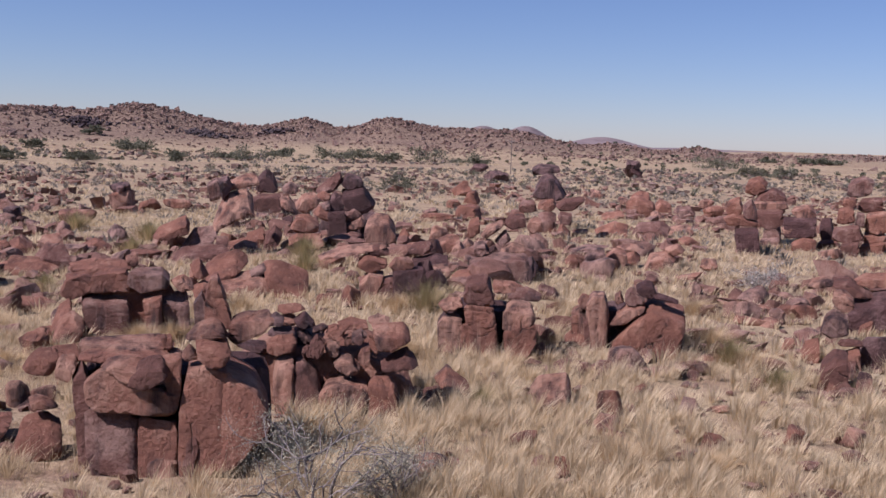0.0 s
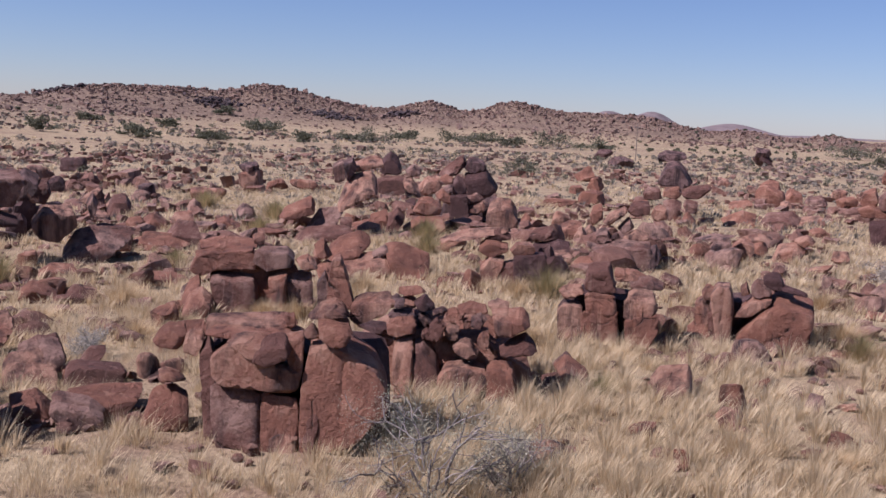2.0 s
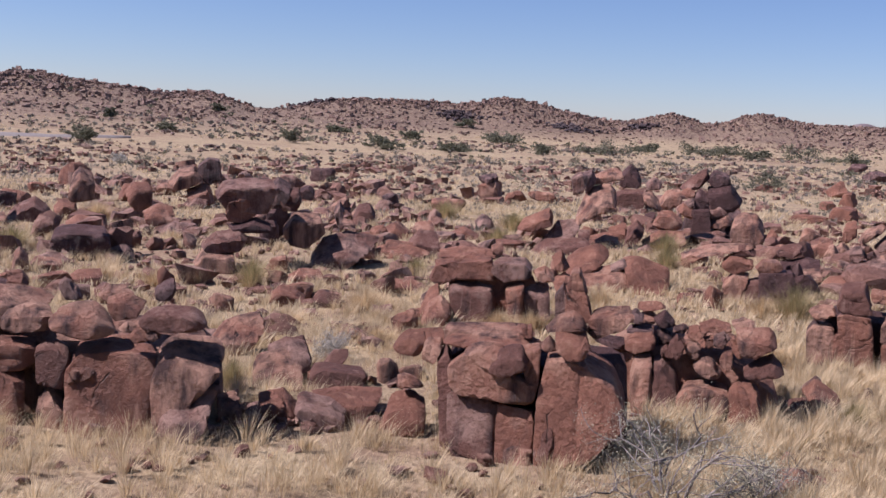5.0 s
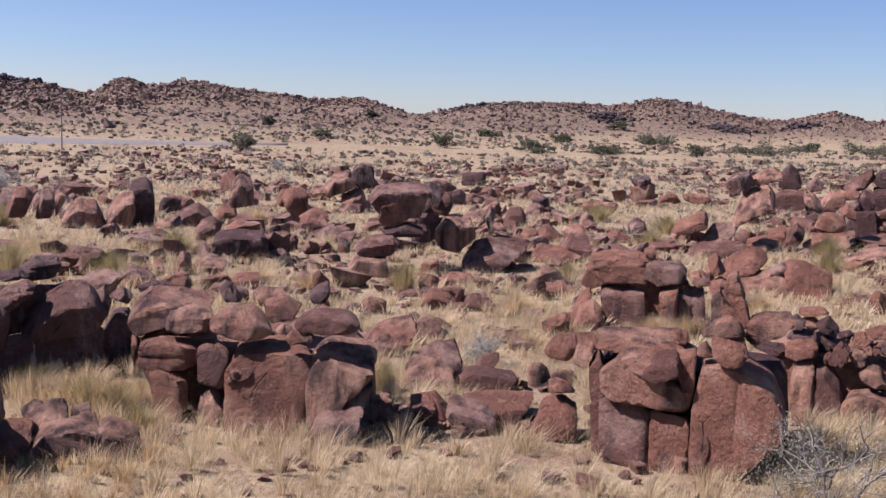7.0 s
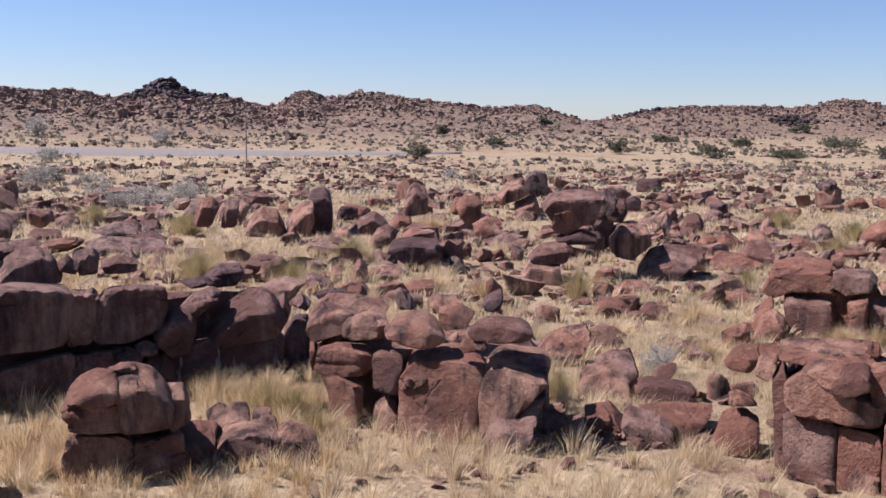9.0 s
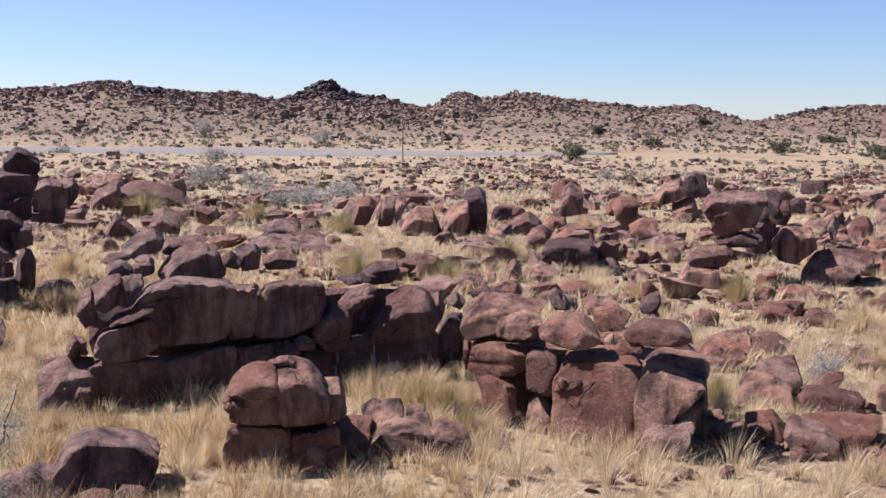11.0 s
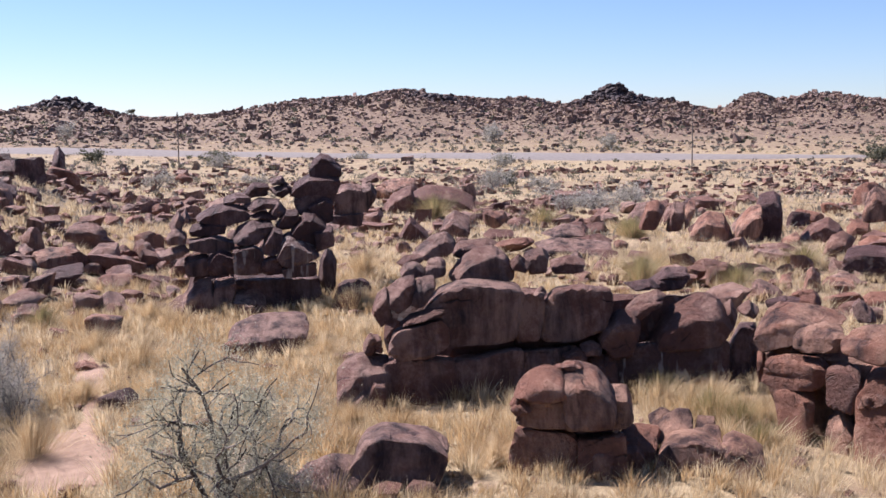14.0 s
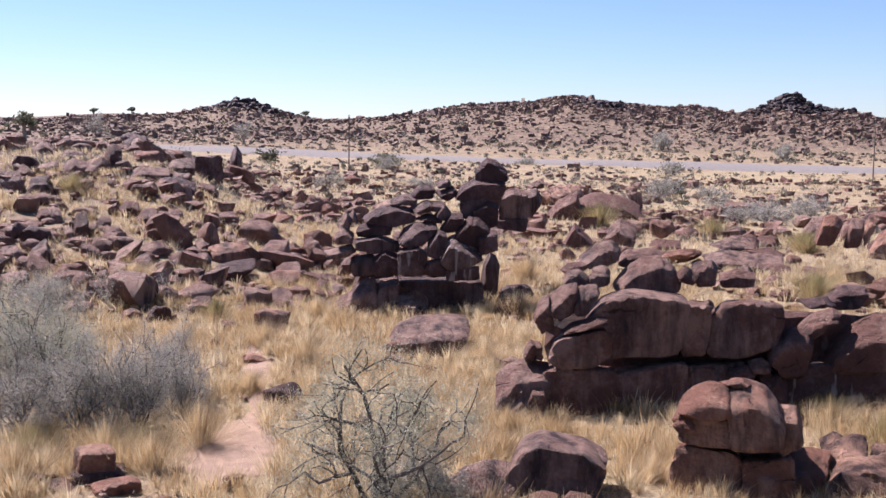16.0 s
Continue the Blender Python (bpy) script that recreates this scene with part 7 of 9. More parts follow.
jointed(-49.36, 15.19, 0.47, 0.60, 73, 6, [(-.38,.08),(.13,-.33),(.38,.07),(.13,.33)], 0.35, tone=3, keen=57)
jointed(-47.39, 16.84, 0.38, 0.84, 71, 6, [(-.66,-.20),(-.16,-.37),(.66,-.20),(.58,.37),(-.04,.32)], 0.35, tone=3, keen=57)
jointed(-51.03, 18.27, 0.48, 0.68, 71, 6, [(-.33,.07),(-.20,-.48),(.28,-.34),(.33,.40),(-.07,.48)], 0.35, tone=3, keen=57)
jointed(-64.38, 23.46, 0.48, 0.88, 70, 5, [(-.42,-.15),(.09,-.64),(.42,-.14),(.08,.64)], 0.35, tone=3, keen=57)
jointed(-67.30, 23.09, 0.38, 0.81, 71, 4, [(-.53,.07),(-.18,-.43),(.53,-.25),(.17,.43)], 0.35, tone=3, keen=57)
jointed(-66.60, 21.85, 0.35, 0.73, 72, 5, [(-.43,.00),(-.09,-.42),(.43,-.06),(.26,.42)], 0.35, tone=3, keen=57)
jointed(-63.79, 18.89, 0.82, 0.69, 74, 4, [(-.41,-.02),(.24,-.40),(.41,.21),(-.08,.40)], 0.35, tone=3, keen=57)
jointed(-41.19, 13.98, 0.15, 0.67, 72, 8, [(-.53,-.18),(.21,-.29),(.53,.18),(-.00,.29)], 0.35, tone=3, keen=57)
jointed(-17.42, 37.04, 0.03, 0.82, 25, 8, [(-.65,.05),(-.34,-.36),(.65,-.03),(.64,.32),(-.16,.36)], 0.35, keen=57)
jointed(-15.59, 31.97, 0.16, 0.83, 26, 9, [(-.56,.07),(-.38,-.43),(.39,-.41),(.56,.09),(.29,.26),(-.22,.43)], 0.35, keen=57)
jointed(-14.70, 33.07, 0.03, 0.67, 24, 9, [(-.44,.20),(-.34,-.35),(.36,-.30),(.44,.22),(-.18,.35)], 0.35, keen=57)
jointed(-24.34, 59.44, 0.32, 1.15, 22, 5, [(-.63,-.17),(-.39,-.73),(.43,-.60),(.63,.20),(.29,.73),(-.34,.64)], 0.35, tone=3, keen=57)
jointed(-24.24, 55.76, 0.04, 0.83, 24, 6, [(-.62,.06),(-.32,-.38),(.57,-.26),(.62,.26),(-.19,.38)], 0.35, keen=57)
jointed(-18.75, 53.74, 0.27, 1.01, 19, 6, [(-.57,-.06),(-.13,-.62),(.57,-.30),(.54,.62),(-.45,.52)], 0.35, keen=57)
jointed(-20.26, 54.31, 0.21, 0.86, 20, 6, [(-.51,.14),(.23,-.50),(.51,.03),(-.09,.50)], 0.35, keen=57)
jointed(-18.54, 42.57, 1.87, 0.61, 24, 5, [(-.23,.21),(.01,-.56),(.23,.18),(.03,.56)], 0.35, tone=3, keen=57)
jointed(-25.66, 38.86, 2.38, 0.93, 34, 4, [(-.52,.13),(-.10,-.58),(.48,-.39),(.52,.55),(-.21,.58)], 0.35, keen=57)
jointed(-33.06, 51.57, 0.29, 1.20, 33, 5, [(-.97,.12),(-.55,-.52),(.83,-.28),(.97,.45),(-.15,.52)], 0.35, keen=57)
jointed(-33.57, 31.85, 2.31, 0.93, 47, 4, [(-.51,-.55),(.10,-.59),(.51,.27),(.21,.59),(-.20,.49)], 0.35, keen=57)
jointed(-32.90, 32.44, 2.23, 0.75, 46, 4, [(-.34,-.57),(.23,-.51),(.34,.47),(-.07,.57)], 0.35, tone=3, keen=57)
jointed(-32.45, 32.80, 2.34, 0.62, 45, 4, [(-.23,.14),(-.13,-.58),(.22,.14),(.23,.53),(-.02,.58)], 0.35, keen=57)
jointed(-40.94, 42.83, 0.67, 1.53, 44, 5, [(-.96,-.56),(-.44,-.85),(.77,-.65),(.96,.01),(.65,.71),(-.16,.85),(-.69,.42)], 0.35, keen=57)
jointed(-39.42, 43.81, 0.80, 1.47, 42, 5, [(-.72,-.81),(-.32,-.95),(.36,-1.04),(.72,-.09),(.64,1.04),(.10,.89),(-.44,.32)], 0.35, keen=57)
jointed(-37.56, 47.33, 0.45, 1.61, 39, 5, [(-1.22,-.45),(-.93,-.74),(.07,-.73),(1.22,-.43),(.78,.31),(.21,.74),(-.65,.29)], 0.35, tone=3, keen=57)
jointed(-37.15, 49.57, 0.36, 1.06, 37, 5, [(-.60,.10),(.00,-.65),(.60,-.04),(.44,.57),(-.15,.65)], 0.35, keen=57)
jointed(-27.29, 37.43, 2.85, 0.98, 36, 4, [(-.48,-.58),(-.26,-.69),(.48,-.61),(.47,.43),(-.04,.69),(-.37,.32)], 0.35, keen=57)
jointed(-33.47, 46.30, 0.16, 1.14, 36, 6, [(-.97,.04),(.14,-.47),(.97,-.08),(.69,.34),(-.42,.47)], 0.35, keen=57)
jointed(-26.15, 30.15, 0.25, 0.77, 41, 8, [(-.49,.32),(-.35,-.41),(.40,-.42),(.49,.06),(-.25,.42)], 0.35, tone=3, keen=57)
jointed(-27.07, 32.10, 0.17, 0.56, 40, 8, [(-.27,-.01),(-.07,-.40),(.27,-.26),(.23,.40),(-.07,.40)], 0.35, keen=57)
jointed(-26.52, 32.90, 0.31, 0.69, 39, 8, [(-.30,-.33),(-.00,-.54),(.30,-.33),(.26,.23),(-.00,.54),(-.20,.33)], 0.35, keen=57)
jointed(-26.16, 33.76, 0.08, 0.81, 38, 8, [(-.61,-.01),(-.10,-.37),(.61,-.01),(.51,.31),(-.31,.37)], 0.35, keen=57)
jointed(-35.21, 41.14, 0.13, 1.00, 41, 6, [(-.91,-.34),(.40,-.34),(.91,.08),(.28,.34),(-.61,.26)], 0.35, tone=3, keen=57)
jointed(-37.11, 44.33, 0.20, 0.79, 40, 6, [(-.48,.03),(-.21,-.46),(.48,-.26),(.34,.46)], 0.35, keen=57)
jointed(-22.98, 31.70, 0.13, 0.80, 36, 9, [(-.57,.05),(-.38,-.39),(.48,-.29),(.57,.39),(-.19,.34)], 0.35, keen=57)
jointed(-22.40, 29.17, -0.02, 0.41, 38, 9, [(-.22,-.16),(.13,-.26),(.22,.17),(-.05,.26)], 0.35, keen=57)
jointed(-26.31, 38.69, 0.02, 0.80, 34, 7, [(-.52,.19),(-.28,-.43),(.41,-.42),(.52,.08),(.17,.43)], 0.35, tone=3, keen=57)
jointed(-23.61, 54.70, 0.06, 0.96, 23, 6, [(-.67,.01),(-.06,-.48),(.67,-.00),(.51,.41),(-.09,.48)], 0.35, keen=57)
jointed(-20.09, 53.42, 0.20, 0.98, 21, 6, [(-.64,.07),(.37,-.52),(.64,-.02),(-.09,.52)], 0.35, keen=57)
jointed(-16.91, 55.09, 0.17, 0.97, 17, 6, [(-.78,.04),(-.06,-.42),(.78,-.03),(-.09,.42)], 0.35, keen=57)
jointed(-16.88, 58.67, 0.43, 0.97, 16, 5, [(-.57,.10),(-.25,-.57),(.57,-.36),(.31,.29),(-.15,.57)], 0.35, tone=3, keen=57)
jointed(-14.93, 39.73, 0.18, 0.60, 21, 8, [(-.32,-.30),(-.10,-.39),(.32,-.27),(.30,.37),(-.13,.39)], 0.35, keen=57)
jointed(-9.42, 44.07, 0.34, 0.84, 12, 7, [(-.43,.01),(-.19,-.57),(.43,-.31),(.19,.27),(-.29,.57)], 0.35, keen=57)
jointed(-8.59, 25.73, 0.30, 0.52, 18, 12, [(-.23,-.34),(.07,-.41),(.23,.01),(.19,.41),(-.14,.41)], 0.35, keen=57)
jointed(-10.91, 30.51, 0.15, 0.47, 20, 10, [(-.23,-.22),(-.03,-.33),(.20,.01),(.23,.33),(-.03,.33)], 0.35, keen=57)
jointed(-10.07, 30.28, 0.40, 0.81, 18, 10, [(-.39,.11),(-.39,-.50),(.10,-.58),(.32,-.12),(.39,.35),(.09,.58),(-.22,.43)], 0.35, keen=57)
jointed(-11.60, 33.85, 0.19, 0.56, 19, 9, [(-.25,-.43),(-.05,-.43),(.25,.16),(.25,.43),(-.17,.16)], 0.35, tone=3, keen=57)
jointed(-14.44, 32.40, 0.07, 0.68, 24, 9, [(-.45,.11),(-.37,-.25),(.02,-.36),(.45,-.23),(.42,.26),(-.22,.36)], 0.35, tone=3, keen=57)
jointed(-13.20, 36.12, 0.16, 0.84, 20, 9, [(-.76,.07),(-.14,-.23),(.31,-.31),(.76,.10),(.31,.29),(-.50,.31)], 0.5, keen=57)
jointed(2.89, 30.52, 0.19, 0.36, -5, 11, [(-.19,-.23),(.19,-.23),(.17,.22),(-.13,.23)], 0.3, keen=57)
jointed(4.10, 32.02, 0.23, 0.54, -7, 10, [(-.32,-.02),(-.15,-.32),(.32,-.20),(.30,.27),(-.18,.32)], 0.4, keen=57)
jointed(3.68, 30.75, 0.12, 0.40, -7, 11, [(-.26,-.17),(.20,-.21),(.26,.21),(-.12,.21)], 0.4, tone=3, keen=57)
jointed(0.75, 29.67, 0.27, 0.49, -1, 11, [(-.30,.04),(-.14,-.28),(.30,.00),(.21,.22),(-.16,.28)], 0.4, keen=57)
jointed(4.14, 42.39, 0.29, 0.82, -6, 8, [(-.63,-.24),(.63,-.36),(.29,.19),(-.24,.36)], 0.4, tone=3, keen=57)
jointed(0.29, 25.98, 0.35, 0.60, -1, 12, [(-.33,.06),(-.12,-.30),(.21,-.38),(.33,.04),(-.02,.38)], 0.4, tone=3, keen=57)
jointed(3.59, 22.57, 0.23, 0.51, -9, 14, [(-.31,.05),(-.02,-.29),(.31,.00),(.18,.21),(-.16,.29)], 0.5, keen=57)
jointed(5.66, 24.48, 0.19, 0.44, -13, 13, [(-.23,-.19),(.01,-.28),(.23,.02),(.16,.25),(-.14,.28)], 0.5, tone=3, keen=57)
jointed(11.14, 37.47, 0.10, 0.56, -17, 9, [(-.38,.03),(-.11,-.28),(.32,-.20),(.38,.25),(-.05,.28)], 0.6, keen=57)
jointed(-8.85, 19.79, 0.21, 0.77, 24, 15, [(-.49,.33),(-.44,-.03),(-.20,-.42),(.39,-.40),(.49,.07),(.19,.29),(-.34,.42)], 0.35, tone=3, keen=57)
jointed(-8.87, 21.14, 0.13, 0.75, 23, 14, [(-.63,.01),(-.32,-.31),(-.01,-.27),(.58,.07),(.63,.29),(.10,.31),(-.53,.23)], 0.45, keen=57)
jointed(-9.61, 22.30, 0.25, 0.81, 23, 13, [(-.61,-.24),(-.22,-.37),(.33,-.34),(.61,.11),(.55,.29),(-.34,.37),(-.55,.32)], 0.3, tone=3, keen=57)
jointed(-10.89, 24.83, 0.08, 0.54, 24, 12, [(-.39,-.19),(-.14,-.26),(.39,.00),(.35,.26),(-.08,.14)], 0.4, keen=57)
jointed(-10.92, 23.14, 0.39, 0.68, 25, 12, [(-.28,-.04),(-.06,-.56),(.28,-.06),(.17,.31),(.06,.56),(-.28,.45)], 0.35, tone=3, keen=57)
jointed(-9.43, 26.23, 0.31, 0.67, 20, 12, [(-.36,-.36),(-.10,-.43),(.34,-.30),(.36,.26),(.03,.43),(-.23,.20)], 0.35, keen=57)
jointed(-18.79, 44.95, 0.31, 1.33, 23, 7, [(-.88,-.35),(-.55,-.69),(.77,-.46),(.88,.28),(.55,.69),(-.66,.45)], 0.4, keen=57)
jointed(-16.84, 46.19, 0.17, 1.23, 20, 7, [(-1.07,-.26),(-.57,-.49),(1.03,-.09),(1.07,.20),(.33,.38),(-.92,.49)], 0.5, keen=57)











# loose boulders by the dry slope
rock(-0.20, 21.06, 0.08, 0.40, 0.34, 0.39, 1, turn=-19)
rock(0.01, 19.84, 0.13, 0.83, 0.49, 0.49, -0, turn=29)
rock(1.76, 21.56, 0.11, 0.57, 0.48, 0.45, -5, turn=15)
rock(7.40, 22.31, 0.16, 0.52, 0.44, 0.55, -18, turn=27)
rock(6.89, 22.82, 0.07, 0.58, 0.48, 0.32, -17, turn=-12)
rock(3.82, 23.81, 0.28, 0.63, 0.44, 0.94, -9, turn=-3)
rock(6.79, 21.60, 0.05, 0.36, 0.30, 0.30, -17, turn=-27)
rock(6.55, 25.17, 0.04, 0.52, 0.44, 0.27, -15, turn=-29)
rock(2.34, 19.69, 0.14, 0.31, 0.26, 0.50, -7, turn=-15)
rock(10.77, 37.63, 0.11, 1.44, 0.71, 0.54, -16, turn=22)
rock(4.90, 26.48, 0.10, 0.57, 0.48, 0.42, -10, turn=-20)
rock(8.55, 22.32, 0.15, 0.50, 0.42, 0.55, -21, turn=-15)
rock(5.58, 21.73, 0.13, 0.59, 0.50, 0.47, -14, turn=-26)

# middle ground of the first view
rock(2.06, 83.59, 0.49, 2.02, 1.70, 1.50, -1, turn=-18)
rock(1.20, 97.72, 0.30, 1.54, 1.30, 0.95, -1, turn=11)
rock(-0.27, 80.16, 0.27, 2.78, 1.38, 0.86, 0)
rock(17.07, 95.68, 0.74, 2.45, 2.06, 2.16, -10, turn=-14)
rock(24.05, 98.77, 0.38, 1.87, 1.57, 1.19, -14, turn=14)
rock(26.23, 110.98, 0.39, 1.56, 1.31, 1.21, -13, turn=-15)
rock(13.30, 54.87, 0.22, 0.89, 0.75, 0.74, -14, turn=-19)
rock(11.07, 50.25, 0.16, 1.62, 1.36, 0.58, -12, turn=-17)
rock(11.29, 61.86, 0.17, 1.19, 1.00, 0.60, -10, turn=6)
rock(15.34, 68.60, 0.19, 1.48, 1.24, 0.66, -13, turn=29)
rock(12.80, 40.64, 0.14, 0.76, 0.64, 0.50, -17, turn=23)
rock(10.73, 41.88, 0.12, 0.82, 0.69, 0.46, -14, turn=-15)
rock(11.54, 40.40, 0.13, 1.10, 0.66, 0.49, -16, turn=7)
rock(13.02, 39.39, 0.22, 1.00, 0.60, 0.72, -18, turn=25)
rock(22.07, 62.91, 0.23, 1.40, 1.18, 0.75, -19, turn=-24)
rock(35.19, 206.54, 0.75, 3.74, 3.15, 2.21, -10, turn=21, tone=1)
rock(35.06, 206.20, 2.24, 2.85, 2.41, 2.14, -10, tone=1, blocky=.7)
rock(2.16, 117.38, 0.71, 2.22, 1.87, 2.11, -1, turn=17)
rock(2.78, 101.81, 0.58, 1.60, 1.35, 1.72, -2, turn=-11)
rock(0.04, 63.08, 0.45, 1.32, 0.79, 1.38, -0, turn=8)
rock(-1.88, 61.14, 0.42, 0.77, 0.77, 1.30, 2)
rock(-0.83, 58.62, 0.21, 1.85, 1.10, 0.70, 1, turn=-24)
rock(-3.97, 39.05, 0.17, 0.62, 0.52, 0.60, 6, turn=16)
rock(-3.01, 38.58, 0.33, 0.73, 0.62, 1.04, 4, turn=19)
rock(-4.82, 49.96, 0.28, 1.21, 1.02, 0.90, 6)
rock(6.45, 202.45, 0.73, 3.83, 3.23, 2.17, -2, turn=-7, tone=1)
rock(8.02, 166.36, 0.67, 3.84, 3.24, 1.98, -3, turn=27, tone=1)




# boulders between the bench and the pillar
rock(-8.98, 23.69, 0.13, 0.52, 0.44, 0.79, 21, turn=23)
rock(-8.64, 24.28, 0.04, 0.61, 0.52, 0.52, 20)
rock(-10.67, 29.39, 0.20, 0.84, 0.71, 0.92, 20, turn=28)
rock(-10.33, 19.09, -0.05, 0.63, 0.37, 0.34, 29)
rock(-8.16, 20.98, -0.08, 0.46, 0.39, 0.27, 21, turn=23)
rock(-10.42, 21.79, -0.04, 0.55, 0.46, 0.31, 26)


# slabs behind the pillar
rock(-9.06, 39.93, 0.52, 0.81, 0.68, 0.51, 13, turn=-19)


# boulders scattered on the middle ground
rock(-40.03, 60.29, 0.47, 2.11, 1.78, 1.53, 34, turn=-12)
rock(-36.28, 56.17, 0.34, 1.60, 1.35, 1.19, 33)
rock(-41.54, 91.47, 0.49, 2.31, 1.94, 1.55, 24, turn=-26, tone=1)
rock(-27.15, 61.88, 0.43, 1.83, 1.54, 1.43, 24, turn=5)
rock(-20.54, 52.37, 0.21, 1.05, 0.89, 0.80, 21, turn=24)
rock(-17.75, 35.56, 0.14, 0.78, 0.66, 0.67, 27, turn=-15)
rock(-15.71, 33.07, 0.17, 0.95, 0.80, 0.78, 25, turn=12, worn=9)
rock(-19.30, 38.62, 0.17, 0.85, 0.72, 0.78, 27, turn=18)
rock(-41.94, 50.73, 0.39, 1.30, 1.10, 1.32, 40, turn=5, tone=1)
rock(-54.67, 55.20, 0.35, 1.30, 1.10, 1.17, 45, turn=14, tone=1)
rock(-50.26, 68.14, 0.71, 2.39, 2.01, 2.18, 36, turn=29)
rock(-47.21, 60.30, 0.32, 1.44, 1.21, 1.08, 38, turn=-12)
rock(-42.63, 52.29, 0.40, 1.90, 1.60, 1.33, 39, turn=-15)
rock(-24.25, 29.92, 0.17, 1.04, 0.87, 0.80, 39, turn=-4)
rock(-39.86, 35.79, 0.18, 0.78, 0.66, 0.74, 48, turn=-7)
rock(-23.52, 30.79, 0.13, 1.33, 0.92, 0.67, 38, turn=14)
rock(-24.28, 26.28, 0.09, 1.00, 0.84, 0.56, 43, turn=15)
rock(-19.87, 31.82, 0.30, 0.62, 0.62, 1.13, 32, turn=24)
rock(-16.76, 29.94, 0.14, 0.71, 0.60, 0.70, 29)
rock(-23.66, 83.02, 0.59, 1.98, 1.67, 1.83, 16, turn=-6, blocky=.9)
rock(-23.75, 82.84, 1.58, 1.62, 1.37, 0.95, 16, turn=25, tone=1)
rock(-21.70, 83.37, 0.33, 1.80, 1.52, 1.09, 15, turn=23)
rock(-11.13, 58.33, 0.28, 0.93, 0.78, 1.03, 11, turn=-29)
rock(-14.45, 47.10, 0.15, 1.54, 0.91, 0.69, 17, turn=17)
rock(-13.79, 51.72, 0.13, 1.78, 1.06, 0.61, 15, turn=3)
rock(-26.55, 69.39, 0.37, 1.16, 0.98, 1.24, 21, tone=1)
rock(-22.96, 70.76, 0.30, 2.33, 1.38, 1.04, 18, turn=-16)
rock(-19.97, 85.06, 0.31, 2.28, 1.36, 1.06, 13, turn=9)
rock(-41.41, 66.31, 0.36, 1.63, 1.38, 1.21, 32, turn=5)
rock(-31.27, 45.95, 0.20, 1.16, 0.98, 0.79, 34, turn=27)
rock(-48.57, 52.52, 0.26, 1.12, 0.95, 0.92, 43, turn=-19)
rock(-36.52, 40.13, 0.23, 1.19, 1.00, 0.88, 42, turn=-23)



# slabs behind the wall
rock(-42.45, 29.05, 0.44, 1.70, 1.42, 0.93, 56, turn=24)
rock(-49.59, 35.48, 0.88, 1.26, 1.06, 1.00, 55, turn=-21)
rock(-63.04, 45.46, 0.22, 1.61, 1.36, 0.90, 54, turn=21, tone=1)
rock(-78.08, 46.07, 0.69, 3.58, 2.99, 2.19, 60, turn=27)
rock(-63.95, 35.93, 0.20, 1.60, 1.35, 0.86, 61, turn=-6)
rock(-44.59, 26.85, 0.19, 0.81, 0.68, 0.93, 59, turn=-25)
rock(-41.55, 30.84, 0.44, 1.92, 1.61, 0.80, 54, turn=-6)


# blocks near the camera
rock(-19.63, 2.93, 0.28, 0.70, 0.59, 0.56, 83, turn=8, worn=12, blocky=.9)
rock(-19.62, 2.99, -0.05, 0.99, 0.77, 0.49, 83, turn=-3, tone=1, blocky=.9)
rock(-19.20, 2.23, -0.07, 0.74, 0.62, 0.51, 85, turn=-5, blocky=.9)
rock(-18.77, 3.14, -0.06, 0.85, 0.71, 0.63, 82, turn=10, blocky=.9)

# boulders on the open slope
rock(-27.58, 11.50, 0.05, 0.64, 0.54, 0.74, 68, turn=-18)
rock(-23.97, 7.45, 0.01, 0.89, 0.75, 0.73, 74, turn=-7, tone=1)
rock(-32.49, 9.59, 0.16, 1.11, 0.93, 0.89, 74)
rock(-28.16, 7.95, -0.05, 0.75, 0.52, 0.44, 75, turn=7)
rock(-34.12, 6.56, 0.28, 0.79, 0.66, 0.68, 80, turn=-6, tone=1)
rock(-34.18, 5.83, 0.27, 0.68, 0.57, 0.56, 81, turn=11)
rock(-32.71, 8.34, 0.06, 0.66, 0.55, 0.47, 77, turn=-29)
rock(-71.44, 16.23, 3.19, 2.21, 1.85, 2.06, 78, turn=10, tone=1, blocky=.95)
rock(-89.18, 22.75, 2.20, 2.59, 2.17, 1.72, 76, turn=-3)
rock(-62.85, 8.54, 3.73, 1.38, 1.16, 1.17, 83)
rock(-218.68, 35.00, 3.43, 5.10, 4.29, 2.94, 81, turn=-24, tone=1)
rock(-55.44, 6.11, 2.88, 1.10, 0.93, 1.15, 84, turn=-21, tone=1)
rock(-62.94, 4.83, 3.80, 1.31, 1.11, 1.14, 86, turn=14, tone=1)
rock(-68.43, 12.25, 3.91, 1.73, 1.46, 1.21, 80)
rock(-45.93, 4.03, 1.58, 1.24, 1.04, 0.98, 86, turn=-10, tone=1)
rock(-46.49, 8.55, 1.43, 0.88, 0.74, 0.77, 80, turn=16)
rock(-47.81, 9.85, 1.44, 0.91, 0.77, 0.86, 79, turn=-30)
rock(-58.07, 15.22, 1.22, 0.81, 0.68, 0.93, 76, turn=19)
rock(-44.43, 11.19, 0.78, 1.89, 1.31, 1.15, 77, turn=18, worn=20)
rock(-40.01, 8.53, 0.62, 0.89, 0.75, 0.62, 79, turn=-14)
rock(-38.39, 8.74, 0.42, 0.77, 0.65, 0.60, 78, turn=24)
rock(-34.97, 8.02, 0.21, 1.11, 0.66, 0.54, 78, turn=30)
rock(-40.81, 5.27, 0.91, 0.98, 0.82, 0.74, 83)
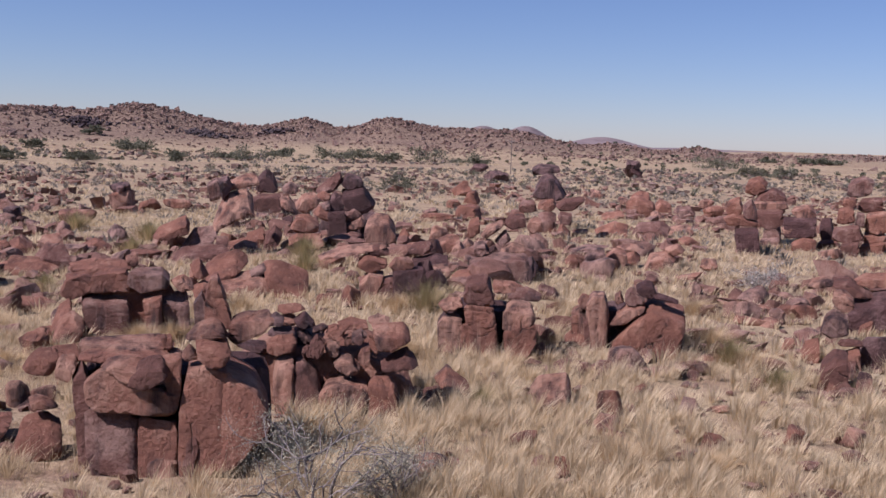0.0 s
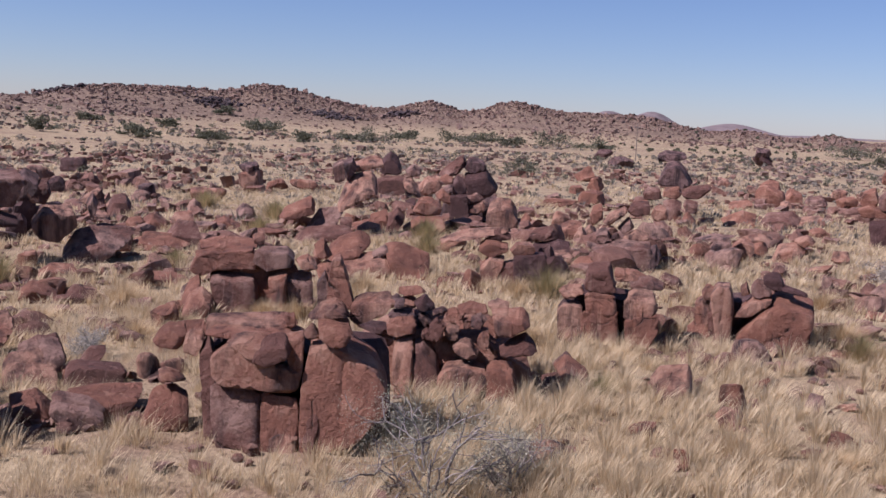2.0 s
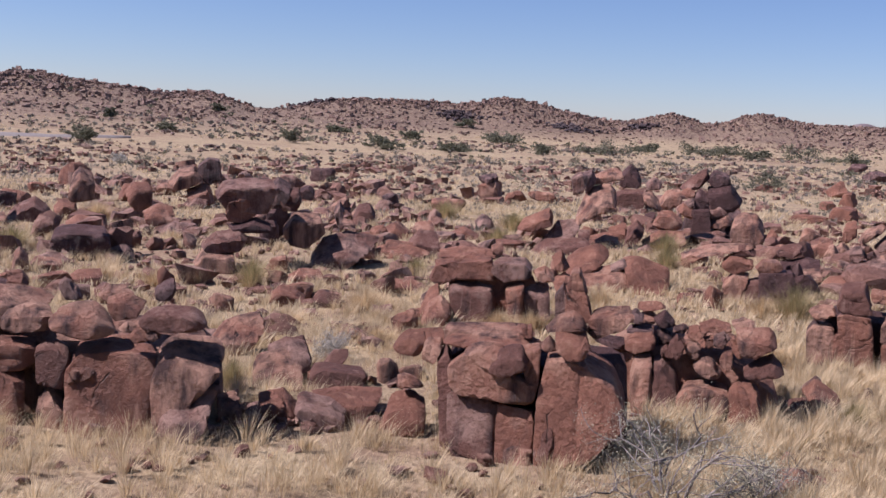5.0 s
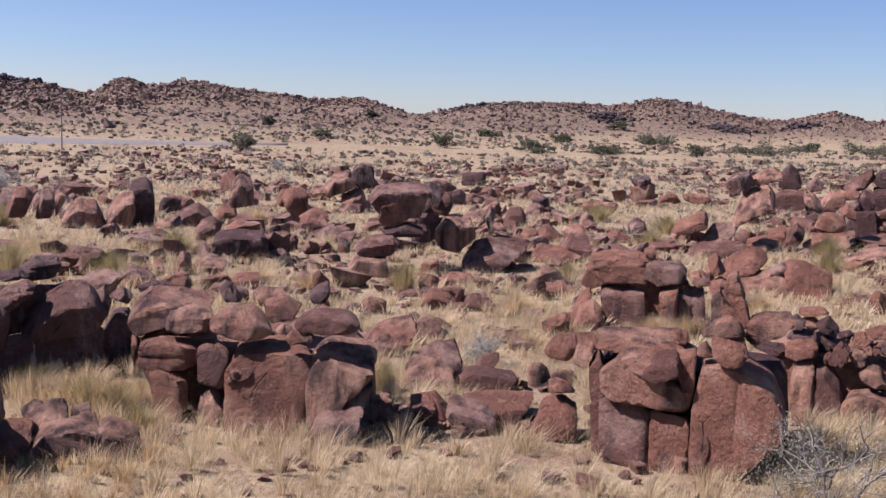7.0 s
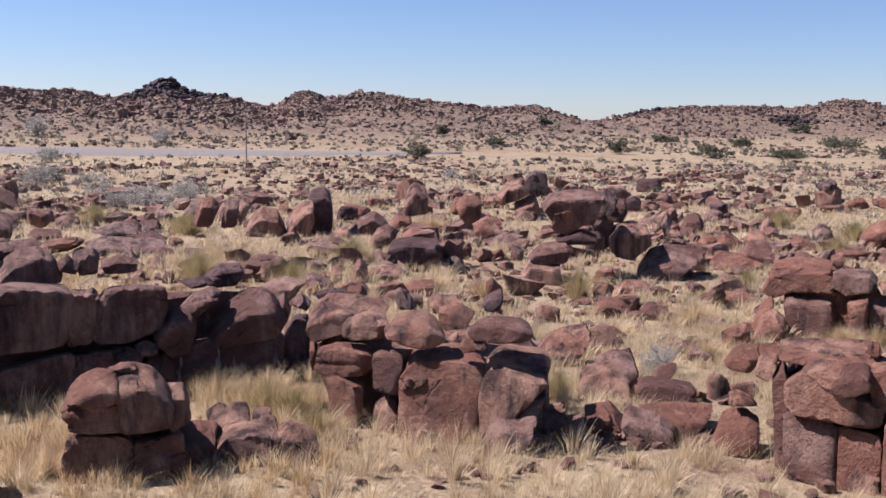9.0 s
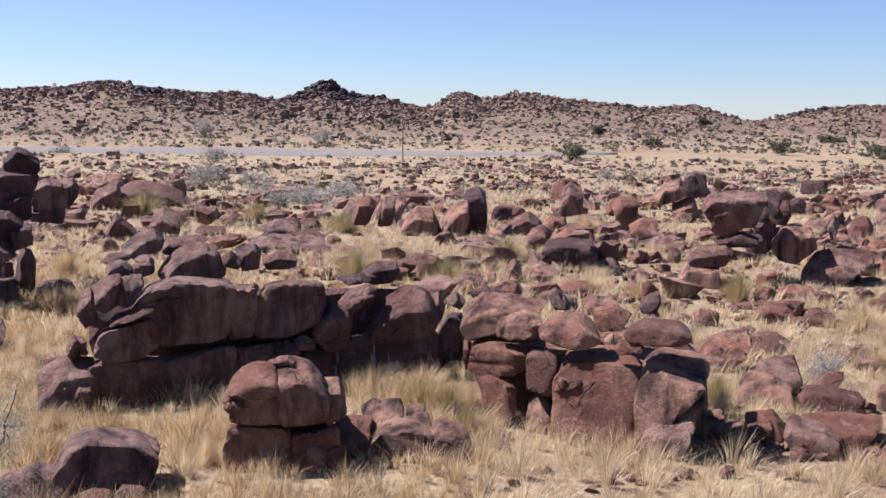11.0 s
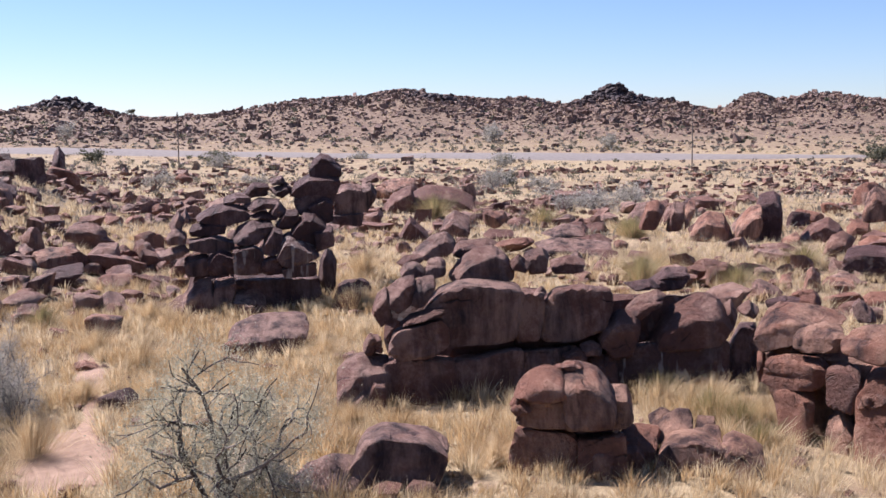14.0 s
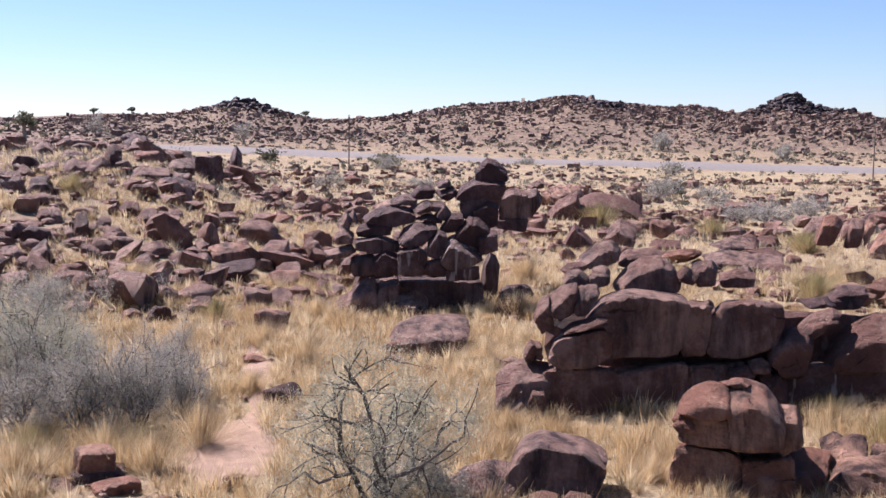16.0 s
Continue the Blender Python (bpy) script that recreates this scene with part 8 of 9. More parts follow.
rock(-47.98, 14.91, 0.33, 1.25, 1.05, 0.82, 73, turn=16)
rock(-50.77, 16.93, 0.49, 1.38, 1.16, 1.45, 72, turn=9)
rock(-53.12, 18.48, 0.26, 1.40, 1.17, 0.85, 71, turn=-16)
rock(-45.88, 16.15, 0.29, 1.96, 1.16, 1.08, 71, turn=20)
rock(-40.42, 12.33, 0.26, 1.31, 1.10, 0.87, 74, turn=26)
rock(-52.75, 7.15, 2.31, 1.65, 0.98, 0.61, 83, turn=19)
rock(-40.20, 5.64, 0.76, 1.05, 0.88, 0.45, 83, turn=-24)
rock(-61.50, 18.31, 0.69, 1.33, 1.12, 0.91, 74, turn=-16)
rock(-64.62, 20.60, 0.47, 1.41, 1.19, 0.80, 73, turn=21)
rock(-72.25, 24.56, 0.47, 1.59, 1.34, 1.08, 72, turn=-28)
rock(-52.58, 4.16, 2.33, 1.37, 1.15, 0.68, 86, turn=-22)
rock(-112.48, 40.78, 0.50, 1.87, 1.58, 1.43, 70, turn=25)

# inner blocks that carry the upper ones, all in the dark rock tone
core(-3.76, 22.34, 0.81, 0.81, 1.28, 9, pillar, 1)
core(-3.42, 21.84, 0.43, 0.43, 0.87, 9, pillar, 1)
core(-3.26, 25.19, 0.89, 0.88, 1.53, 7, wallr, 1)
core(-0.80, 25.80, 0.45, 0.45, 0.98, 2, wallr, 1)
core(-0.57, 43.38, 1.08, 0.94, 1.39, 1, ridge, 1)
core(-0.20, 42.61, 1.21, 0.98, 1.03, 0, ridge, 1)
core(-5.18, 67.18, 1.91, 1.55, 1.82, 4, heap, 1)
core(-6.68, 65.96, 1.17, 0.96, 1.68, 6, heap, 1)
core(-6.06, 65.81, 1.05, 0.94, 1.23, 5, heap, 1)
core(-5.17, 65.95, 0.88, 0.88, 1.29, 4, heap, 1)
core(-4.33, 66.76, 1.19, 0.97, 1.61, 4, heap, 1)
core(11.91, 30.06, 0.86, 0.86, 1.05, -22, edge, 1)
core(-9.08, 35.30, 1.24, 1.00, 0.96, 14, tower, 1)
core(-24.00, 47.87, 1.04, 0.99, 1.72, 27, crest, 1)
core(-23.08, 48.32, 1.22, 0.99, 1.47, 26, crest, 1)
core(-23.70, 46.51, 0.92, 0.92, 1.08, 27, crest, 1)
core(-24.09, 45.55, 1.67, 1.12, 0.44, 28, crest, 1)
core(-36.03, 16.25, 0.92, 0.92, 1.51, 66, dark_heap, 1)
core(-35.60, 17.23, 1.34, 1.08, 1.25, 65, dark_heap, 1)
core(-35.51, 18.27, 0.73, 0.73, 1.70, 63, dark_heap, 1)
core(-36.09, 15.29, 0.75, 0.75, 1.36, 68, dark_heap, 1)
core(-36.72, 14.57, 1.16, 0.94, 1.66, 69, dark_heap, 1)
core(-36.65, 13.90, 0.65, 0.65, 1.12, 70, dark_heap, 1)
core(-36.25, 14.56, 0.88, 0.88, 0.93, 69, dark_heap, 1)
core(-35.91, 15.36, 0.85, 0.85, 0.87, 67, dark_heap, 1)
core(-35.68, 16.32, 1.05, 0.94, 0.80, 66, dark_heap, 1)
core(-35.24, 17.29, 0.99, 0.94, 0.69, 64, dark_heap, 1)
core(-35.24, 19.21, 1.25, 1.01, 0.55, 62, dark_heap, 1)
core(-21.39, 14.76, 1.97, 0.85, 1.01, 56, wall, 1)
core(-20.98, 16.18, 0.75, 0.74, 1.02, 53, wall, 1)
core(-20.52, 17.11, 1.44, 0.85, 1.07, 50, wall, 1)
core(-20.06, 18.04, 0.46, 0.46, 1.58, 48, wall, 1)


# ---- plants ----
SEEDS = [500]


def tube(points, radii, sides=4):
    """A tapering tube along points, as arrays of verts and quads."""
    p = np.asarray(points, float)
    t = np.gradient(p, axis=0)
    t /= np.linalg.norm(t, axis=1)[:, None] + 1e-9
    ref = np.array([0.37, 0.91, 0.17])
    a = np.cross(t, ref)
    a /= np.linalg.norm(a, axis=1)[:, None] + 1e-9
    b = np.cross(t, a)
    ang = np.arange(sides) * 2 * np.pi / sides
    v = p[:, None] + np.asarray(radii)[:, None, None] * (a[:, None] * np.cos(ang)[None, :, None] + b[:, None] * np.sin(ang)[None, :, None])
    i, j = np.meshgrid(np.arange(len(p) - 1), np.arange(sides), indexing="ij")
    k = (j + 1) % sides
    f = np.stack([i * sides + j, i * sides + k, (i + 1) * sides + k, (i + 1) * sides + j], -1).reshape(-1, 4)
    return v.reshape(-1, 3), f


def joined(pieces):
    vs, fs, base = [], [], 0
    for v, f in pieces:
        vs.append(v)
        fs.append(f + base)
        base += len(v)
    return np.concatenate(vs), np.concatenate(fs)


def grow(rng, tips, out, at, way, length, radius, depth, bend, split):
    """One crooked stem and, from it, its branches."""
    pts, d = [np.array(at, float)], np.array(way, float)
    for _ in range(3):
        d = d + rng.normal(0, bend, 3)
        d /= np.linalg.norm(d)
        pts.append(pts[-1] + d * length / 3)
    out.append(tube(pts, np.linspace(radius, radius * 0.62, 4), 3 if depth < 2 else 4))
    if depth == 0:
        tips.extend(pts[1:])
        return
    tips.append(pts[-1])
    for _ in range(split):
        e = d + rng.normal(0, 0.62, 3) + np.array([0, 0, 0.05])
        e /= np.linalg.norm(e)
        start = pts[rng.integers(1, 4)]
        grow(rng, tips, out, start, e, length * rng.uniform(0.55, 0.85), radius * 0.6, depth - 1, bend, split)


def leaves(rng, at, count, size, scatter, flat=1.0):
    """Small leaf blades strewn about the given places."""
    at = np.asarray(at)
    c = at[rng.integers(0, len(at), count)] + rng.normal(0, scatter, (count, 3)) * np.array([1, 1, flat])
    u = rng.normal(size=(count, 3))
    u /= np.linalg.norm(u, axis=1)[:, None]
    w = np.cross(u, rng.normal(size=(count, 3)))
    w /= np.linalg.norm(w, axis=1)[:, None]
    s = (size * rng.uniform(0.5, 1.3, count))[:, None]
    v = np.stack([c - u * s, c + w * s * 0.45, c + u * s, c - w * s * 0.45], 1).reshape(-1, 3)
    return v, np.arange(count * 4).reshape(-1, 4)


def plant(name, x, y, label, category, group):
    SEEDS[0] += 1
    ob = new(name)
    ob.location = (x, y, float(height(np.array([x]), np.array([y]))[0]) - 0.03)
    return tagged(ob, label, category, group), np.random.default_rng(SEEDS[0])


def dry_shrub(x, y, w, h):
    ob, rng = plant("dry_shrub", x, y, "leafless grey thorn shrub with tangled twigs in straw grass", "shrub", "dry shrubs")
    out, tips = [], []
    trunked = w > 3 and x < -10
    stems = 7 if x > -10 else 6 if trunked else 9
    for k in range(stems):
        a = k * 6.6 / stems + rng.uniform(0, 0.5)
        lean = rng.uniform(0.3, 1.0) * w / h * (0.1 if k == 0 and trunked else 0.75)
        d = np.array([math.cos(a) * lean, math.sin(a) * lean, 1.0])
        grow(rng, tips, out, (rng.normal(0, 0.06), rng.normal(0, 0.06), 0), d / np.linalg.norm(d), h * (0.6 if k == 0 and trunked else 0.48), (0.014 + 0.010 * h) * (1.35 if trunked else 1), 3, 0.30 if trunked else 0.24, 3)
    v, f = joined(out)
    fit = np.array([w / (v[:, 0].max() - v[:, 0].min()), w / (v[:, 1].max() - v[:, 1].min()), h / v[:, 2].max()])
    fit = np.clip(fit, 0.4, 2.6)
    part("bare_wood", v * fit, f, BARK if trunked else TWIG, ob, "crooked bare grey branches")
    v, f = leaves(rng, np.array(tips) * fit, int((15000 if x > -10 else 40000) * min(1.0, w / 2.8) ** 2), 0.019 if trunked else 0.015, (0.05 if trunked else 0.034) * w)
    part("foliage", v, f, LEAF_SAGE if x > -10 or trunked else LEAF_GREY, ob, "sparse tiny grey-green leaves")


def grey_shrub(x, y, w, h):
    ob, rng = plant("grey_shrub", x, y, "low rounded grey-green desert shrub on dry ground", "shrub", "grey shrubs")
    out, tips = [], []
    for k in range(8):
        a = k * 0.8 + rng.uniform(0, 0.6)
        lean = rng.uniform(0.2, 0.9) * w / h * 0.6
        d = np.array([math.cos(a) * lean, math.sin(a) * lean, 1.0])
        grow(rng, tips, out, (0, 0, 0), d / np.linalg.norm(d), h * 0.55, 0.012 + 0.006 * h, 2, 0.16, 3)
    v, f = joined(out)
    fit = np.clip(np.array([w / np.ptp(v[:, 0]), w / np.ptp(v[:, 1]), h / v[:, 2].max()]), 0.4, 1.8)
    part("wood", v * fit, f, TWIG, ob)
    far = math.hypot(x, y)
    v, f = leaves(rng, np.array(tips) * fit, int(np.clip(90000 / far, 700, 3600)), max(0.013, 0.0009 * far), 0.05 * w, 0.7)
    part("foliage", v, f, LEAF_GREY, ob, "fine grey-green foliage")


def acacia(x, y, w, h):
    ob, rng = plant("acacia", x, y, "low spreading dark green acacia bush on the pale plain", "bush", "acacia bushes")
    out, tips = [], []
    for k in range(6):
        a = k * 1.05 + rng.uniform(0, 0.6)
        lean = rng.uniform(0.3, 1.0) * w / h * 0.55
        d = np.array([math.cos(a) * lean, math.sin(a) * lean, 1.0])
        grow(rng, tips, out, (0, 0, 0), d / np.linalg.norm(d), h * 0.6, 0.02 + 0.012 * h, 2, 0.2, 3)
    v, f = joined(out)
    fit = np.clip(np.array([w / np.ptp(v[:, 0]), w / np.ptp(v[:, 1]), h / v[:, 2].max()]), 0.4, 2.5)
    part("trunk", v * fit, f, TWIG, ob)
    v, f = leaves(rng, np.array(tips) * fit, 1500, max(0.05, 0.00095 * math.hypot(x, y)), 0.05 * w, 0.4)
    v[:, 2] = np.maximum(v[:, 2], 0.12 * h)
    part("crown", v, f, LEAF, ob, "dense small dark green leaves")


def blades(rng, n, tall, wide, width):
    """Blades that fan out of one root."""
    a, out = rng.uniform(0, 6.283, n), np.abs(rng.normal(0, 0.55, n))
    d = np.stack([np.cos(a), np.sin(a), 0 * a], -1)
    t = tall * rng.uniform(0.5, 1.05, n)
    start = d * (out * wide * 0.22)[:, None]
    mid = start + d * (out * wide * 0.25)[:, None] + np.array([0, 0, 1]) * (t * 0.6)[:, None]
    tip = start + d * (out * wide * 0.55)[:, None] + np.array([0, 0, 1]) * (t * rng.uniform(0.8, 1.0, n))[:, None]
    s = np.stack([-np.sin(a + 0.7), np.cos(a + 0.7), 0 * a], -1) * width
    v = np.stack([start - s, start + s, mid + s * 0.8, mid - s * 0.8, tip + s * 0.2, tip - s * 0.2], 1).reshape(-1, 3)
    i = np.arange(n)[:, None] * 6
    return v, np.concatenate([i + np.array([0, 1, 2, 3]), i + np.array([3, 2, 4, 5])])


def green_tuft(x, y, w, h):
    ob, rng = plant("green_tuft", x, y, "yellow-green grassy tuft growing between the rocks", "grass tuft", "green tufts")
    thin = max(0.0022, 0.00010 * math.hypot(x, y))
    v, f = blades(rng, 800, h, w, thin)
    part("clump", v, f, GRASS_GREEN, ob, "upright yellow-green blades")
    v, f = blades(rng, 420, h * 0.75, w * 1.2, thin)
    part("dead_clump", v, f, GRASS_GOLD, ob, "dead straw blades round the foot")


def straw_clump(x, y, w, h):
    ob, rng = plant("straw_clump", x, y, "thick clump of golden-brown dead grass", "grass clump", "straw clumps")
    thin = max(0.0016, 0.00009 * math.hypot(x, y))
    v, f = blades(rng, 1000, h * 0.8, w, thin)
    part("clump", v, f, GRASS_GOLD, ob, "golden-brown dry blades")
    v, f = blades(rng, 400, h * 0.95, w * 0.8, thin)
    part("stalk_tuft", v, f, GRASS, ob, "pale upright stalks")


def quiver_tree(x, y, top):
    ob, rng = plant("quiver_tree", x, y, "quiver tree with pale trunk and domed forking crown on the skyline", "tree", "quiver trees")
    h = min(max(top - ob.location.z, 3.4), 7.5)
    v, f = tube([(0, 0, 0), (0.03, 0, h * 0.25), (0.0, 0.02, h * 0.55)], (0.09 * h, 0.06 * h, 0.05 * h), 8)
    part("trunk", v, f, TWIG, ob, "smooth pale tapering trunk")
    out, tips = [], []
    for k in range(7):
        a = k * 0.9
        d = np.array([math.cos(a) * 0.8, math.sin(a) * 0.8, 0.75])
        grow(rng, tips, out, (0, 0, h * 0.5), d / np.linalg.norm(d), h * 0.22, 0.022 * h, 2, 0.12, 2)
    v, f = joined(out)
    part("forking_wood", v, f, TWIG, ob)
    v, f = leaves(rng, tips, 900, 0.045 * h, 0.05 * h, 0.6)
    part("crown", v, f, LEAF, ob, "rosettes of grey-green leaves")


def utility_pole(x, y, h):
    ob, rng = plant("utility_pole", x, y, "dark wooden line pole with short crossarm beside the gravel road", "pole", "line poles")
    v, f = tube([(0, 0, 0), (0, 0, h * 0.5), (0, 0, h)], (0.085, 0.075, 0.06), 10)
    part("shaft", v, f, POLE, ob)
    v, f = tube([(-0.55, 0.30, h - 0.35), (0, 0, h - 0.35), (0.55, -0.30, h - 0.35)], (0.06, 0.07, 0.06), 6)
    part("crossarm", v, f, POLE, ob)
    for s in (-0.5, 0.0, 0.5):
        z0 = h - 0.3 if s else h
        v, f = tube([(s, -0.545 * s, z0), (s, -0.545 * s, z0 + 0.1), (s, -0.545 * s, z0 + 0.24)], (0.03, 0.07, 0.035), 8)
        part("insulator", v, f, ROAD, ob, "pale ceramic insulator")


utility_pole(-141.0, 50.4, 7.4)
utility_pole(-108.9, 110.0, 7.4)
utility_pole(12.5, 205.2, 6.4)
quiver_tree(-219.5, 15.5, 9.2)
quiver_tree(-327.4, 41.1, 9.1)
quiver_tree(-326.0, 51.3, 10.2)
quiver_tree(-314.9, 98.6, 10.4)


# ---- shrubs, tufts and small trees ----
dry_shrub(-1.8, 17.5, 3.73, 1.78)
dry_shrub(-0.7, 17.8, 1.62, 1.26)
dry_shrub(-16.2, 6.7, 3.4, 2.75)
dry_shrub(-16.3, 7.5, 1.54, 1.09)
dry_shrub(-23.3, 2.0, 2.00, 2.24)
dry_shrub(-22.7, 3.0, 2.31, 2.19)
dry_shrub(-22.6, 4.1, 2.21, 1.97)
dry_shrub(-23.0, 5.1, 1.19, 1.54)
dry_shrub(-28.6, 2.4, 2.90, 1.89)
dry_shrub(-34.9, 3.6, 2.65, 1.59)
grey_shrub(-36.5, 6.0, 2.80, 1.12)
grey_shrub(-26.7, 1.3, 2.16, 2.29)
green_tuft(-0.4, 37.6, 1.75, 1.33)
grey_shrub(13.5, 46.5, 2.69, 1.51)
green_tuft(1.0, 24.2, 0.73, 0.73)
green_tuft(8.0, 30.1, 1.26, 0.94)
green_tuft(-5.7, 47.6, 1.35, 1.21)
green_tuft(12.6, 32.0, 1.04, 0.87)
green_tuft(8.4, 27.1, 0.86, 0.72)
green_tuft(-18.4, 34.9, 1.31, 1.23)
green_tuft(-31.0, 37.9, 1.63, 1.24)
green_tuft(-32.5, 30.4, 1.80, 1.03)
green_tuft(-45.6, 41.6, 2.49, 1.12)
green_tuft(-28.1, 30.8, 1.68, 1.18)
green_tuft(-14.2, 40.1, 1.29, 0.86)
green_tuft(-21.2, 64.8, 2.06, 1.38)
green_tuft(-15.6, 59.8, 1.87, 1.25)
green_tuft(-14.8, 53.7, 1.41, 1.01)
green_tuft(-6.4, 52.5, 1.60, 1.33)
green_tuft(-11.7, 21.4, 0.74, 0.74)
grey_shrub(-10.9, 25.0, 1.24, 0.83)
green_tuft(-16.1, 17.0, 1.30, 0.83)
green_tuft(-18.0, 17.4, 1.14, 0.76)
green_tuft(-15.3, 17.0, 1.04, 0.69)
green_tuft(-13.9, 16.0, 0.86, 0.64)
green_tuft(-31.1, 29.0, 1.72, 1.29)
green_tuft(-43.9, 40.3, 2.10, 1.20)
green_tuft(-61.6, 39.2, 2.21, 1.84)
green_tuft(-52.9, 41.4, 2.03, 1.36)
green_tuft(-54.9, 6.4, 1.67, 1.12)
green_tuft(-34.3, 8.3, 1.07, 0.89)
grey_shrub(-84.3, 60.0, 3.65, 2.19)
grey_shrub(-71.7, 57.0, 3.23, 1.66)
grey_shrub(-62.4, 53.1, 3.72, 1.82)
grey_shrub(-59.5, 54.5, 3.66, 2.04)
grey_shrub(-99.4, 33.6, 3.17, 2.12)
acacia(-41.8, 235.3, 13.26, 3.38)
acacia(-73.8, 270.1, 9.89, 2.83)
acacia(-47.7, 201.4, 4.80, 2.51)
acacia(-24.9, 269.9, 12.30, 3.28)
acacia(-11.9, 253.7, 6.41, 2.56)
acacia(-1.8, 270.0, 13.62, 3.81)
acacia(8.1, 272.9, 9.64, 3.31)
acacia(-4.4, 121.9, 3.94, 2.22)
acacia(74.3, 303.0, 17.31, 4.41)
acacia(71.1, 232.4, 8.58, 2.70)
acacia(68.9, 251.7, 7.90, 2.37)
acacia(114.1, 393.8, 6.21, 2.07)
acacia(126.7, 389.9, 9.10, 2.07)
acacia(133.8, 387.6, 10.34, 2.48)
acacia(-60.7, 190.6, 5.04, 1.61)
acacia(-67.0, 173.5, 4.13, 1.88)
acacia(-108.4, 351.7, 7.43, 2.97)
acacia(-40.3, 283.1, 7.21, 2.31)
acacia(-21.0, 292.2, 8.87, 2.96)
acacia(-46.4, 237.5, 7.33, 2.20)
grey_shrub(-89.8, 65.0, 3.36, 1.90)
grey_shrub(-180.6, 128.2, 4.47, 3.80)
grey_shrub(-147.3, 128.6, 2.96, 2.37)
acacia(-96.3, 132.2, 3.30, 2.31)
acacia(-83.4, 171.3, 4.04, 2.69)
acacia(-70.4, 176.0, 4.40, 2.49)
acacia(-59.3, 182.1, 4.45, 1.74)
acacia(-78.4, 280.8, 10.30, 3.24)
grey_shrub(-125.2, 90.5, 3.90, 1.71)
acacia(-149.3, 262.0, 3.65, 2.43)
acacia(-104.4, 238.7, 5.26, 2.10)
acacia(-87.3, 239.1, 5.14, 2.31)
acacia(-109.2, 174.2, 3.73, 1.66)
grey_shrub(-65.0, 58.8, 3.09, 1.50)
grey_shrub(-59.8, 48.7, 3.11, 1.56)
grey_shrub(-58.2, 50.2, 3.49, 1.39)
grey_shrub(-87.2, 62.0, 3.02, 1.73)
grey_shrub(-178.3, 126.6, 3.31, 3.53)
grey_shrub(-146.6, 128.2, 2.75, 2.55)
grey_shrub(-146.5, 58.1, 4.77, 2.07)
grey_shrub(-87.7, 68.0, 2.24, 1.12)
acacia(-94.8, 129.8, 3.57, 2.27)
acacia(-131.8, 95.4, 2.46, 0.98)
grey_shrub(-67.5, 98.7, 1.81, 1.21)
acacia(-138.7, 199.2, 2.94, 2.20)
grey_shrub(-110.8, 47.6, 2.80, 1.10)
acacia(-149.7, 58.8, 4.54, 2.11)
acacia(-168.3, 47.0, 4.76, 2.12)
grey_shrub(-184.4, 130.4, 4.10, 3.87)
grey_shrub(-133.5, 96.7, 4.16, 1.33)
grey_shrub(-144.1, 126.7, 2.90, 3.29)
grey_shrub(-210.9, 54.1, 4.39, 5.93)
acacia(-90.3, 65.5, 3.38, 1.69)
grey_shrub(-151.8, 82.7, 5.23, 1.05)
grey_shrub(-251.6, 32.1, 6.40, 5.12)
grey_shrub(-26.0, 2.5, 3.43, 2.51)
grey_shrub(-23.5, 3.8, 3.12, 1.92)
grey_shrub(-24.2, 5.1, 1.87, 1.37)
grey_shrub(-30.0, 2.0, 3.03, 2.27)
dry_shrub(-26.1, 2.9, 3.44, 2.65)
dry_shrub(-25.3, 5.1, 2.08, 2.08)
green_tuft(-21.7, 2.1, 1.32, 0.66)
green_tuft(-21.4, 4.0, 1.76, 0.66)
straw_clump(-21.1, 5.0, 1.86, 1.09)
straw_clump(-19.9, 3.9, 1.54, 0.92)
straw_clump(-21.2, 3.3, 1.95, 0.98)
straw_clump(-27.6, 9.1, 1.76, 1.03)
straw_clump(-30.1, 8.7, 1.74, 0.95)
straw_clump(-27.3, 10.2, 1.61, 0.88)
straw_clump(-34.1, 11.5, 1.63, 0.91)
straw_clump(-26.0, 13.4, 1.33, 0.89)
straw_clump(-20.0, 10.9, 1.15, 0.69)
straw_clump(-19.1, 11.7, 1.25, 0.57)
straw_clump(-18.1, 13.1, 1.13, 0.56)
straw_clump(-16.1, 11.7, 1.10, 0.70)
straw_clump(-25.1, 7.0, 1.31, 0.66)
straw_clump(-18.8, 9.4, 1.17, 0.74)
straw_clump(-19.8, 1.7, 1.30, 0.90)
straw_clump(-24.6, 8.4, 1.31, 0.79)
straw_clump(-32.1, 3.5, 1.79, 0.81)
straw_clump(-31.3, 6.8, 1.78, 0.81)
straw_clump(-39.9, 6.8, 1.63, 0.82)
straw_clump(-39.1, 21.7, 1.81, 1.35)
straw_clump(-32.1, 17.5, 1.66, 1.11)
straw_clump(-17.1, 18.1, 1.51, 0.75)
straw_clump(-17.7, 17.1, 1.36, 0.74)
straw_clump(-15.3, 17.6, 1.18, 0.82)
straw_clump(-32.2, 31.9, 2.97, 1.37)
straw_clump(-23.4, 33.1, 1.63, 0.82)
straw_clump(-21.1, 33.2, 1.39, 0.79)
straw_clump(-13.8, 28.2, 1.74, 0.79)
straw_clump(-13.0, 32.1, 1.92, 1.05)
straw_clump(-10.8, 27.5, 1.34, 0.74)
straw_clump(-7.6, 31.6, 1.64, 0.82)
straw_clump(-8.4, 31.0, 1.30, 0.81)
straw_clump(-35.5, 50.0, 1.86, 1.24)
straw_clump(-35.3, 34.0, 2.22, 0.99)
straw_clump(-0.8, 29.8, 1.35, 0.75)
straw_clump(8.2, 33.0, 1.37, 0.86)
straw_clump(8.5, 29.8, 1.41, 0.78)
straw_clump(-1.4, 37.4, 1.32, 0.94)
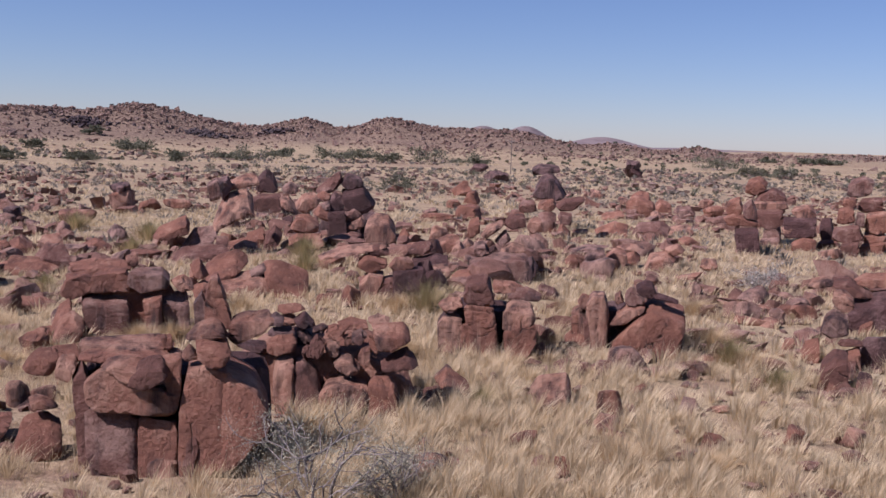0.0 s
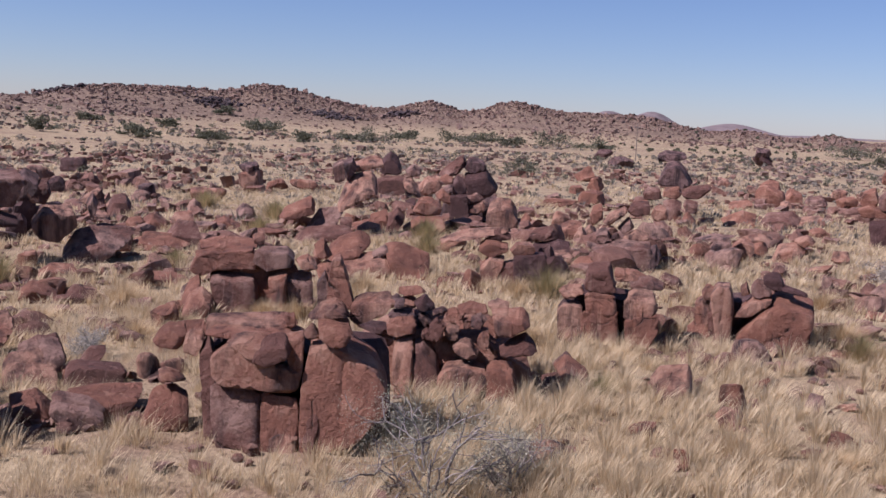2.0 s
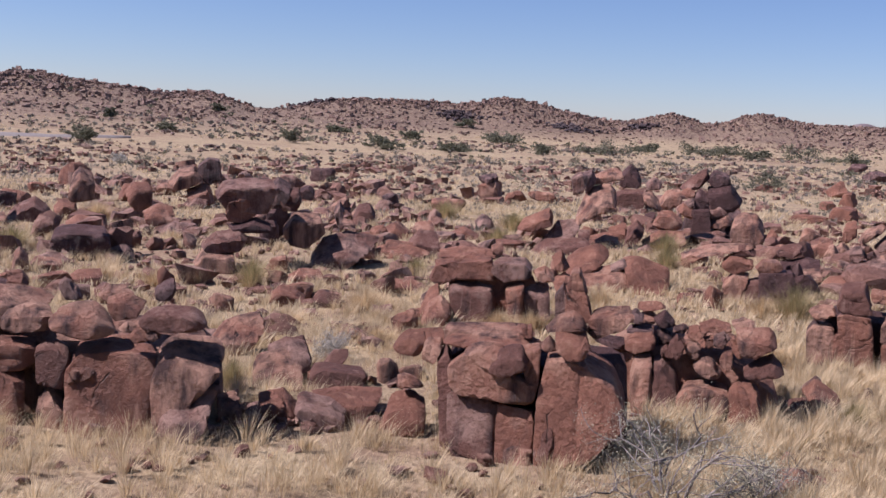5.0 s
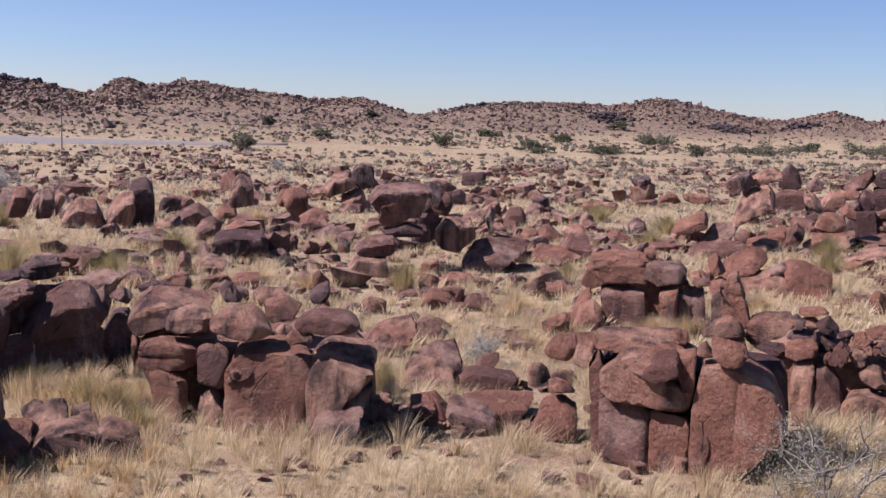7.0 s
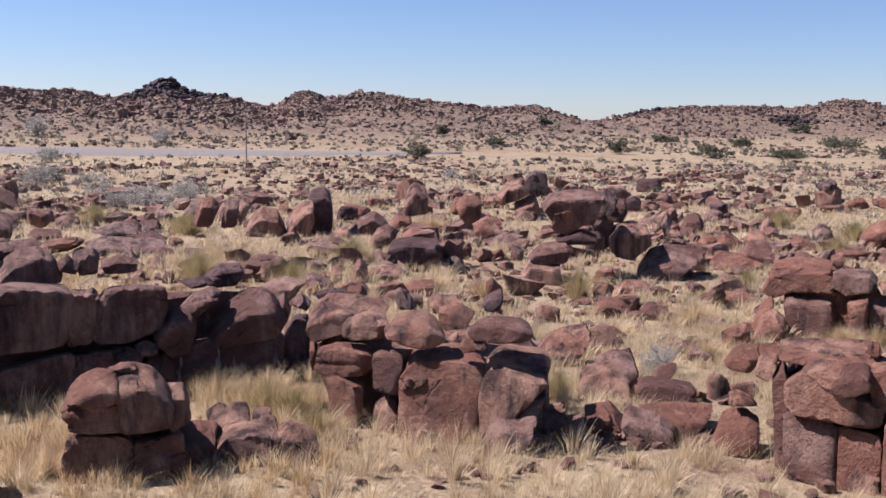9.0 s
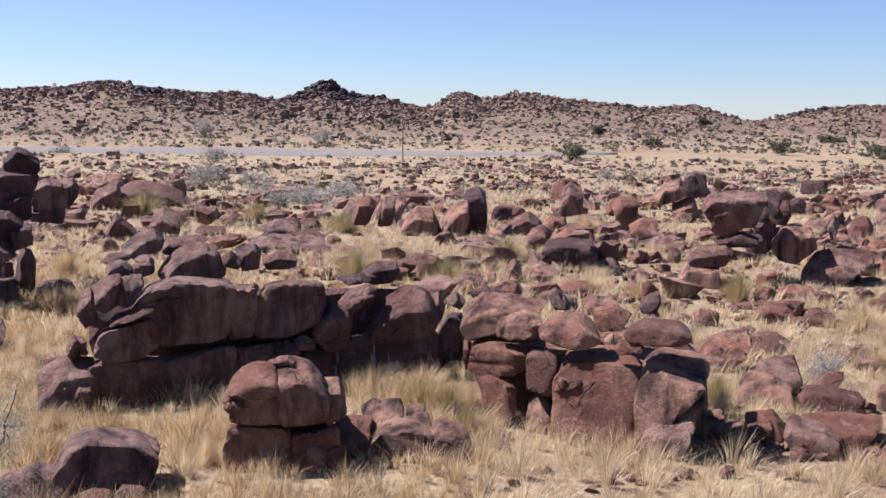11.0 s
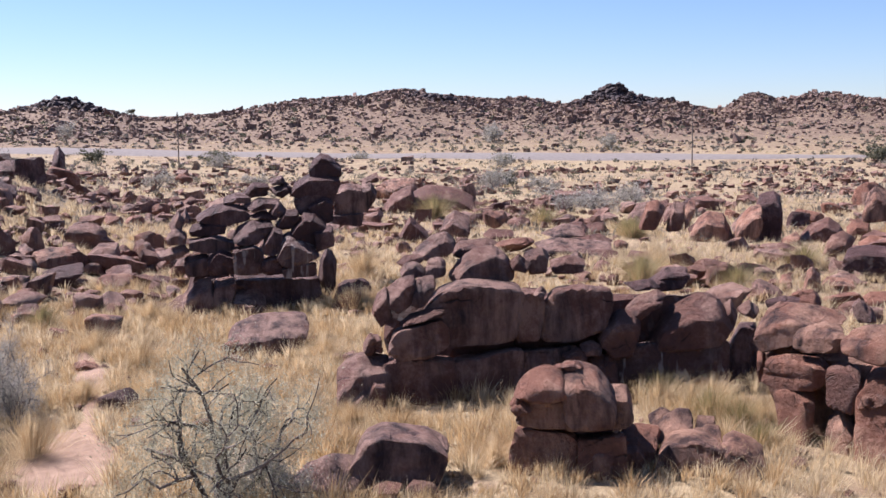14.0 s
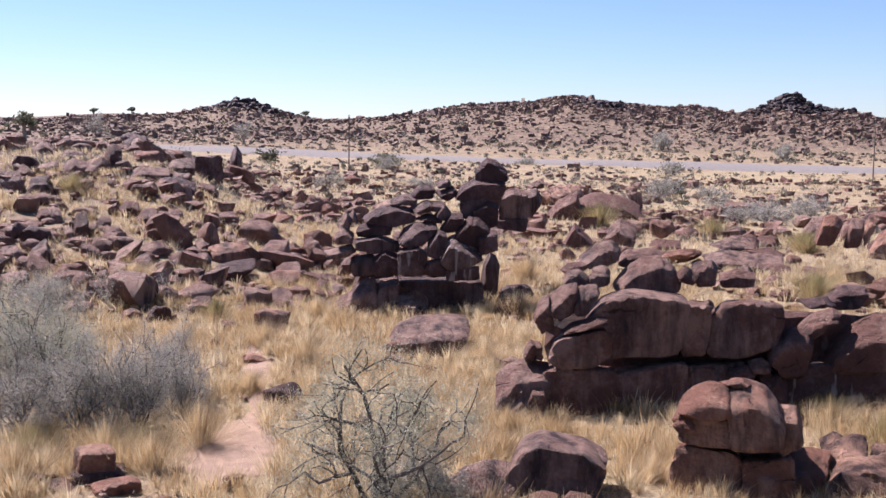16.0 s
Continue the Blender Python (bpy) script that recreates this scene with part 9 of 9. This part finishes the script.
straw_clump(4.4, 38.6, 1.37, 0.78)
straw_clump(9.2, 39.6, 1.85, 0.82)
straw_clump(1.3, 28.0, 1.41, 0.71)
straw_clump(-4.3, 24.2, 1.37, 0.74)
straw_clump(-6.4, 36.3, 1.49, 0.93)
straw_clump(5.1, 20.2, 1.26, 0.63)
straw_clump(3.4, 20.7, 1.27, 0.64)


# ---- scattered stones ----
def clear_of(x, y):
    """True where no path or road runs."""
    road = np.abs((x + 122) * 0.698 - (y - 123) * 0.716) > 10
    path = np.full(np.shape(x), True)
    for (ax, ay, aw), (bx, by, bw) in zip(PATH, PATH[1:]):
        t = np.clip(((x - ax) * (bx - ax) + (y - ay) * (by - ay)) / ((bx - ax) ** 2 + (by - ay) ** 2), 0, 1)
        path &= np.hypot(x - ax - t * (bx - ax), y - ay - t * (by - ay)) > 0.42 * (aw + t * (bw - aw))
    free = road & path
    near = np.hypot(x, y) < 75
    px, py = np.asarray(x)[near], np.asarray(y)[near]
    ok = np.full(px.shape, True)
    for sx, sy, reach, foot in STANDING:
        if foot < 0.5:
            pull = 1 - 0.35 * reach / math.hypot(sx, sy)
            ok &= np.hypot(px - sx * pull, py - sy * pull) > reach * 0.95
    free[near] &= ok
    return free


def spread(rng, count, az0, az1, r0, r1, power=1.0):
    az = np.radians(rng.uniform(az0, az1, count))
    r = (rng.uniform(r0 ** power, r1 ** power, count)) ** (1 / power)
    return -r * np.sin(az), r * np.cos(az)


def splinter(rng):
    """A small angular stone of few faces."""
    v = np.array([(a, b, c) for a in (-1, 1) for b in (-1, 1) for c in (-1, 1)], float) * (0.5, 0.42, 0.36) + rng.normal(0, 0.11, (8, 3))
    q = np.array([(0, 1, 3, 2), (4, 6, 7, 5), (0, 4, 5, 1), (2, 3, 7, 6), (0, 2, 6, 4), (1, 5, 7, 3)])
    return v, np.concatenate([q[:, [0, 1, 2]], q[:, [0, 2, 3]]])


def stones(name, rng, x, y, size, mat, n, sink, label, flat=0.65, lift=0.0):
    """Many stones joined in one mesh; each is a turned and stretched broken block."""
    kinds = [rock_shape(rng, 1.0, rng.uniform(0.7, 1.0), rng.uniform(0.55, 0.9), 0.4, 7, 16, n) if n else splinter(rng) for _ in range(14)]
    pick = rng.integers(0, len(kinds), len(x))
    z = height(x, y) + lift
    size = np.minimum(size, 1.9)
    vs, fs, base = [], [], 0
    for k, (p, f) in enumerate(kinds):
        m = np.where(pick == k)[0]
        a = rng.uniform(0, 6.283, len(m))
        s = size[m]
        st = np.stack([rng.uniform(0.8, 1.4, len(m)), rng.uniform(0.7, 1.1, len(m)), rng.uniform(0.5, 1.1, len(m)) * flat / 0.65], -1)
        q = p[None] * st[:, None] * s[:, None, None]
        tilt = rng.normal(0, 0.22, len(m))
        qx, qz = q[..., 0] * np.cos(tilt)[:, None] - q[..., 2] * np.sin(tilt)[:, None], q[..., 0] * np.sin(tilt)[:, None] + q[..., 2] * np.cos(tilt)[:, None]
        vx, vy = qx * np.cos(a)[:, None] - q[..., 1] * np.sin(a)[:, None], qx * np.sin(a)[:, None] + q[..., 1] * np.cos(a)[:, None]
        v = np.stack([vx + x[m][:, None], vy + y[m][:, None], qz + (z[m] + s * st[:, 2] * (0.3 - np.broadcast_to(sink, x.shape)[m]))[:, None]], -1)
        vs.append(v.reshape(-1, 3))
        fs.append((f[None] + (np.arange(len(m)) * len(p))[:, None, None] + base).reshape(-1, 3))
        base += len(m) * len(p)
    tagged(mesh_object(name, np.concatenate(vs), np.concatenate(fs), mat, n > 0, 42 if n else 0), label, "rubble", kind="stuff")


RNG = np.random.default_rng(21)
for name, count, r0, r1, n, mean in (("rubble", 3000, 28, 62, 1, -0.95), ("far_rubble", 7500, 58, 150, 0, -0.9)):
    x, y = spread(RNG, count, -26, 92, r0, r1, 1.3)
    keep = clear_of(x, y) & (ripple(np.stack([x, y], -1), W_PATCH) > -0.3)
    x, y = x[keep], y[keep]
    stones(name, RNG, x, y, np.exp(RNG.normal(mean, 0.45, len(x))), RUBBLE, n, 0.1, "loose reddish-brown dolerite rubble on dry ground")
x, y = spread(RNG, 2600, -26, 92, 17, 60, 1.3)
keep = clear_of(x, y)
stones("small_stones", RNG, x[keep], y[keep], np.exp(RNG.normal(-1.75, 0.4, keep.sum())), RUBBLE, 1, 0.05, "small reddish stones strewn over dry soil")

x, y = spread(RNG, 6500, -27, 92, 140, 300, 1.2)
keep = clear_of(x, y) & (ripple(np.stack([x, y], -1), W_LARGE) > -0.4)
stones("plain_stones", RNG, x[keep], y[keep], np.exp(RNG.normal(-0.75, 0.4, keep.sum())), HILL_ROCK, 0, 0.1, "brown stones strewn over the dry plain")

# clusters of larger loose rocks on the middle ground
hx, hy = spread(RNG, 105, -22, 90, 30, 92, 1.3)
x, y = np.repeat(hx, 14) + RNG.normal(0, 2.0, 1470), np.repeat(hy, 14) + RNG.normal(0, 2.0, 1470)
sx, sy = spread(RNG, 620, 66, 93, 36, 90, 1.3)
x, y = np.concatenate([x, sx]), np.concatenate([y, sy])
keep = clear_of(x, y) & (ripple(np.stack([x, y], -1), W_PATCH) > -0.25)
stones("boulder_field", RNG, x[keep], y[keep], np.exp(RNG.normal(-0.4, 0.35, keep.sum())), RUBBLE, 2, 0.02, "clusters of loose reddish boulders among dry grass", 0.75)

# broken pieces wedged round the feet of the boulders
x, y, size = [], [], []
for sx, sy, reach, foot in STANDING:
    if foot < 0.35 and math.hypot(sx, sy) < 70:
        for a in RNG.uniform(0, 6.283, RNG.integers(2, 6)):
            far = reach * RNG.uniform(0.8, 1.25)
            x.append(sx + far * math.cos(a))
            y.append(sy + far * math.sin(a))
            size.append(min(reach * RNG.uniform(0.25, 0.75), 0.7))
x, y, size = np.array(x), np.array(y), np.array(size)
keep = np.array([math.hypot(a, b) > 16 for a, b in zip(x, y)])
stones("talus", RNG, x[keep], y[keep], size[keep], RUBBLE, 1, 0.0, "broken reddish rock pieces wedged between the boulders", 0.75)

# boulder-strewn hills
W_CLUMP = waves(np.random.default_rng(77), 14, 0.06, 0.5, 2)


def hill_stones(name, count, size, n, pull, mat, label):
    az = RNG.uniform(-24, 92, count)
    far = ridge_range(az)
    r = far + RNG.normal(-22, 50, count)
    x, y = -r * np.sin(np.radians(az)), r * np.cos(np.radians(az))
    crest = sum(h * np.exp(-0.5 * ((az - a) / s) ** 2) for a, s, h in HILLS) * np.exp(-0.5 * ((r - far) / 58) ** 2)
    clump = 0.4 + 1.4 * np.clip(ripple(np.stack([x, y], -1), W_CLUMP) + 0.3, 0, 1.6)
    keep = (RNG.uniform(0, 7, count) < (crest + pull) * clump) & (r < far + 25) & (r > far - 120) & clear_of(x, y)
    x, y = x[keep], y[keep]
    stones(name, RNG, x, y, np.exp(RNG.normal(size, 0.4, len(x))), mat, n, 0.0, label, 0.7)


hill_stones("hill_boulders", 9000, -0.15, 0, 0.3, HILL_ROCK, "dark brown boulders strewn over the rocky hills")
hill_stones("hill_rubble", 60000, -0.9, 0, 1.1, HILL_ROCK, "reddish-brown rubble covering the hillsides")


def scrub(name, rng, x, y, size, per, leaf, mat, label):
    """Low rounded bushes, each a loose dome of small leaves, in one mesh."""
    z = height(x, y)
    n = len(x) * per
    d = rng.normal(size=(n, 3))
    d /= np.linalg.norm(d, axis=1)[:, None] + 1e-6
    d *= rng.uniform(0.35, 1.0, n)[:, None] * np.array([0.75, 0.75, 0.5])
    s = np.repeat(size * rng.uniform(0.8, 1.2, len(x)), per)[:, None]
    at = np.repeat(np.stack([x, y, z], -1), per, 0) + d * s + np.array([0, 0, 0.42]) * s
    at[:, 2] = np.maximum(at[:, 2], np.repeat(z, per) + 0.03)
    u, w = rng.normal(size=(n, 3)), rng.normal(size=(n, 3))
    u /= np.linalg.norm(u, axis=1)[:, None]
    w /= np.linalg.norm(w, axis=1)[:, None]
    k = leaf * np.hypot(at[:, 0], at[:, 1])[:, None] * rng.uniform(0.6, 1.4, n)[:, None]
    v = np.stack([at - u * k, at + w * k * 0.6, at + u * k, at - w * k * 0.6], 1).reshape(-1, 3)
    tagged(mesh_object(name, v, np.arange(n * 4).reshape(-1, 4), mat), label, "scrub", kind="stuff")


# ---- grass ----
def grass(name, rng, x, y, tall, blades, spread_r, mat, label, width=0.010, droop=0.35):
    """Tufts of dry grass: curved tapering blades from each root, in one mesh."""
    n = len(x)
    z = height(x, y)
    root = np.repeat(np.stack([x, y, z - 0.02], -1), blades, 0)
    t = np.repeat(tall, blades) * rng.uniform(0.55, 1.1, n * blades)
    a = rng.uniform(0, 6.283, n * blades)
    out = np.abs(rng.normal(0, 1, n * blades))
    d = np.stack([np.cos(a), np.sin(a), 0 * a], -1)
    start = root + d * (out * spread_r * np.repeat(tall, blades) * 0.35)[:, None]
    lean = (0.12 + 0.30 * out)[:, None] * t[:, None]
    up = np.array([0, 0, 1.0])
    wind = np.array([0.10, -0.05, 0.0])
    mid = start + up * (t * 0.42)[:, None] + d * lean * 0.25 + wind * t[:, None] * 0.4
    tip = start + up * (t * rng.uniform(1 - droop, 1.0, len(t)))[:, None] + d * lean + wind * t[:, None]
    s = np.stack([-np.sin(a + 0.6), np.cos(a + 0.6), 0 * a], -1) * (width * (0.6 + 0.8 * rng.random(len(t))) * (0.6 + np.repeat(tall, blades)))[:, None]
    v = np.stack([start, mid + s, tip, mid - s], 1).reshape(-1, 3)
    f = np.arange(len(t) * 4).reshape(-1, 4)
    tagged(mesh_object(name, v, f, mat), label, "grass", kind="stuff")


def meadow(rng, count, az0, az1, r0, r1, power, bias):
    x, y = spread(rng, count, az0, az1, r0, r1, power)
    keep = clear_of(x, y) & (ripple(np.stack([x, y], -1), W_PATCH) + rng.normal(0, 0.35, count) < bias)
    return x[keep], y[keep]


W_TUFT = waves(np.random.default_rng(61), 16, 1.2, 4.5, 2)


def clumped(x, y):
    """How tall the grass grows: patches of full tufts with low, trodden gaps."""
    return np.clip(0.82 + 0.55 * ripple(np.stack([x, y], -1), W_TUFT), 0.3, 1.3)


x, y = meadow(RNG, 14500, -27, 93, 13, 34, 1.6, 0.95)
grass("near_grass", RNG, x, y, RNG.uniform(0.22, 0.54, len(x)) * clumped(x, y), 26, 0.75, GRASS, "pale straw-coloured dry grass tufts", 0.0036)
x, y = meadow(RNG, 3600, 40, 93, 15, 45, 1.5, 0.9)
grass("golden_grass", RNG, x, y, RNG.uniform(0.3, 0.68, len(x)) * clumped(x, y), 46, 0.6, GRASS_GOLD, "golden dry grass tufts", 0.005)
x, y = meadow(RNG, 2600, 58, 93, 26, 64, 1.3, 0.6)
grass("field_grass", RNG, x, y, RNG.uniform(0.25, 0.5, len(x)), 26, 0.7, GRASS_GOLD, "golden grass between the boulders", 0.008)
x, y = meadow(RNG, 17000, -27, 93, 28, 88, 1.3, 0.85)
grass("far_grass", RNG, x, y, RNG.uniform(0.25, 0.6, len(x)), 15, 0.9, GRASS, "pale dry grass among the rocks", 0.015)

x, y = meadow(RNG, 2300, -27, 93, 15, 55, 1.4, 1.0)
grass("tussocks", RNG, x, y, RNG.uniform(0.4, 0.75, len(x)), 90, 0.45, GRASS, "dense pale tussocks of dry bunchgrass", 0.0042, 0.25)
x, y = meadow(RNG, 4200, -27, 93, 60, 230, 1.2, 0.3)
grass("plain_grass", RNG, x, y, RNG.uniform(0.3, 0.7, len(x)), 14, 1.4, SCRUB, "sparse dry grass and herbs on the plain", 0.035)
x, y = meadow(RNG, 600, -24, 8, 16, 34, 1.3, 1.2)
grass("pale_tussocks", RNG, x, y, RNG.uniform(0.45, 0.8, len(x)), 90, 0.45, GRASS, "tall pale tussocks of dry bunchgrass", 0.0045, 0.25)
x, y = meadow(RNG, 4300, -27, 93, 58, 270, 1.1, 0.8)
scrub("low_scrub", RNG, x, y, RNG.uniform(0.25, 0.75, len(x)), 26, 0.0009, SCRUB, "low grey-green scrub dotting the plain")
x, y = meadow(RNG, 700, -27, 93, 85, 320, 1.0, 0.9)
sx, sy = meadow(RNG, 260, -27, -2, 260, 700, 1.0, 0.9)
x, y = np.concatenate([x, sx]), np.concatenate([y, sy])
scrub("dark_scrub", RNG, x, y, RNG.uniform(0.4, 1.3, len(x)), 60, 0.0008, LEAF, "olive bushes scattered along the foot of the hills")
x, y = meadow(RNG, 5200, -27, 93, 85, 330, 1.1, 0.9)
grass("pale_plain_grass", RNG, x, y, RNG.uniform(0.3, 0.6, len(x)), 12, 1.6, GRASS, "pale straw grass over the plain", 0.05)

# dark knolls of piled boulders on the hills
for az0, r0, wide, tall, count in ((48.5, 318, 10, 3.3, 620), (17.6, 395, 9, 1.6, 160), (12.0, 400, 7, 1.2, 110), (25.0, 400, 8, 1.2, 90), (75.5, 322, 10, 1.8, 240), (8.5, 430, 7, 1.0, 80), (57.5, 318, 8, 0.8, 90)):
    a, q = RNG.normal(0, wide * 0.5, count), RNG.normal(0, wide * 0.5, count)
    c, s = math.cos(radians(az0)), math.sin(radians(az0))
    x, y = -r0 * s + a * c - q * s, r0 * c + a * s + q * c
    lift = tall * np.exp(-(a ** 2 + q ** 2) / (wide * 0.62) ** 2) * RNG.uniform(0.2, 1, count)
    stones("boulder_knoll", RNG, x, y, np.exp(RNG.normal(0.2, 0.35, count)), KNOLL, 1, 0.0, "dark pile of varnished boulders on the hill", 0.8, lift)
